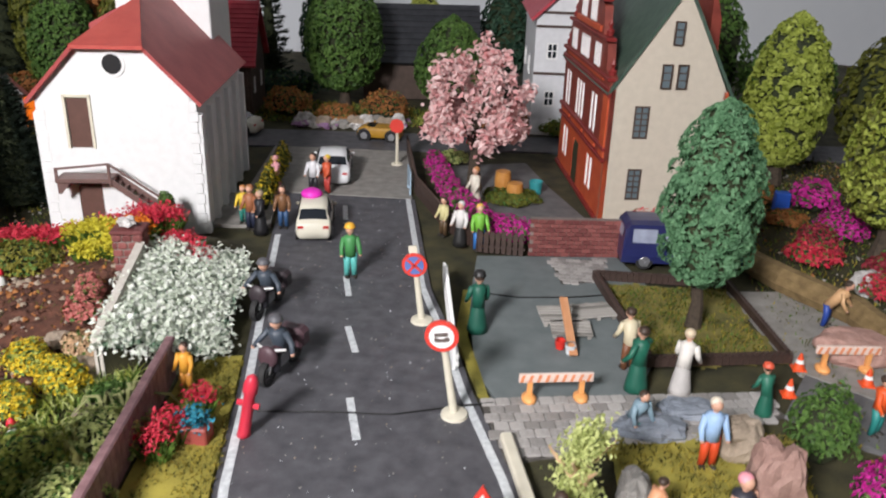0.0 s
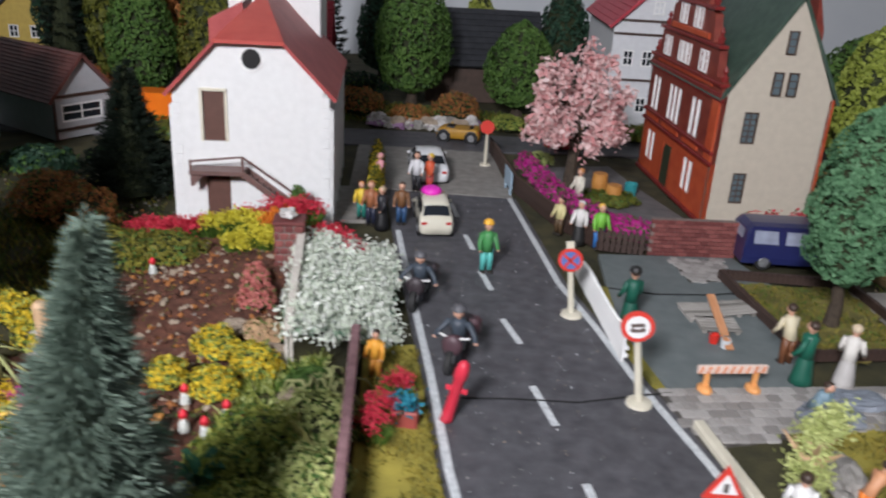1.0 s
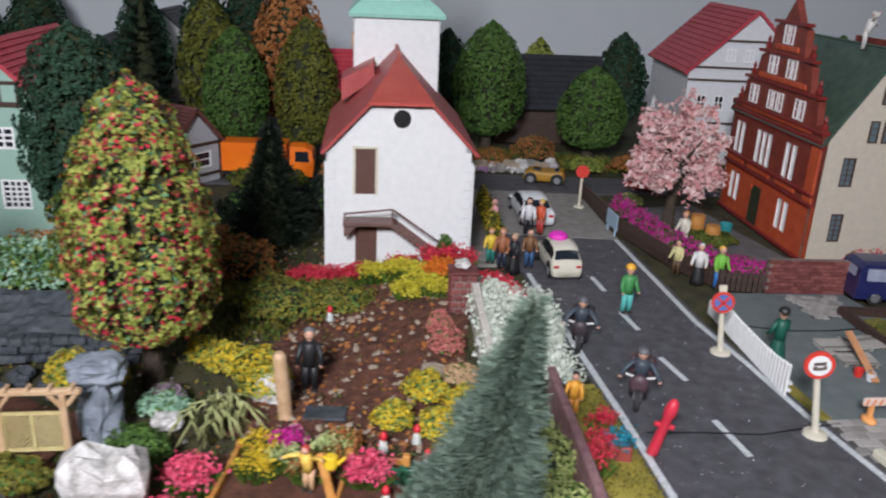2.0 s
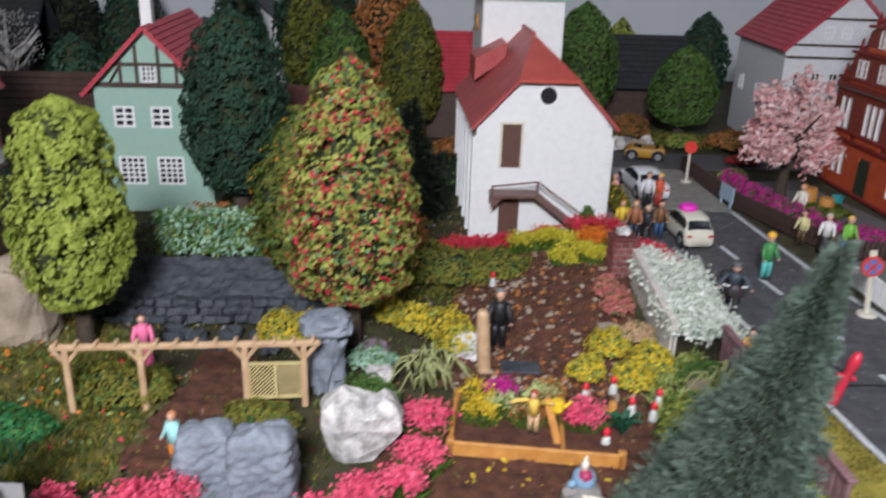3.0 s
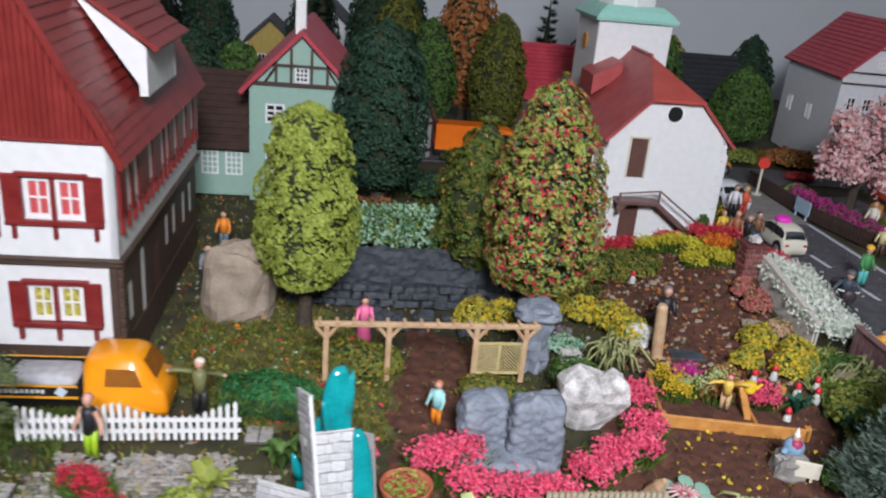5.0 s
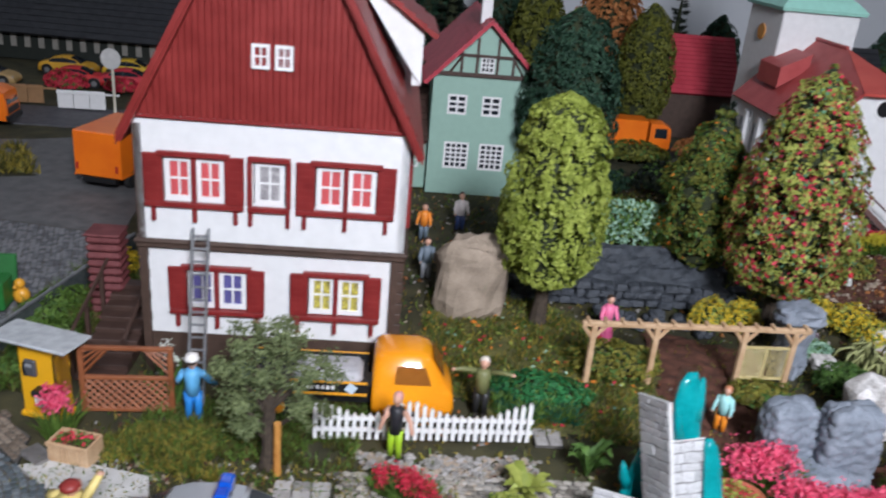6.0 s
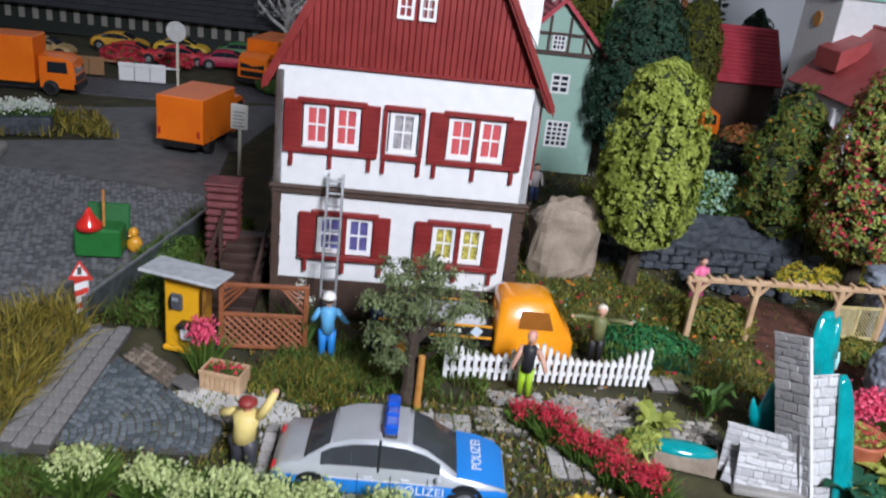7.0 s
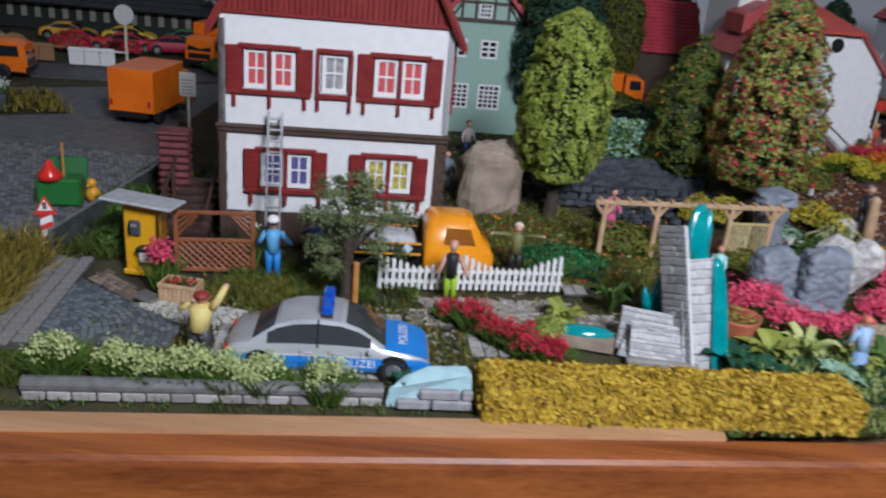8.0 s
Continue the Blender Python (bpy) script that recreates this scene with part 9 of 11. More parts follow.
def lattice_screen():
    s = thing("lattice_screen", "red-brown wooden lattice screen with an open window", "trellis", -48.15, 9.95, 0, 13)
    W, H, M = 2.75, 2.3, 1.15
    for x in (0.06, W - 0.06):
        part("post", Geo().box(x, 0, 0, 0.16, 0.18, H, bevel=0.02), WOOD_LATTICE, s)
    for z in (0.02, M, H - 0.12):
        part("rail", Geo().box(W / 2, 0, z, W, 0.14, 0.13, bevel=0.02), WOOD_LATTICE, s)
    n = 11
    for lean in (-1, 1):
        for k in range(-8, n + 8):
            x0 = k * W / n
            pts = []
            for z in (0.1, M):
                pts.append((x0 + lean * (z - 0.1), z))
            (ax, az), (bx, bz) = pts
            lo, hi = 0.1, W - 0.1
            if max(ax, bx) <= lo or min(ax, bx) >= hi:
                continue

            def clip(x, z):
                if x < lo:
                    return lo, z + (lo - x) * lean
                if x > hi:
                    return hi, z + (hi - x) * lean
                return x, z

            a, b = clip(ax, az), clip(bx, bz)
            part("lath", Geo().tube([(a[0], 0.02 * lean, a[1]), (b[0], 0.02 * lean, b[1])], 0.048, 4), WOOD_LATTICE, s)
    for side in (0, 1):
        for k in range(5):
            z0, z1 = M + 0.1 + 0.24 * k, H - 0.1
            x = 0.12 + 0.11 * k
            f = (lambda v: W - v) if side else (lambda v: v)
            part("lath", Geo().tube([(f(0.1), 0, M + 0.25 * k + 0.2), (f(0.1 + 0.75 - 0.13 * k), 0, H - 0.1)], 0.045, 4), WOOD_LATTICE, s)
    return s


lattice_screen()


def crate_planter():
    p = thing("wooden_planter", "pale wooden planter crate with red and green plants", "planter", -47.1, 7.75, 0, -4)
    p.matrix_world = p.matrix_world @ Matrix.Diagonal((0.8, 0.85, 0.95, 1))
    for k in range(8):
        part("slat", Geo().box(-0.66 + k * 0.19, -0.42, 0.02, 0.17, 0.08, 0.72, bevel=0.02), WOOD_PALE, p)
    for x, y, sx, sy in ((0, 0.42, 1.5, 0.08), (-0.74, 0, 0.08, 0.9), (0.74, 0, 0.08, 0.9), (0, -0.47, 1.6, 0.06)):
        part("board", Geo().box(x, y, 0.02 if abs(y) < 0.45 else 0.6, sx, sy, 0.72 if abs(y) < 0.45 else 0.14, bevel=0.02), WOOD_PALE, p)
    part("earth", Geo().box(0, 0, 0.05, 1.4, 0.8, 0.5), SOIL, p)
    rng, g = random.Random(540), Geo()
    for _ in range(160):
        leaf(g, (rng.uniform(-0.6, 0.6), rng.uniform(-0.35, 0.35), 0.62 + 0.15 * rng.random()), (0, 0, 1), 0.15, rng, rng.choice((0, 0, 1)), 0.8)
    part("planting", g, [BLADE_GREEN, PETAL_RED], p)


crate_planter()
flower_clump("pink geranium on a stem beside the yellow booth", -48.1, 8.5, 0.4, 0.35, 1.75, PETAL_PINK, BLADE_GREEN, 545, 420, 0.14, 90)
flower_clump("white and orange flowers on the lattice corner", -45.75, 10.9, 0.25, 0.2, 2.3, PETAL_WHITE, LEAF_GREEN, 546, 160, 0.10, 60)


def ladder():
    l = thing("ladder", "grey metal ladder leaning against the house wall", "ladder", -44.95, 10.9, 0, 10)
    l.matrix_world = place(-44.95, 10.9, 0, 12) @ pose(0, 0, 0, -17, 0, 0)
    for x in (-0.24, 0.24):
        part("rail", Geo().box(x, 0, 0, 0.09, 0.12, 5.75, bevel=0.02), GREY_METAL, l)
    for k in range(14):
        part("rung", Geo().tube([(-0.24, 0, 0.3 + k * 0.4), (0.24, 0, 0.3 + k * 0.4)], 0.045, 7), GREY_METAL, l)


ladder()
stairs = thing("garden_stairs", "dark brown wooden garden steps beside the house", "stairs", -49.3, 11.4, 0, 10)
for k in range(9):
    part("step", Geo().box(0.75, 0.3 + k * 0.55, 0, 1.6, 0.54, 0.15 + 0.16 * k, bevel=0.02), BROWN, stairs)
for x in (-0.12, 1.6):
    part("handrail", Geo().tube([(x, 0.2, 1.5), (x, 5.2, 2.9)], 0.07, 6), BROWN, stairs)
for k in range(4):
    part("post", Geo().box(-0.12, 0.3 + k * 1.55, 0, 0.13, 0.13, 1.5 + 0.43 * k), BROWN, stairs)


def guard_rail():
    r = thing("guard_rail", "grey metal guard rail with posts along the lane", "railing", -52.5, 9.7, 0, 0)
    pts = [(0, 0), (0.15, 4.0), (0.3, 8.6), (0.4, 11.5)]
    for (x0, y0), (x1, y1) in zip(pts, pts[1:]):
        part("rail", Geo().tube([(x0, y0, 1.15), (x1, y1, 1.15)], 0.07, 6), GREY_METAL, r)
        part("panel", Geo().put([(x0, y0, 0.2), (x1, y1, 0.2), (x1, y1, 1.1), (x0, y0, 1.1), (x0 + 0.05, y0, 0.2), (x1 + 0.05, y1, 0.2), (x1 + 0.05, y1, 1.1), (x0 + 0.05, y0, 1.1)], [(0, 1, 2, 3), (7, 6, 5, 4), (0, 4, 5, 1), (1, 5, 6, 2), (2, 6, 7, 3), (3, 7, 4, 0)]), stuff_mat("smoky_panel", (0.04, 0.05, 0.05), (0.09, 0.10, 0.10), 0.15) if "smoky_panel" not in bpy.data.materials else bpy.data.materials["smoky_panel"], r)
    for k in range(9):
        part("post", Geo().box(0.04 * k, 1.4 * k, 0, 0.12, 0.12, 1.2), GREY_METAL, r)


guard_rail()

# ---- vehicles ----
def loft(g, stations, mat=0, close=True):
    """Skin over cross-sections: each (x, [(y, z), ...]) for the right half from bottom to top centre; mirrored."""
    rings = []
    for x, half in stations:
        ring = [(x, -y, z) for y, z in half] + [(x, y, z) for y, z in reversed(half) if y > 0.001]
        rings.append(ring)
    n, base = len(rings[0]), len(g.v)
    for r in rings:
        g.v += r
    for k in range(len(rings) - 1):
        for i in range(n - 1):
            g.f.append((base + k * n + i, base + (k + 1) * n + i, base + (k + 1) * n + i + 1, base + k * n + i + 1))
            g.m.append(mat)
        g.f.append((base + k * n + n - 1, base + (k + 1) * n + n - 1, base + (k + 1) * n, base + k * n))
        g.m.append(mat)
    if close:
        g.f += [tuple(base + i for i in range(n)), tuple(base + (len(rings) - 1) * n + i for i in reversed(range(n)))]
        g.m += [mat, mat]
    return g


def wheel(parent, x, y, r, wide=0.24, rim_mat=None):
    w = part("wheel", Geo().lathe([(r * 0.6, 0), (r * 0.94, 0.0), (r, 0.04), (r, wide - 0.04), (r * 0.94, wide), (r * 0.6, wide)], 22, 0, turn(0, -wide / 2, 0, 0, -90)), RUBBER, parent, "black tyre")
    w.location = (x * CM, y * CM, r * CM)
    s = 1 if y > 0 else -1
    rim_ = Geo().lathe([(r * 0.62, 0), (r * 0.62, 0.05), (r * 0.5, 0.07), (r * 0.15, 0.05)], 18, 0, turn(0, s * (wide / 2 - 0.03), 0, 0, -90 * s))
    for k in range(5):
        rim_.box(0, s * (wide / 2 + 0.015), 0.05, 0.09, 0.05, r * 0.5, 0, 0.0, turn(0, 0, 0) @ Matrix.Rotation(k * 1.2566, 4, "Y"))
    part("rim", rim_, rim_mat or GREY_METAL, w)
    return w


def panel_on(g, quads, off):
    """Thin plates lifted off their quads by off."""
    for q in quads:
        a, b, c, d = (Vector(p) for p in q)
        n = (c - a).cross(d - b).normalized()
        mid = (a + b + c + d) / 4
        if n.dot(mid - Vector((mid.x, 0, 0.7))) < 0:
            n = -n
        g.put([p + n * off for p in (a, b, c, d)], [(0, 1, 2, 3)])
    return g


def skin_on(quads, off):
    """One thin sheet over joined quads, lifted off them by off."""
    g = welded(panel_on(Geo(), quads, 0.0))
    lift = [Vector((0, 0, 0)) for _ in g.v]
    for k, face in enumerate(list(g.f)):
        p = [Vector(g.v[i]) for i in face]
        n = (p[1] - p[0]).cross(p[-1] - p[0])
        mid = sum(p, Vector((0, 0, 0))) / len(p)
        if n.dot(mid - Vector((mid.x, 0, 0.7))) < 0:
            n = -n
            g.f[k] = tuple(reversed(face))
        for i in face:
            lift[i] += n.normalized()
    g.v = [tuple(Vector(p) + n.normalized() * off) for p, n in zip(g.v, lift)]
    return g


def mix(a, b, u):
    return tuple(p + (q - p) * u for p, q in zip(a, b))


def sedan(name, label, x, y, rz, L=5.5, W=2.05, H=1.62, body=None, glass_mat=None, group="", z=0.0, hatch=False):
    glass_mat = glass_mat or GLASS_DARK
    car = thing(name, label, "car", x, y, z, rz, group)
    w = W / 2
    tail = ((0.0, 0.62), (0.02, 0.80), (0.05, 0.98), (0.125, 1.03))
    if hatch:
        tail = ((0.0, 0.6), (0.015, 0.80), (0.03, 0.95), (0.06, 1.0))
    arch = (0.36, 0.72, 0.93, 1.0, 0.94, 0.70, 0.34)
    along = (0.185, 0.255, 0.335, 0.45, 0.56, 0.645, 0.72) if not hatch else (0.09, 0.14, 0.21, 0.40, 0.56, 0.64, 0.71)
    cabin = [(f, 1.0 + (H - 1.0) * u) for f, u in zip(along, arch)]
    tops = [*tail, *cabin, (0.785, 0.995), (0.87, 0.94), (0.95, 0.80), (0.985, 0.68), (1.0, 0.5)]
    st = []
    for f, top in tops:
        pinch = 1 - 0.16 * max(0, (0.07 - f) / 0.07) ** 2 - 0.2 * max(0, (f - 0.9) / 0.1) ** 2
        ww = w * pinch
        belt = min(top - 0.03, 0.98)
        cab = top > 1.05
        shoulder = ww * (0.86 - 0.13 * min(1.0, max(0.0, (top - 1.0) / 0.45)))
        st.append((f * L, [(0, 0.22), (ww * 0.9, 0.22), (ww * 0.985, 0.34), (ww, 0.58), (ww * 0.985, min(0.74, belt - 0.04)), (ww * 0.94, belt), (shoulder, top - 0.035 if cab else top - 0.02), (shoulder * 0.55, top), (0, top + 0.015)]))
    shell = part("body", loft(Geo(), st), body, car, "", True)
    ia = len(tail) - 1
    ib = ia + 8
    stations = {k: s for k, s in enumerate(st)}

    def at(k, i, side):
        xx, half = stations[k]
        yy, zz = half[i]
        return (xx, side * yy, zz)

    glass = Geo()
    for side in (-1, 1):
        quads = []
        for k in range(ia + 1, ib - 1):
            lo0, lo1, hi0, hi1 = at(k, 5, side), at(k + 1, 5, side), at(k, 6, side), at(k + 1, 6, side)
            u0 = 0.35 if k == ia + 1 else 0.0
            u1 = 0.8 if k == ib - 2 else 1.0
            p0, p1 = mix(lo0, lo1, u0), mix(lo0, lo1, u1)
            q0, q1 = mix(hi0, hi1, u0), mix(hi0, hi1, u1)
            quads.append((mix(p0, q0, 0.12), mix(p1, q1, 0.12), mix(p1, q1, 0.84), mix(p0, q0, 0.84)))
        panel_on(glass, quads, 0.018)
    pieces("side_window", welded(glass), glass_mat, car, "dark side window")
    for k0, k1, nm in ((ia, ia + 2, "rear_window"), (ib - 3, ib, "windscreen")):
        quads = []
        for k in range(k0, k1):
            for i, j, side in ((6, 7, -1), (7, 8, -1), (6, 7, 1), (7, 8, 1)):
                a, b, c, d = at(k, i, side), at(k + 1, i, side), at(k + 1, j, side), at(k, j, side)
                if i == 6:
                    a, b = mix(a, d, 0.12), mix(b, c, 0.12)
                lo, hi = (0.25 if k == k0 else 0.0), (0.85 if k == k1 - 1 else 1.0)
                quads.append((mix(a, b, lo), mix(a, b, hi), mix(d, c, hi), mix(d, c, lo)))
        part(nm, skin_on(quads, 0.02), glass_mat, car, "dark glass", True)
    pil = Geo()
    for side in (-1, 1):
        k = ia + 4
        a, b = at(k, 5, side), at(k, 6, side)
        pil.tube([tuple(Vector(a) + Vector((0, side * 0.02, 0))), tuple(Vector(b) + Vector((0, side * 0.02, 0)))], 0.035, 5)
    part("pillar", pil, BLACK, car)
    for fx in (0.175, 0.82):
        for side in (-1, 1):
            part("wheel_arch", Geo().lathe([(0.47, 0), (0.47, 0.05), (0.41, 0.06)], 22, 0, turn(fx * L, side * (w * 0.955), 0.37, 0, -90 * side)), BLACK, car)
            wheel(car, fx * L, side * (w - 0.10), 0.355)
    lamps = Geo()
    for side in (-1, 1):
        lamps.ball((L * 0.962, side * w * 0.70, 0.66), 0.10, 0.20, 0.085, 10, 6)
    part("headlight", lamps, clear_mat("lamp_glass", (0.95, 0.97, 1.0), 0.1, 0.6) if "lamp_glass" not in bpy.data.materials else bpy.data.materials["lamp_glass"], car, "clear headlights")
    rear = Geo()
    for side in (-1, 1):
        rear.box(0.075, side * w * 0.70, 0.66, 0.10, 0.28, 0.15, bevel=0.03)
    part("tail_light", rear, tint((0.45, 0.01, 0.01)), car, "red tail lights")
    part("bumper", Geo().box(L * 0.985, 0, 0.26, 0.12, W * 0.76, 0.16, bevel=0.05), body, car)
    mir = Geo()
    for side in (-1, 1):
        mir.ball((L * 0.70, side * (w + 0.08), 0.98), 0.07, 0.11, 0.08, 8, 6)
    part("mirror", mir, body, car)
    return car, st


SILVER = stuff_mat("silver_car_paint", (0.42, 0.44, 0.46), (0.55, 0.57, 0.59), 0.3, 60.0, 4000.0, 0.02, metal=0.3, coat=0.6)
POLICE_BLUE = stuff_mat("police_blue_paint", (0.012, 0.17, 0.54), (0.022, 0.22, 0.64), 0.52, 60.0, 2000.0, 0.01)
police, st = sedan("police_car", "silver and blue model police saloon with a blue light bar", -44.5, 4.55, 7.5, 5.85, 2.1, 1.78, SILVER, paint("grey_tinted_window", (0.045, 0.050, 0.055), 0.10, 0.1, 0.0))


def side_band(st, side, levels, f0, f1, L, off):
    """A band on the flank between f0 and f1 of the length; levels are (section point, share to the next)."""
    quads = []
    for (x0, h0), (x1, h1) in zip(st, st[1:]):
        if x1 <= f0 * L or x0 >= f1 * L:
            continue
        for (i0, u0), (i1, u1) in zip(levels, levels[1:]):
            a, b, c, d = (mix(h[i], h[i + 1], u) for h, i, u in ((h0, i0, u0), (h1, i0, u0), (h1, i1, u1), (h0, i1, u1)))
            quads.append(((x0, side * a[0], a[1]), (x1, side * b[0], b[1]), (x1, side * c[0], c[1]), (x0, side * d[0], d[1])))
    return skin_on(quads, off)


for side in (-1, 1):
    g = side_band(st, side, ((1, 0.4), (2, 0.0), (2, 0.5), (3, 0.0), (3, 0.95)), 0.03, 0.99, 5.85, 0.014)
    part("blue_stripe", g, POLICE_BLUE, police, "blue side stripe")
quads = []
for k in range(len(st) - 6, len(st) - 2):
    (x0, h0), (x1, h1) = st[k], st[k + 1]
    if k == len(st) - 6:
        x0, h0 = x0 + (x1 - x0) * 0.86, [mix(p, q, 0.86) for p, q in zip(h0, h1)]
    for i, j, s in ((5, 6, -1), (6, 7, -1), (7, 8, -1), (5, 6, 1), (6, 7, 1), (7, 8, 1)):
        quads.append(((x0, s * h0[i][0], h0[i][1]), (x1, s * h1[i][0], h1[i][1]), (x1, s * h1[j][0], h1[j][1]), (x0, s * h0[j][0], h0[j][1])))
part("bonnet", skin_on(quads, 0.024), POLICE_BLUE, police, "blue bonnet", True)
quads = []
for k in range(5, 8):
    (x0, h0), (x1, h1) = st[k], st[k + 1]
    for i, j, side in ((6, 7, -1), (7, 8, -1), (6, 7, 1), (7, 8, 1)):
        quads.append(((x0, side * h0[i][0], h0[i][1]), (x1, side * h1[i][0], h1[i][1]), (x1, side * h1[j][0], h1[j][1]), (x0, side * h0[j][0], h0[j][1])))
part("roof_skin", skin_on(quads, 0.012), stuff_mat("grey_roof_lacquer", (0.30, 0.315, 0.33), (0.40, 0.415, 0.43), 0.3, 60.0, 4000.0, 0.02, coat=0.5), police, "darker grey roof", True)
BLUE_LAMP = stuff_mat("blue_lamp_plastic", (0.005, 0.06, 0.42), (0.01, 0.10, 0.58), 0.12, 200.0, 1500.0, 0.02, coat=0.8)
bar = part("light_bar", Geo().box(2.85, 0, 1.76, 0.34, 1.45, 0.10, bevel=0.03), BLACK, police)
for y, l in ((-0.49, 0.48), (0.49, 0.48), (0, 0.42)):
    part("lamp", Geo().box(2.85, y, 1.83, 0.34, l, 0.30, bevel=0.06), BLUE_LAMP, bar, "blue flashing lamp")


def lettering(parent, text, size, m, mat, name="lettering"):
    data = bpy.data.curves.new(name, "FONT")
    data.body, data.size, data.extrude, data.align_x, data.align_y = text, size * CM, 0.00003, "CENTER", "CENTER"
    data.materials.append(mat)
    ob = new(name, data)
    ob.parent = parent
    ob.matrix_local = m
    return ob


LETTER_WHITE = paint("letter_white", (0.80, 0.82, 0.84), 0.5, 0.03, 0.0)
lettering(police, "POLIZEI", 0.36, place(5.06, 0.0, 1.015, 90), LETTER_WHITE)
lettering(police, "POLIZEI", 0.34, place(3.7, -1.075, 0.56, 0, 90), LETTER_WHITE)
dk = Geo()
for y in (-1.068, 1.068):
    for xx in (2.15, 2.95, 3.85):
        dk.box(xx, y * 0.985, 0.30, 0.018, 0.02, 0.62)
part("door_seam", dk, BLACK, police)
hand = Geo()
for y in (-1.05, 1.05):
    for xx in (2.4, 3.3):
        hand.box(xx, y, 0.80, 0.22, 0.05, 0.05, bevel=0.015)
part("door_handle", hand, SILVER, police)
part("side_stripe", Geo().box(2.7, -1.052, 0.735, 2.6, 0.012, 0.022), WHITE_PLASTIC, police)

CREAM_CAR = stuff_mat("cream_car_paint", (0.60, 0.57, 0.46), (0.70, 0.67, 0.56), 0.3, 60.0, 2000.0, 0.02, coat=0.4)
WHITE_CAR = stuff_mat("white_car_paint", (0.66, 0.68, 0.70), (0.78, 0.79, 0.80), 0.25, 60.0, 2000.0, 0.02, coat=0.5)
sedan("small_car", "cream vintage model car parked at the kerb", -9.0, 35.3, 102, 3.9, 1.62, 1.7, CREAM_CAR, hatch=True)
solid("sun_hat", Geo().lathe([(0.46, 0), (0.5, 0.1), (0.42, 0.24), (0.25, 0.32), (0.1, 0.34)], 18), tint((0.78, 0.03, 0.50)), "magenta sun hat lying on the car roof", "hat", -9.5, 37.0, 1.70)
sedan("white_car", "white model saloon parked on the street", -10.2, 43.4, 102, 5.0, 2.0, 1.6, WHITE_CAR)
sedan("yellow_car", "yellow and black open model car on the cross street", -8.2, 54.0, 176, 2.9, 1.4, 0.95, tint((0.42, 0.22, 0.02)))
for k, (x, y, rz, c) in enumerate(((-74.5, 51.0, 15, (0.60, 0.03, 0.03)), (-70.8, 52.2, 15, (0.58, 0.03, 0.05)), (-67.0, 52.8, 18, (0.42, 0.02, 0.06)), (-72.5, 56.2, 12, (0.70, 0.45, 0.03)), (-67.5, 57.5, 15, (0.05, 0.20, 0.06)), (-77.5, 55.0, 10, (0.65, 0.35, 0.03)), (-17.8, 53.6, 178, (0.60, 0.58, 0.50)), (-52.5, 54.5, 15, (0.68, 0.68, 0.68)), (-80.5, 48.5, 12, (0.45, 0.30, 0.12)))):
    sedan("parked_car", "brightly coloured model car parked in the far yard", x, y, rz, 4.6, 1.9, 1.5, tint(c), group="parked cars")

ORANGE = stuff_mat("municipal_orange", (0.80, 0.145, 0.005), (0.94, 0.22, 0.010), 0.35, 60.0, 1500.0, 0.02, coat=0.3)


def box_lorry(label, x, y, rz, box_h=2.6, L=7.2, W=2.5, box_mat=None, cab_mat=None, cab=True):
    t = thing("lorry", label, "lorry", x, y, 0, rz, "orange lorries")
    part("chassis", Geo().box(L / 2, 0, 0.45, L - 0.2, W * 0.7, 0.3), BLACK, t)
    part("box_body", Geo().box(L * 0.36, 0, 0.78, L * 0.70, W, box_h, bevel=0.06), box_mat or ORANGE, t, "orange box body")
    trim = Geo()
    for s in (-1, 1):
        trim.box(L * 0.36, s * (W / 2 + 0.01), 0.78, L * 0.70, 0.03, 0.1)
    part("side_rail", trim, ORANGE, t)
    if cab:
        st2 = [(L * 0.74, [(0, 0.5), (W * 0.47, 0.5), (W * 0.48, 1.4), (W * 0.44, 2.5), (0, 2.6)]), (L * 0.90, [(0, 0.5), (W * 0.47, 0.5), (W * 0.48, 1.4), (W * 0.44, 2.5), (0, 2.6)]), (L * 0.985, [(0, 0.45), (W * 0.46, 0.45), (W * 0.47, 1.4), (W * 0.43, 2.2), (0, 2.3)]), (L, [(0, 0.45), (W * 0.43, 0.45), (W * 0.45, 1.35), (W * 0.42, 1.5), (0, 1.55)])]
        part("cab", loft(Geo(), st2), cab_mat or ORANGE, t, "orange driver's cab")
        gl = Geo().put([(L * 1.002, -W * 0.38, 1.5), (L * 1.002, W * 0.38, 1.5), (L * 0.985, W * 0.36, 2.15), (L * 0.985, -W * 0.36, 2.15)], [(0, 1, 2, 3)])
        for s in (-1, 1):
            gl.put([(L * 0.80, s * W * 0.487, 1.5), (L * 0.95, s * W * 0.487, 1.5), (L * 0.94, s * W * 0.46, 2.2), (L * 0.80, s * W * 0.46, 2.2)], [(0, 1, 2, 3)])
        part("windscreen", gl, GLASS_DARK, t)
        part("bumper", Geo().box(L + 0.02, 0, 0.4, 0.22, W * 0.95, 0.4, bevel=0.05), BLACK, t)
        part("grille", Geo().box(L + 0.01, 0, 0.9, 0.06, W * 0.7, 0.4), BLACK, t)
    for fx in (0.2, 0.82) if cab else (0.2, 0.55):
        for s in (-1, 1):
            wheel(t, fx * L, s * (W / 2 - 0.16), 0.5, 0.32, BLACK)
    tl = Geo()
    for s in (-1, 1):
        tl.box(0.0, s * W * 0.42, 1.15, 0.06, 0.12, 0.36)
    part("tail_light", tl, tint((0.45, 0.02, 0.02)), t)
    return t


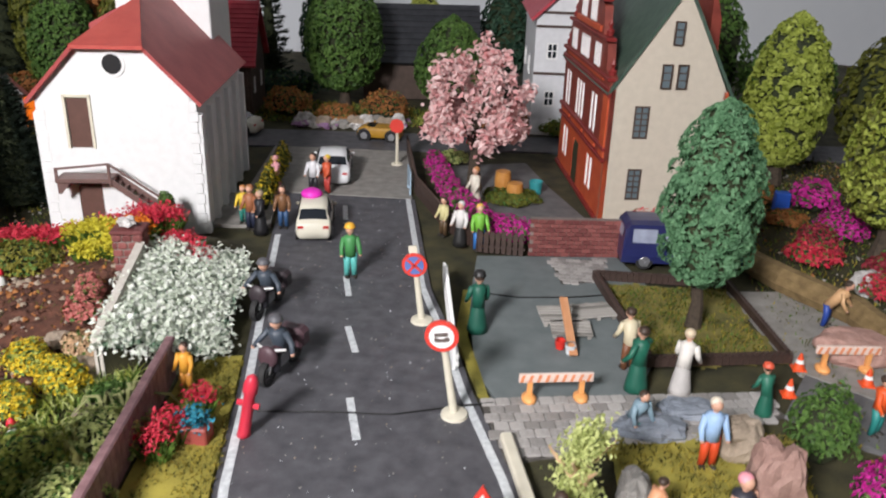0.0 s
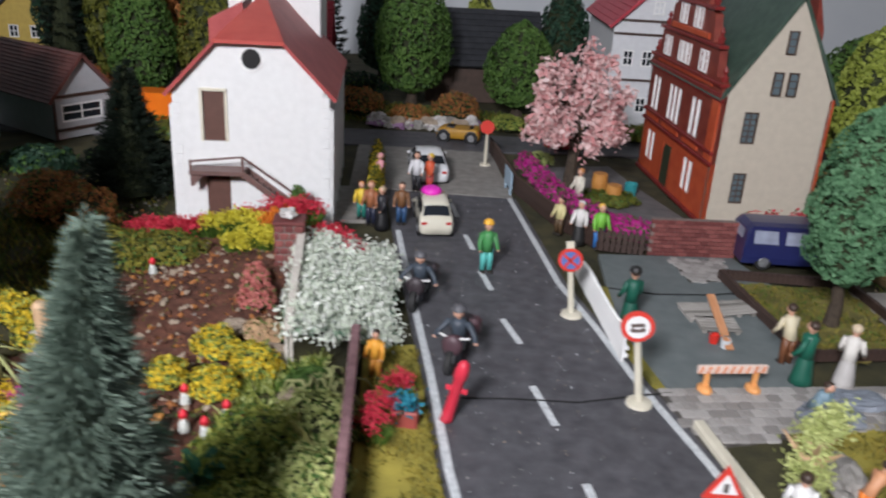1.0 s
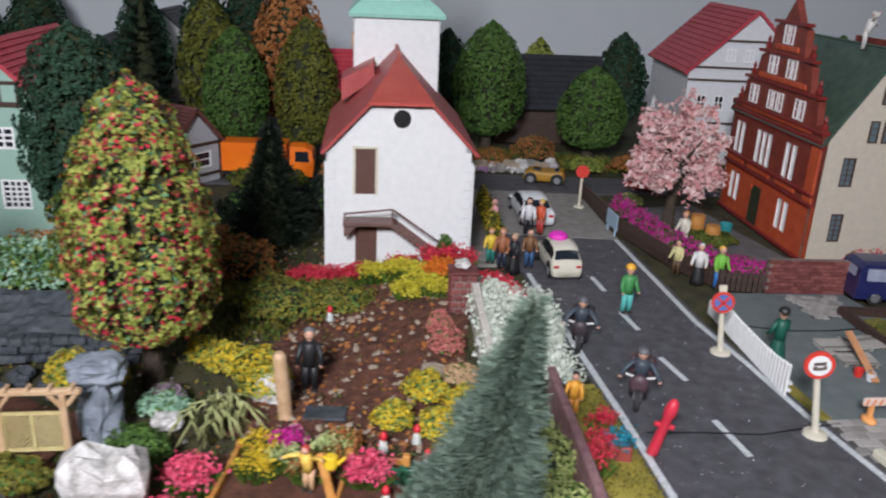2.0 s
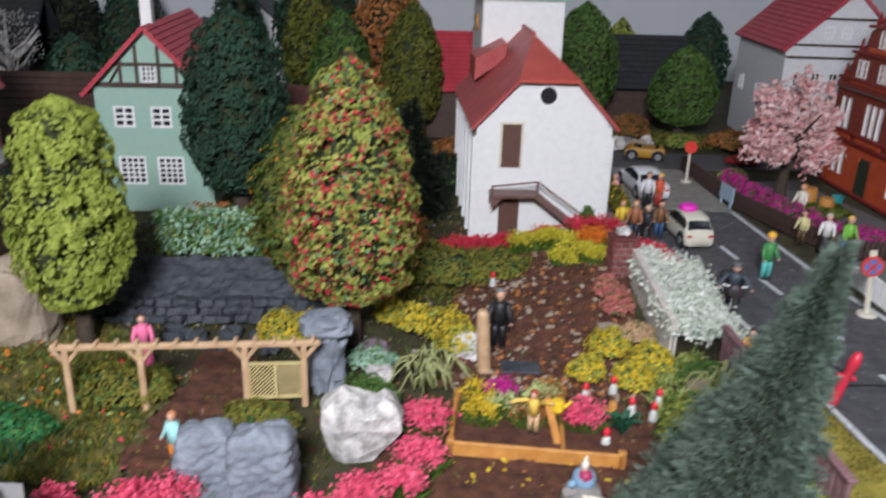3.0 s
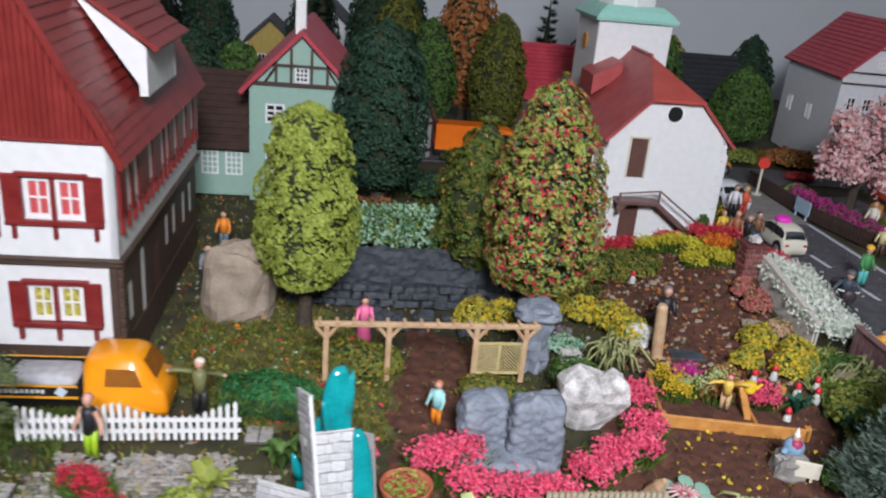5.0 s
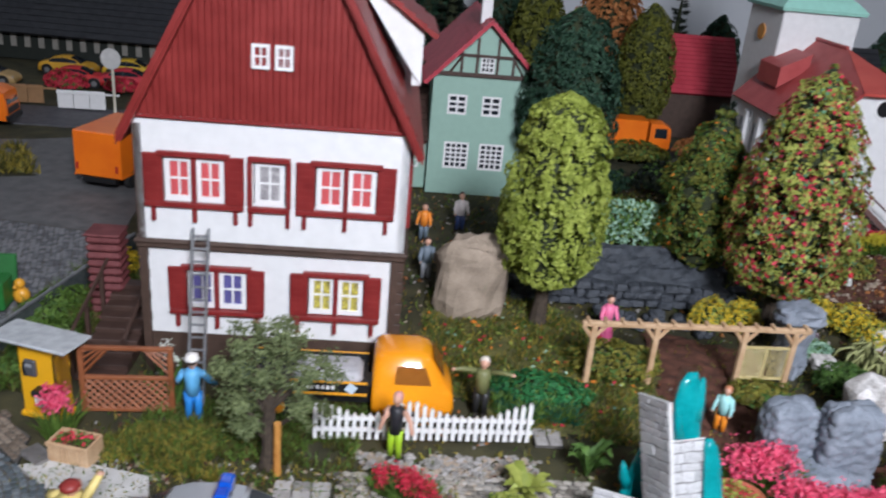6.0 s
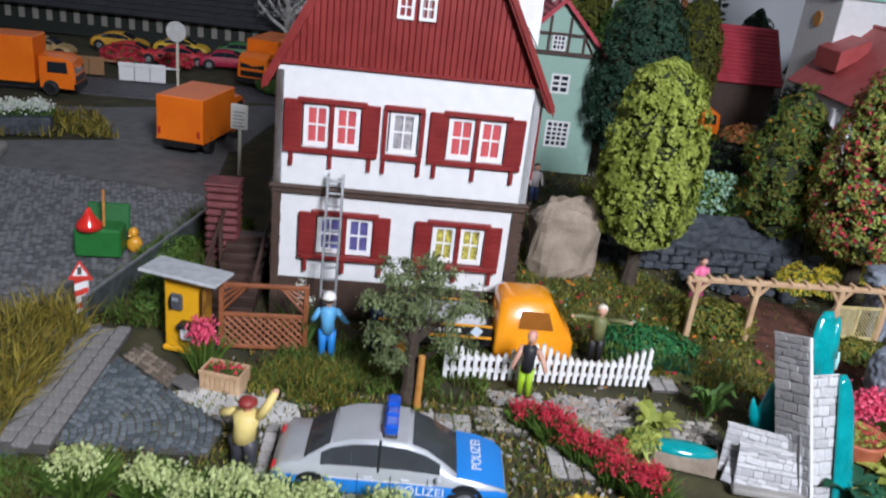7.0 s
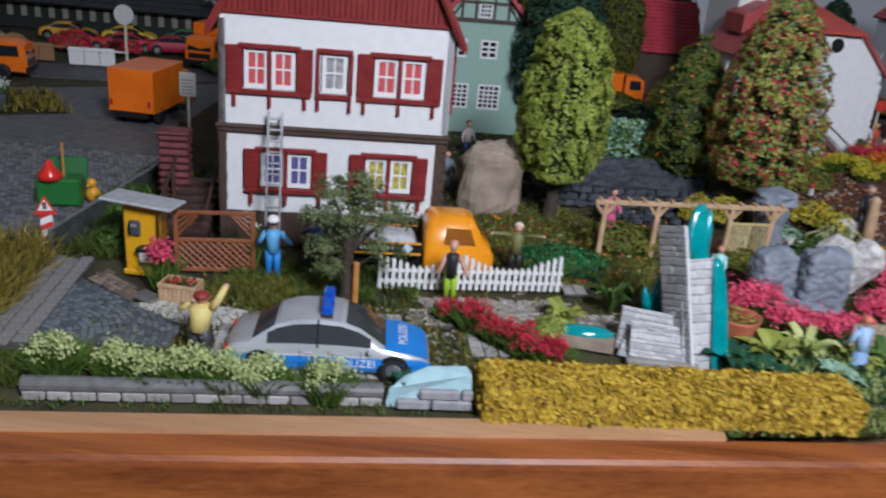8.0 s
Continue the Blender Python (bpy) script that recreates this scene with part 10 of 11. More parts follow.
box_lorry("orange box lorry parked on the grey street", -57.9, 28.6, 88, 2.45, 6.2, 2.65)
box_lorry("orange box lorry on the far street", -77.5, 36.8, 14, 2.9, 8.4, 2.5)
box_lorry("orange tipper lorry facing the street", -60.3, 54.2, -92, 2.6, 7.0, 2.5)
box_lorry("orange lorry standing behind the church", -31.6, 49.8, 8, 1.9, 6.2, 1.9)
box_lorry("orange lorry on the road beyond the mint house", -46.0, 60.0, 170, 2.0, 6.0, 2.2)


def flat_lorry():
    """Orange vintage lorry with a low black bed and grey sacks."""
    t = thing("flatbed_lorry", "vintage orange lorry with a black bed carrying grey sacks", "lorry", -43.4, 11.85, 0, GRID)
    W = 1.85
    cab_st = []
    for x, w_, zt in ((3.85, 0.84, 1.9), (3.92, 0.9, 2.28), (4.15, 0.93, 2.41), (5.3, 0.93, 2.42), (5.6, 0.92, 2.32), (5.76, 0.92, 2.12), (5.95, 0.91, 1.8), (6.12, 0.90, 1.5), (6.32, 0.88, 1.34), (6.44, 0.82, 1.1), (6.48, 0.74, 0.6)):
        cab = zt > 1.5
        cab_st.append((x, [(0, 0.3), (w_ * 0.98, 0.3), (w_ * 1.04, 0.55), (w_ * 1.03, min(1.1, zt - 0.12)), (w_ * 0.98, min(1.22, zt - 0.06)), (w_ * (0.84 if cab else 0.8), zt - 0.1), (w_ * 0.5, zt), (0, zt + 0.02)]))
    part("cab", loft(Geo(), cab_st), stuff_mat("glossy_orange", (0.78, 0.26, 0.006), (0.90, 0.36, 0.012), 0.25, 60.0, 1500.0, 0.01, coat=0.6), t, "rounded glossy orange cab", True)
    gl = Geo()
    for s in (-1, 1):
        gl.put([(4.55, s * 0.935, 1.42), (5.72, s * 0.925, 1.42), (5.5, s * 0.855, 2.02), (4.6, s * 0.855, 2.04)], [(0, 1, 2, 3)])
    gl.put([(6.12, -0.66, 1.62), (6.12, 0.66, 1.62), (5.74, 0.6, 2.26), (5.74, -0.6, 2.26)], [(0, 1, 2, 3)])
    part("window", gl, paint("amber_cab_glass", (0.30, 0.11, 0.02), 0.1, 0.2), t, "amber-tinted cab windows")
    part("bed", Geo().box(1.85, 0, 0.97, 3.7, W, 0.12), BLACK, t)
    for s in (-1, 1):
        sb = part("side_board", Geo().box(1.85, s * W / 2, 1.01, 3.7, 0.07, 0.4, bevel=0.02), BLACK, t, "black side board with yellow edge")
        edge = Geo().box(1.85, s * (W / 2 + 0.01), 0.95, 3.72, 0.06, 0.09).box(1.85, s * (W / 2 + 0.01), 1.37, 3.72, 0.06, 0.06)
        part("edge_strip", edge, tint((0.78, 0.36, 0.02)), sb)
        bars = Geo()
        for k in range(10):
            bars.box(1.2 + k * 0.16, s * (W / 2 + 0.045), 1.15, 0.10, 0.02, 0.13)
        pieces("writing_bar", bars, WHITE_PLASTIC, sb, "white unreadable writing")
        part("emblem", Geo().box(0, 0, -0.15, 0.3, 0.02, 0.3, 0, 0.0, turn(3.2, s * (W / 2 + 0.05), 1.21, 0, 0, 35)), tint((0.55, 0.66, 0.75)), sb, "pale blue emblem plate")
    part("tail_board", Geo().box(0.0, 0, 1.01, 0.07, W, 0.4), BLACK, t)
    part("chassis", Geo().box(2.6, 0, 0.4, 4.8, 0.9, 0.59), BLACK, t)
    mud = Geo()
    for s in (-1, 1):
        mud.lathe([(0.5, 0), (0.5, 0.3)], 18, 0, turn(5.5, s * 0.62, 0.42, 0, -90 * s))
    part("mudguard", mud, bpy.data.materials["glossy_orange"], t)
    for fx in (0.9, 5.5):
        for s in (-1, 1):
            wheel(t, fx, s * 0.82, 0.42, 0.26, tint((0.78, 0.30, 0.02)))
    return t


flat_lorry()
sack = Geo().box(0, 0, 0, 2.2, 1.35, 0.42, bevel=0.17)
sack.v = [(a + 0.06 * noise.noise((a * 2, b * 2, 3)), b + 0.06 * noise.noise((a * 2, b * 2, 5)), c + 0.05 * noise.noise((a * 3, b * 3, 7))) for a, b, c in sack.v]
solid("sack", sack, stuff_mat("grey_sackcloth", (0.34, 0.34, 0.36), (0.52, 0.52, 0.54), 0.8), "plump pale grey sack load on the lorry bed", "sack", -41.0, 12.28, 1.09, GRID, smooth=True)



def delivery_van():
    t = thing("delivery_van", "dark blue model van parked behind the lawn", "van", 4.7, 36.0, 0, 4)
    navy = stuff_mat("navy_van_paint", (0.012, 0.014, 0.07), (0.02, 0.026, 0.11), 0.35, 60.0, 1500.0, 0.01, coat=0.4)
    s_ = []
    for x, zt in ((0, 1.0), (0.06, 1.85), (0.3, 2.1), (3.6, 2.15), (4.2, 1.9), (4.75, 1.25), (5.1, 1.05), (5.2, 0.7)):
        cab = zt > 1.3
        s_.append((x, [(0, 0.3), (0.95, 0.3), (1.0, 0.6), (0.98, min(1.15, zt - 0.1)), (0.88 if cab else 0.9, zt - 0.08), (0.5, zt), (0, zt + 0.01)]))
    part("body", loft(Geo(), s_), navy, t)
    gl = Geo().put([(-0.01, -0.62, 1.35), (-0.01, 0.62, 1.35), (0.05, 0.58, 1.78), (0.05, -0.58, 1.78)], [(0, 1, 2, 3)])
    for s in (-1, 1):
        for x0, x1 in ((0.4, 1.5), (1.8, 2.7), (3.1, 4.1)):
            gl.put([(x0, s * 0.985, 1.25), (x1, s * 0.985, 1.25), (x1 - 0.08, s * 0.915, 1.85), (x0, s * 0.915, 1.85)], [(0, 1, 2, 3)])
    pieces("window", gl, paint("pale_van_glass", (0.30, 0.33, 0.42), 0.15, 0.2), t, "greyish van window")
    for fx in (1.0, 4.2):
        for s in (-1, 1):
            wheel(t, fx, s * 0.85, 0.38)


delivery_van()


def motorbike(x, y, rz, colour, rider):
    m = thing("motorbike", "black and maroon model motorbike with pale wheels", "motorbike", x, y, 0, rz, "motorbikes")
    for fy in (-0.72, 0.72):
        w_ = part("wheel", Geo().lathe([(0.24, 0), (0.34, 0.0), (0.36, 0.05), (0.36, 0.13), (0.34, 0.18), (0.24, 0.18)], 18, 0, turn(-0.09, fy, 0.36, 0, 0, 90)), RUBBER, m)
        part("rim", Geo().lathe([(0.25, 0), (0.05, 0.03), (0.05, 0.15), (0.25, 0.18)], 14, 0, turn(-0.09, fy, 0.36, 0, 0, 90)), GREY_METAL, w_)
    part("tank", Geo().ball((0, -0.15, 0.78), 0.16, 0.42, 0.16, 12, 8), tint(colour), m, "", True)
    part("seat", Geo().ball((0, 0.42, 0.76), 0.14, 0.4, 0.1, 12, 8), BLACK, m, "", True)
    part("engine", Geo().box(0, 0, 0.25, 0.3, 0.6, 0.4, bevel=0.08), GREY_METAL, m)
    part("fork", Geo().tube([(-0.09, -0.74, 0.36), (-0.09, -0.55, 0.95)], 0.035, 6).tube([(0.09, -0.74, 0.36), (0.09, -0.55, 0.95)], 0.035, 6), GREY_METAL, m)
    part("handlebar", Geo().tube([(-0.42, -0.4, 1.0), (-0.15, -0.58, 1.02), (0.15, -0.58, 1.02), (0.42, -0.4, 1.0)], 0.035, 6), WHITE_PLASTIC, m)
    part("fairing", Geo().ball((0, -0.62, 0.82), 0.3, 0.14, 0.32, 12, 8), tint(colour), m, "", True)
    box_ = part("pannier", Geo().box(0, 0.74, 0.5, 0.84, 0.55, 0.6, bevel=0.12), tint(colour), m)
    m.matrix_world = m.matrix_world @ Matrix.Scale(1.2, 4)
    figurine(rider, x - 0.1 * math.sin(radians(rz)), y + 0.1 * math.cos(radians(rz)), 0.42, rz, (0.02, 0.02, 0.025), (0.05, 0.065, 0.085), (0.10, 0.10, 0.11), h=2.2, arms=(-58, -58), seated=True, bend=0.3, stout=1.3)


motorbike(-7.0, 24.2, -12, (0.085, 0.045, 0.055), "painted seated figurine in dark clothes riding the motorbike")
motorbike(-8.85, 28.45, -8, (0.04, 0.03, 0.035), "painted seated figurine in black clothes riding the motorbike")

# ---- street furniture ----
SIGN_RED, SIGN_BLUE = paint("sign_red", (0.66, 0.05, 0.035), 0.4, 0.06), paint("sign_blue", (0.10, 0.16, 0.42), 0.4, 0.06)


def round_sign(label, x, y, h, r, face, rz=0.0, lean=0.0):
    s = thing("road_sign", label, "road sign", x, y, 0, rz)
    tilt = pose(0, 0, 0, 0, lean, 0)
    part("foot", Geo().lathe([(0.42, 0), (0.40, 0.1), (0.16, 0.16)], 18), CREAM, s)
    ob = part("pole", Geo().cyl((0, 0, 0.1), 0.13, 0.10, h - 0.15, 10), CREAM, s)
    ob.matrix_local = tilt
    d = part("disc", Geo().lathe([(r, 0), (r, 0.1)], 26, 0, turn(0, -0.10, h, 0, 90)), SIGN_RED, s, "red-rimmed sign disc")
    d.matrix_local = tilt
    g = Geo()
    if face == "no_parking":
        part("inner_disc", Geo().lathe([(r * 0.76, 0), (r * 0.76, 0.03)], 24, 0, turn(0, -0.19, h, 0, 90)), SIGN_BLUE, d, "blue inner disc")
        for a in (45, -45):
            g.box(0, -0.235, -r * 0.72, r * 0.2, 0.03, r * 1.44, 0, 0.0, turn(0, 0, h, 0, 0, a))
        part("cross", g, SIGN_RED, d, "red diagonal cross")
        g2 = Geo().box(0, -0.1, h + r * 0.95, 0.3, 0.1, 0.28)
        part("cap_plate", g2, CREAM, d)
    else:
        part("inner_disc", Geo().lathe([(r * 0.74, 0), (r * 0.74, 0.03)], 24, 0, turn(0, -0.19, h, 0, 90)), WHITE_PLASTIC, d, "white inner disc")
        g.box(0, -0.235, h + 0.02, r * 0.8, 0.02, r * 0.22).box(0, -0.235, h - r * 0.32, r * 0.5, 0.02, r * 0.2)
        g.ball((-r * 0.3, -0.22, h - r * 0.18), r * 0.16, 0.02, r * 0.16).ball((r * 0.3, -0.22, h - r * 0.18), r * 0.16, 0.02, r * 0.16)
        part("pictogram", g, tint((0.12, 0.09, 0.08)), d, "dark vehicle pictogram")
    return s


round_sign("round no-parking sign on a cream pole", -3.0, 28.6, 2.35, 0.46, "no_parking", 0, -7.0)
round_sign("round red-rimmed traffic sign on a cream pole", -1.12, 22.7, 2.8, 0.5, "no_cars", 0, -9.0)
stop = thing("stop_sign", "small faded red octagonal stop sign on a cream pole", "road sign", -7.5, 48.5)
part("foot", Geo().lathe([(0.36, 0), (0.3, 0.1)], 14), CREAM, stop)
part("pole", Geo().cyl((0, 0, 0), 0.1, 0.09, 2.2, 8), CREAM, stop)
part("plate", Geo().lathe([(0.44, 0), (0.44, 0.08)], 8, 0, turn(0, -0.1, 2.4, 0, 90)), SIGN_RED, stop)


def warning_triangle(x, y, h, size, label, post="cream", rz=0.0):
    s = thing("warning_sign", label, "road sign", x, y, 0, rz)
    if post == "cream":
        part("pole", Geo().cyl((0, 0, 0), 0.12, 0.12, h, 10), CREAM, s)
    else:
        p = part("pole", Geo().box(0, 0, 0, 0.42, 0.12, h), WHITE_PLASTIC, s)
        for k in range(4):
            part("red_stripe", Geo().put([(-0.21, -0.075, 0.1 + k * 0.45), (0.21, -0.075, 0.28 + k * 0.45), (0.21, -0.075, 0.48 + k * 0.45), (-0.21, -0.075, 0.30 + k * 0.45)], [(0, 1, 2, 3)]), SIGN_RED, p)
    t = size / 2
    b = part("plate", Geo().slab([(-t, h - 0.1), (t, h - 0.1), (0, h - 0.1 + size * 0.9)], -0.16, -0.08), SIGN_RED, s)
    part("inner_plate", Geo().slab([(-t * 0.62, h + 0.06), (t * 0.62, h + 0.06), (0, h + 0.06 + size * 0.54)], -0.19, -0.155), WHITE_PLASTIC, b)
    part("pictogram", Geo().box(0, -0.2, h + 0.12, 0.12, 0.02, 0.25), tint((0.1, 0.09, 0.08)), b)


warning_triangle(0.1, 17.2, 1.15, 1.05, "red-rimmed triangular warning sign on a cream post", "cream", 5)
warning_triangle(-52.75, 10.0, 1.75, 0.75, "red and white striped warning beacon with a triangle", "striped", 20)


def barrier(x, y, rz, L=2.0):
    b = thing("barrier", "red and white striped road barrier on orange feet", "barrier", x, y, 0, rz, "road barriers")
    board = part("board", Geo().box(L / 2, 0, 0.72, L, 0.12, 0.3, bevel=0.02), tint((0.74, 0.58, 0.50)), b)
    n = 9
    for k in range(n):
        x0 = k * L / n
        part("red_stripe", Geo().put([(x0 + 0.02, -0.07, 0.74), (x0 + 0.12, -0.07, 0.74), (x0 + 0.2, -0.07, 1.0), (x0 + 0.1, -0.07, 1.0)], [(0, 1, 2, 3)]), tint((0.70, 0.25, 0.12)), board)
    for px in (0.35, L - 0.35):
        f = part("foot", Geo().box(px, 0, 0.1, 0.16, 0.12, 0.7), tint((0.80, 0.36, 0.12)), b, "orange foot")
        part("foot_pad", Geo().ball((px, 0, 0.14), 0.24, 0.34, 0.15, 12, 7), tint((0.80, 0.36, 0.12)), f, "", True)


barrier(0.75, 23.75, 12, 2.35)
barrier(10.6, 27.3, 8, 2.2)
for x, y in ((10.2, 27.4), (12.2, 26.7), (9.4, 25.6)):
    c = thing("traffic_cone", "small red and white traffic cone", "traffic cone", x, y, 0, 0, "traffic cones")
    part("cone", Geo().lathe([(0.2, 0.06), (0.13, 0.3), (0.1, 0.42), (0.04, 0.62)], 14), tint((0.78, 0.09, 0.02)), c)
    part("collar", Geo().lathe([(0.145, 0.27), (0.11, 0.4)], 14), WHITE_PLASTIC, c)
    part("base", Geo().box(0, 0, 0, 0.46, 0.46, 0.07, bevel=0.02), tint((0.78, 0.09, 0.02)), c)
pallet = stuff_mat("weathered_grey_wood", (0.20, 0.19, 0.17), (0.38, 0.36, 0.33), 0.8, vary="object")
for x, y, rz, n in ((2.1, 29.6, 12, 6), (3.4, 30.3, 20, 5), (2.5, 28.7, 5, 5)):
    p = thing("pallet", "weathered grey wooden pallet lying in the yard", "pallet", x, y, 0.03, rz, "pallets")
    for k in range(n):
        part("slat", Geo().box(0, -0.5 + k * 0.24, 0.14, 1.5, 0.2, 0.07, bevel=0.015), pallet, p)
    for xx in (-0.62, 0, 0.62):
        part("bearer", Geo().box(xx, 0.1, 0, 0.14, 1.3, 0.14), pallet, p)
plank = solid("plank", Geo().box(0, 0, 0, 2.6, 0.3, 0.1, bevel=0.02), stuff_mat("salmon_orange_wood", (0.46, 0.20, 0.09), (0.66, 0.34, 0.18), 0.55, 200.0, 1600.0, 0.15, stretch=(0.1, 1, 1)), "salmon-orange wooden plank leaning on the pallets", "plank", 2.35, 28.0, 0.6, 100)
plank.matrix_world = place(2.35, 28.0, 0.6, 100) @ pose(0, 0, 0, 0, -24, 0)
for x, y, c in ((2.1, 27.4, (0.62, 0.03, 0.02)), (2.45, 27.1, (0.62, 0.66, 0.68))):
    b = thing("bucket", "small paint bucket standing in the yard", "bucket", x, y, 0.03, 0, "buckets")
    part("pail", Geo().lathe([(0.15, 0), (0.2, 0.34), (0.17, 0.34), (0.14, 0.05)], 14), tint(c), b)
    part("handle", Geo().tube([(-0.19, 0, 0.3), (-0.1, 0, 0.46), (0.1, 0, 0.46), (0.19, 0, 0.3)], 0.02, 5), GREY_METAL, b)
hydrant = thing("hydrant", "red plastic hydrant post leaning at the road edge", "hydrant", -7.0, 20.6)
hydrant.matrix_world = place(-7.0, 20.7, 0.0, 0) @ pose(0, 0, 0, 4, 12, 0)
red_h = paint("hydrant_red", (0.62, 0.035, 0.065), 0.35, 0.08)
part("column", Geo().lathe([(0.21, 0), (0.18, 0.2), (0.16, 1.5), (0.21, 1.6), (0.21, 1.85), (0.15, 2.1), (0.04, 2.2)], 14), red_h, hydrant, "", True)
part("outlet", Geo().tube([(-0.32, 0, 1.15), (0.32, 0, 1.15)], 0.09, 8), red_h, hydrant)
solid("cable", Geo().tube([(-7.0, 21.9, 0.02), (-5.0, 22.2, 0.03), (-3.0, 22.4, 0.02), (-1.0, 23.2, 0.03), (0.0, 23.5, 0.05)], 0.035, 6), BLACK, "thin black cable lying across the road", "cable")
solid("cable", Geo().tube([(-1.4, 31.4, 0.06), (0.5, 31.2, 0.06), (2.6, 31.6, 0.06), (4.0, 32.0, 0.1)], 0.03, 6), BLACK, "thin black cable lying across the yard", "cable")
pot = thing("flower_pot", "square brick-red pot with a teal flower ball", "plant pot", -8.15, 20.2, 0.05)
part("pot", Geo().box(0, 0, 0, 0.75, 0.6, 0.55, bevel=0.05), tint((0.30, 0.06, 0.05)), pot)
g, rng = Geo(), random.Random(600)
for _ in range(260):
    o = Vector((rng.gauss(0, 0.22), rng.gauss(0, 0.2), rng.gauss(0, 0.14)))
    leaf(g, o + Vector((0, 0, 0.75)), o + Vector((0, 0, 0.2)), 0.16, rng, 0, 0.6)
part("blossoms", g, leaf_mat("teal_petal", (0.01, 0.13, 0.20), (0.04, 0.32, 0.42)), pot)
for k, (x, y, h) in enumerate(((-8.8, 19.9, 1.2), (-8.9, 19.2, 1.0), (-8.6, 21.6, 1.0))):
    flower_clump("red flowering plants on the grass verge", x, y, 0.4, 0.35, h, PETAL_RED, BLADE_GREEN, 610 + k, 240, 0.13, 70)
solid("white_beam", Geo().box(0, 0, 0, 0.35, 3.6, 0.3, bevel=0.05), CREAM, "cream wooden beam lying beside the road edge", "beam", 0.95, 19.9, 0.05, 15)
solid("info_board", Geo().box(0, 0, 0.35, 0.08, 1.7, 0.95, bevel=0.02).box(0, -0.6, 0, 0.1, 0.1, 0.5).box(0, 0.6, 0, 0.1, 0.1, 0.5), paint("pale_blue_board", (0.34, 0.46, 0.56), 0.5, 0.1), "pale blue blank board on the brown fence", "board", -5.95, 43.6, 0.0, 14)
bin_ = thing("rubbish_bin", "small teal rubbish bin before the orange facade", "bin", 0.9, 44.6)
part("tub", Geo().lathe([(0.3, 0), (0.38, 0.75), (0.34, 0.75), (0.28, 0.1)], 14), tint((0.03, 0.28, 0.30)), bin_)
blue_bin = thing("rubbish_bin", "bright blue rubbish bin by the hedge", "bin", 13.7, 44.0)
part("tub", Geo().box(0, 0, 0, 0.75, 0.6, 1.2, bevel=0.06), tint((0.02, 0.10, 0.50)), blue_bin)
for x, y, h in ((-0.9, 44.2, 1.3), (-0.2, 43.2, 1.0)):
    solid("wooden_tub", Geo().lathe([(0.4, 0), (0.45, h * 0.6), (0.4, h)], 14), WOOD_ORANGE, "ochre wooden tub below the blossom tree", "tub", x, y)
edging = solid("bank_wall", Geo().tube([(10.2, 36.8, 0.3), (11.4, 34.0, 0.45), (13.4, 31.4, 0.45), (14.0, 29.2, 0.4), (17.5, 27.6, 0.4)], [0.55, 0.6, 0.6, 0.55, 0.5], 10), stuff_mat("ochre_earth_bank", (0.13, 0.085, 0.035), (0.25, 0.17, 0.075), 0.9), "ochre earth bank along the gravel path", "bank", kind="structure")

# green wheelie bins with a red bag on the lane
wb = thing("wheelie_bin", "green wheelie bin with a red cone on top", "bin", -55.0, 15.2, 0, 15)
part("tub", Geo().box(0, 0, 0.1, 1.7, 1.1, 1.15, bevel=0.08), tint((0.02, 0.16, 0.03)), wb)
part("lid", Geo().box(0.1, 0.6, 0.9, 1.6, 0.16, 1.1, bevel=0.05, matrix=turn(0, 0, 0, 0, -15)), tint((0.02, 0.13, 0.03)), wb)
cone = thing("red_cone", "glossy red and white marker cone on the bin", "traffic cone", -55.2, 14.8, 1.25)
part("cone", Geo().lathe([(0.5, 0), (0.46, 0.2), (0.2, 0.5), (0.06, 0.8)], 16), paint("glossy_red", (0.70, 0.03, 0.02), 0.2, 0.05, coat=0.5), cone, "", True)
solid("broom", Geo().tube([(0, 0, 0), (0, 0.1, 2.3)], 0.05, 6), WOOD_ORANGE, "thin wooden broom handle in the bin", "broom", -54.8, 15.1, 0.4)
solid("hose_figure", Geo().ball((0, 0, 0.35), 0.32, 0.28, 0.36, 12, 8).ball((0, -0.05, 0.85), 0.2, 0.2, 0.22, 12, 8).tube([(0, -0.2, 0.9), (0, -0.42, 0.8)], 0.06, 6), paint("amber_plastic", (0.72, 0.34, 0.03), 0.3, 0.1), "amber plastic garden ornament beside the bin", "ornament", -54.0, 15.9, 0.0, smooth=True)
bus = thing("bus_stop", "white bus stop board on a cream pole", "sign", -53.9, 27.0, 0, 0)
part("pole", Geo().cyl((0, 0, 0), 0.09, 0.09, 3.0, 8), CREAM, bus)
brd = part("board", Geo().box(0, -0.12, 2.45, 0.9, 0.1, 1.3, bevel=0.04), paint("off_white_board", (0.62, 0.60, 0.54), 0.5, 0.06), bus)
lines = Geo()
for k in range(5):
    lines.box(-0.05 * (k % 2), -0.18, 2.6 + k * 0.18, 0.62 - 0.15 * (k % 2), 0.02, 0.05)
pieces("writing_bar", lines, tint((0.2, 0.2, 0.2)), brd, "dark unreadable writing")
for x, y, h, c, nm in ((-64.0, 42.0, 4.4, (0.62, 0.62, 0.60), "round pale traffic sign on a far pole"), (-56.3, 46.0, 3.0, (0.60, 0.05, 0.05), "round red traffic sign on a far pole")):
    s = thing("road_sign", nm, "road sign", x, y)
    part("pole", Geo().cyl((0, 0, 0), 0.1, 0.1, h, 8), CREAM, s)
    part("disc", Geo().lathe([(0.7, 0), (0.7, 0.1)], 20, 0, turn(0, -0.1, h, 0, 90)), tint(c), s)
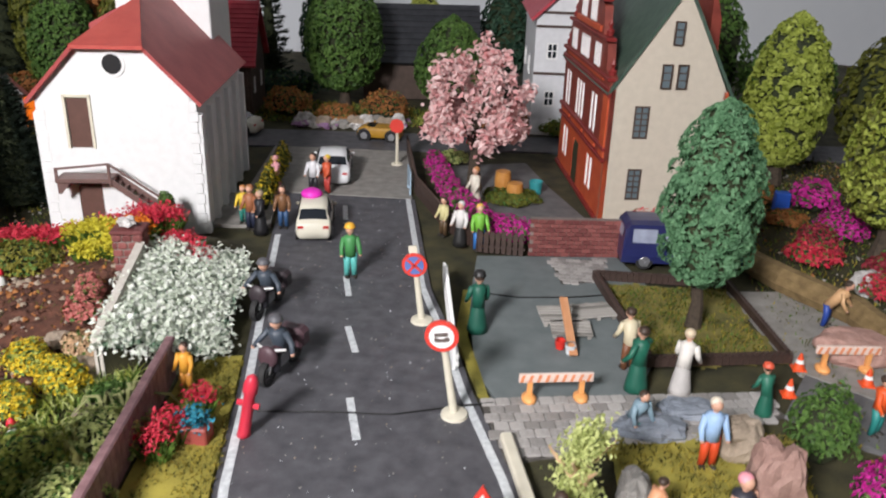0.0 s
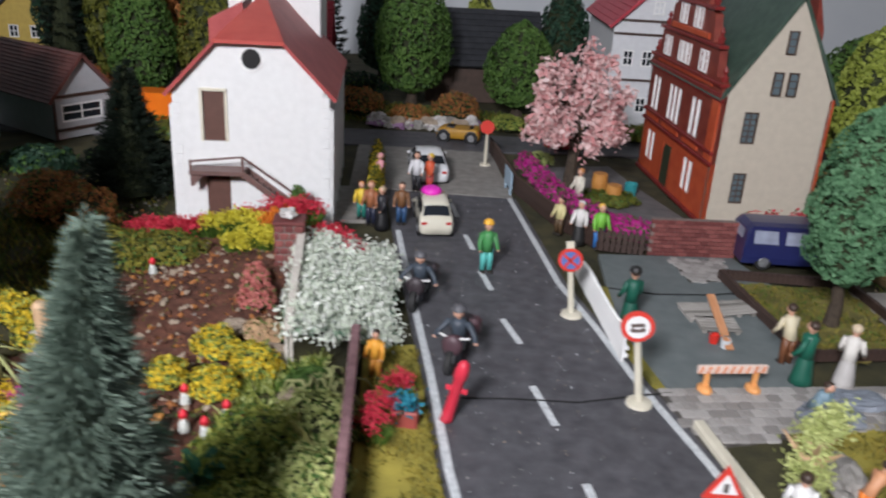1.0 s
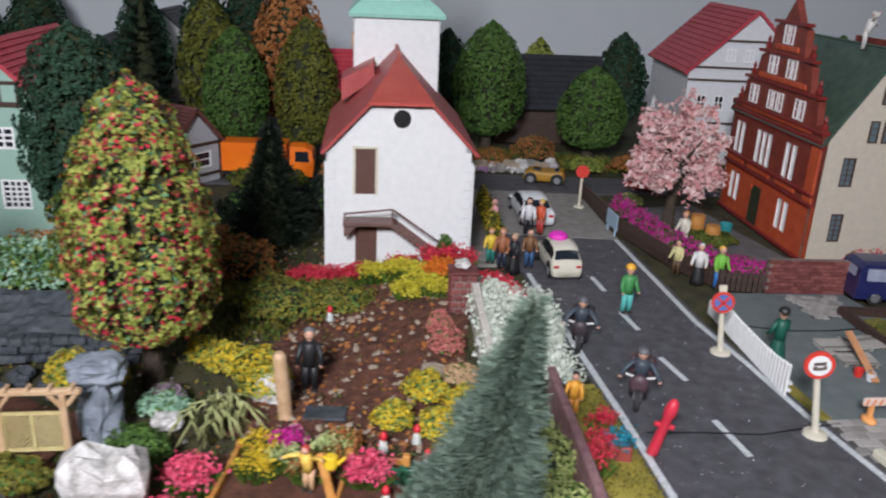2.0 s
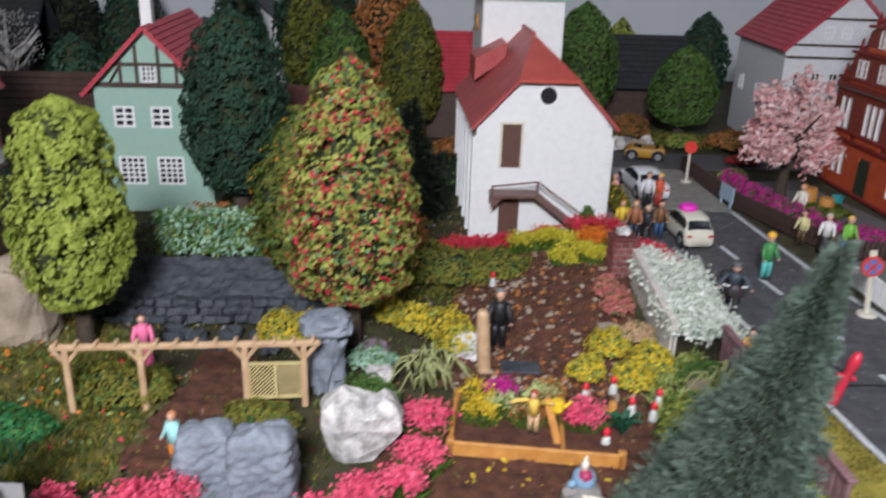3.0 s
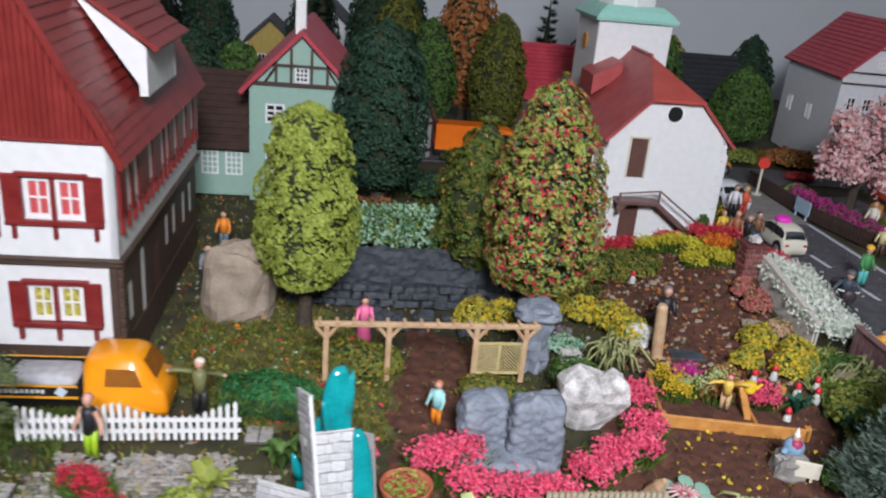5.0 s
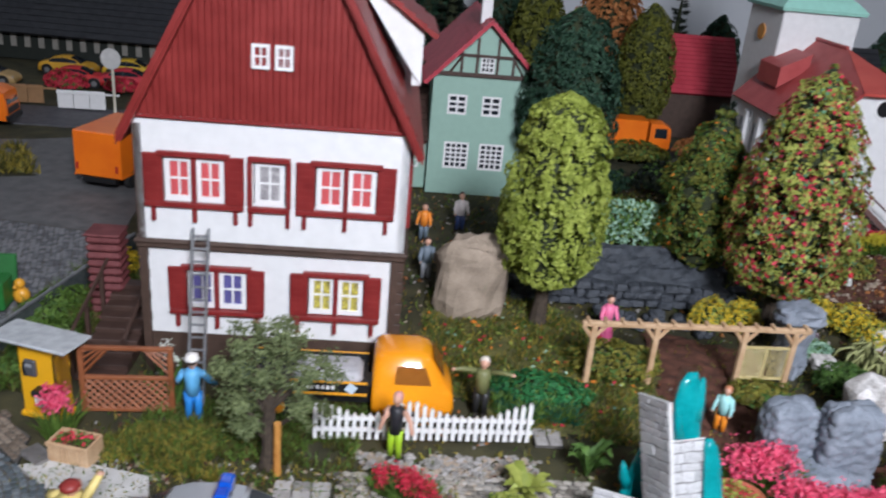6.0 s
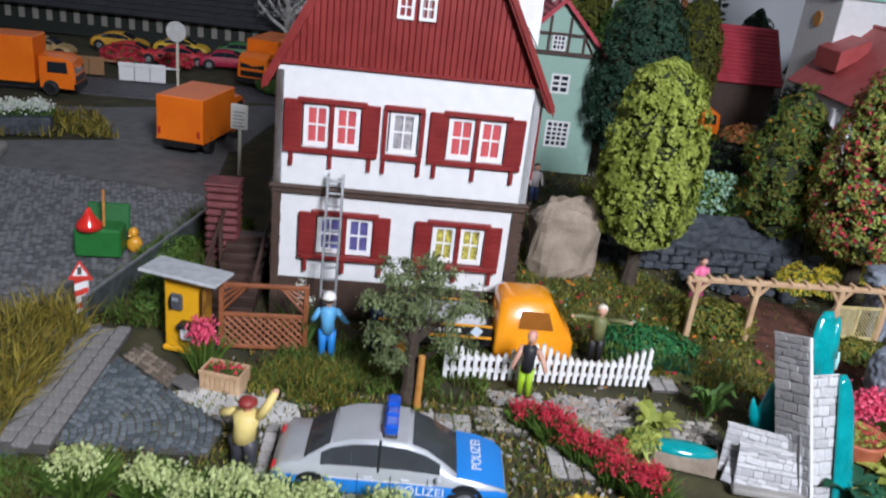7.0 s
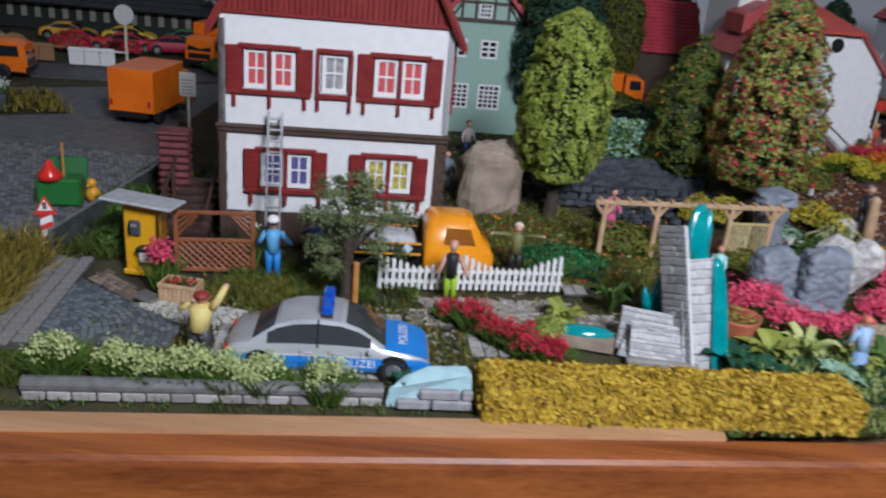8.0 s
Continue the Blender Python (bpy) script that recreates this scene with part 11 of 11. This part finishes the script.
for x, y, l, mat, nm in ((-76.0, 43.0, 6.4, tint((0.30, 0.17, 0.08)), "tan wooden board barrier at the far street"), (-69.2, 43.6, 4.3, WHITE_PLASTIC, "white panel barrier at the far street")):
    f = thing("board_barrier", nm, "fence", x, y, 0, 14)
    for k in range(int(l / 1.1)):
        part("panel", Geo().box(0.55 + k * 1.1, 0, 0.15, 1.06, 0.14, 1.3, bevel=0.03), mat, f)
    part("rail", Geo().box(l / 2, -0.1, 1.2, l, 0.1, 0.14), mat, f)
solid("street_kerb", Geo().tube([(-62.5, 16.0, 0.2), (-66.0, 25.5, 0.2)], 0.3, 8), CONCRETE, "grey kerb edge of the lane", "kerb", kind="structure")
trough = thing("flower_trough", "dark stone trough with white flowers by the lane", "planter", -70.0, 27.4, 0, 28)
part("trough", Geo().box(2.4, 0, 0, 4.8, 1.8, 1.0, bevel=0.08), ROCK_DARK, trough)
for k in range(3):
    flower_clump("white flowers in the dark trough", -69.0 + k * 1.3, 28.0 + k * 0.7, 0.8, 0.7, 0.8, PETAL_WHITE, LEAF_GREEN, 620 + k, 300, 0.2, 120, z=0.9)

# cobbles of the lane, joined
patch("lane_bed", [(-65.7, 4.2), (-52.95, 8.4), (-52.7, 11.6), (-53.4, 23.4), (-65.7, 23.4)], -0.002, JOINT, "dark sand joints under the lane's cobbles", "road")
rng, g = random.Random(630), Geo()
for j in range(82):
    for i in range(52):
        x, y = -65.5 + i * 0.255 + 0.125 * (j % 2) + 0.03 * rng.uniform(-1, 1), 4.2 + j * 0.24
        if x < -53.0 - 0.03 * (y - 10) and y > 4.3 + (x + 66) * 0.33 and y < 23.3:
            g.box(x, y, -0.04, 0.215, 0.2, 0.07 + 0.025 * rng.random(), bevel=0.03)
solid("cobblestones", g, COBBLE_GREY, "small grey cobblestones paving the lane", "cobblestones", kind="stuff")

# ---- background buildings and trees ----
gabled_block("red_roof_house", "far model house with a dull red roof", -19.8, 58.0, 100, 6.0, 6.5, 4.2, 7.8, UMBER, CRIMSON_ROOF, [(1.0, 1.5, 0.8, 1.2), (4.0, 1.5, 0.8, 1.2)])
timber_house = gabled_block("timber_house", "small half-timbered model house with a maroon-brown roof", -33.7, 46.0, 62, 4.2, 8.0, 2.8, 5.0, paint("dull_grey_wall", (0.40, 0.41, 0.43), 0.6, 0.1), stuff_mat("maroon_brown_tile", (0.09, 0.03, 0.026), (0.16, 0.062, 0.052), 0.5, 200.0, 1800.0, 0.25), [(0.6, 1.0, 2.8, 1.1)])
t = Geo()
for x in (0.1, 4.1):
    t.box(x, -0.06, 0, 0.16, 0.12, 2.8)
for z, w in ((0.5, 4.2), (2.55, 4.2)):
    t.box(2.1, -0.05, z, w, 0.14, 0.16)
pieces("timber", t, BROWN, timber_house)
gabled_block("far_house", "far model house with a yellow wall and grey roof", -52.0, 69.0, 12, 4.5, 5.0, 4.6, 6.6, tint((0.50, 0.36, 0.08)), DARK_ROOF, [(1.0, 2.2, 0.8, 1.1), (2.8, 2.2, 0.8, 1.1)])
gabled_block("far_house", "far white model house with a black roof", -50.5, 76.0, 5, 7.5, 6.0, 5.5, 8.8, WHITE, DARK_ROOF, [(1.2, 3.0, 0.9, 1.2), (4.6, 3.0, 0.9, 1.2)])
FARM_TIMBER = paint("farm_timber", (0.30, 0.285, 0.25), 0.6, 0.15)
farm = thing("farm_building", "long dark-roofed half-timbered model farm building", "house", -92.0, 58.0, 0, 6)
part("wall", Geo().box(15, 3.5, 0, 30, 7, 2.8), paint("farm_black", (0.02, 0.025, 0.02), 0.6, 0.2), farm)
for k in range(24):
    part("timber", Geo().box(0.8 + k * 1.25, -0.05, 1.1, 0.5, 0.14, 1.6), FARM_TIMBER, farm)
part("timber", Geo().box(15, -0.05, 2.45, 30, 0.16, 0.25), FARM_TIMBER, farm)
roof_slope(farm, (-1, -1.2, 2.5), (31, -1.2, 2.5), (31, 3.8, 9.2), (-1, 3.8, 9.2), 0.3, DARK_ROOF, "roof", 14)
roof_slope(farm, (-1, 8.6, 2.5), (31, 8.6, 2.5), (31, 3.8, 9.2), (-1, 3.8, 9.2), 0.3, DARK_ROOF, "roof", 14)
bare = thing("bare_tree", "bare grey-white model tree", "tree", -61.5, 58.5)
part("trunk", trunk_geo(6.5, 0.35, 640, 16, 2.6, 0.35), ROCK_WHITE, bare)
rng, g = random.Random(641), Geo()
for _ in range(700):
    a, u = rng.uniform(0, 6.283), rng.random() ** 0.5
    leaf(g, (2.8 * u * math.cos(a), 2.8 * u * math.sin(a), 4.0 + 4.0 * rng.random()), (0, 0, 1), 0.3, rng, 0, 0.9)
part("crown", g, leaf_mat("grey_lichen", (0.25, 0.24, 0.24), (0.50, 0.49, 0.48)), bare)
for k, (x, y, r, h, m) in enumerate(((-58.0, 74.0, 2.8, 12, LEAF_DARK), (-54.5, 66.0, 2.6, 9.5, LEAF_DARK), (-40.0, 70.0, 2.4, 12.5, LEAF_DARK), (-37.5, 74.0, 2.6, 13, LEAF_DARK), (-18.5, 74.0, 2.2, 8.5, LEAF_DARK), (-10.0, 76.0, 1.8, 8.0, LEAF_APPLE), (-2.5, 74.0, 2.4, 9.0, LEAF_DARK), (-45.5, 69.0, 2.5, 11.0, LEAF_DARK), (12.0, 62.0, 3.0, 10.5, LEAF_GREEN), (17.5, 60.0, 3.0, 8.0, LEAF_GREEN), (-49.0, 47.0, 2.2, 8.0, LEAF_DARK), (-62.0, 70.0, 3.0, 10.0, LEAF_BLACKFIR), (-69.0, 74.0, 3.0, 11.0, LEAF_BLACKFIR), (-47.0, 51.0, 2.3, 7.0, LEAF_GREEN), (22.0, 54.0, 3.0, 8.5, LEAF_OLIVE), (21.5, 45.0, 2.6, 7.5, LEAF_GREEN))):
    tree(("dark green dense model tree on the scenery" if m is LEAF_DARK else "green leafy model tree on the scenery"), x, y, egg(r, 0.8, h, 0.42, 0.6), [m], 2600, 0.5, 700 + k)
for k, (x, y, r, h, m) in enumerate(((-39.0, 62.0, 3.0, 1.6, LEAF_RUST), (-20.0, 66.0, 3.5, 2.0, LEAF_DARK), (-55.0, 60.0, 3.0, 1.8, LEAF_GREEN), (-28.0, 48.5, 2.6, 1.3, LEAF_OLIVE), (-23.0, 50.5, 2.0, 1.6, LEAF_RUST), (-46.0, 42.0, 2.0, 1.5, LEAF_DARK), (-31.0, 40.0, 2.0, 1.4, LEAF_DARK), (-20.5, 46.0, 1.8, 1.4, LEAF_DARK), (-2.0, 58.5, 2.5, 1.4, LEAF_RUST), (3.0, 57.8, 2.0, 1.2, LEAF_OLIVE), (-26.5, 41.0, 2.5, 1.8, LEAF_BLACKFIR), (-23.0, 43.5, 1.8, 2.2, LEAF_BLACKFIR), (-84.0, 46.0, 3.0, 1.6, LEAF_DARK), (-58.0, 46.5, 1.8, 1.2, LEAF_GREEN), (-72.0, 49.5, 1.6, 1.5, PETAL_RED), (-68.0, 50.5, 1.3, 1.2, PETAL_RED), (20.0, 38.0, 2.5, 1.8, LEAF_WINE), (20.0, 32.0, 2.0, 1.5, LEAF_GREEN), (19.0, 43.5, 1.5, 1.6, PETAL_RED))):
    bush("low spreading scenery bush on the ground", x, y, r, r * 0.7, h, [m, LEAF_GREEN], 740 + k, int(1200), 0.32, ((0, 0.85), (1, 0.15)))
for k, (x, y, r, h, m, lab) in enumerate(((13.4, 37.2, 1.2, 1.2, PETAL_RED, "bright red flowering bush on the bank"), (15.5, 44.8, 1.2, 1.8, PETAL_MAGENTA, "magenta flowering bush below the lime tree"), (12.6, 45.6, 1.3, 1.2, LEAF_RUST, "rust-brown low bush below the lime tree"), (16.4, 36.4, 1.0, 1.0, LEAF_WINE, "wine-red low bush on the bank"), (13.6, 42.4, 1.0, 0.7, LEAF_RUST, "rust-brown low bush on the bank"), (17.2, 34.0, 1.3, 1.4, LEAF_GREEN, "deep green low bush on the bank"))):
    bush(lab, x, y, r, r * 0.8, h, [m, LEAF_GREEN], 970 + k, 1100, 0.22, ((0, 0.8), (1, 0.2)))
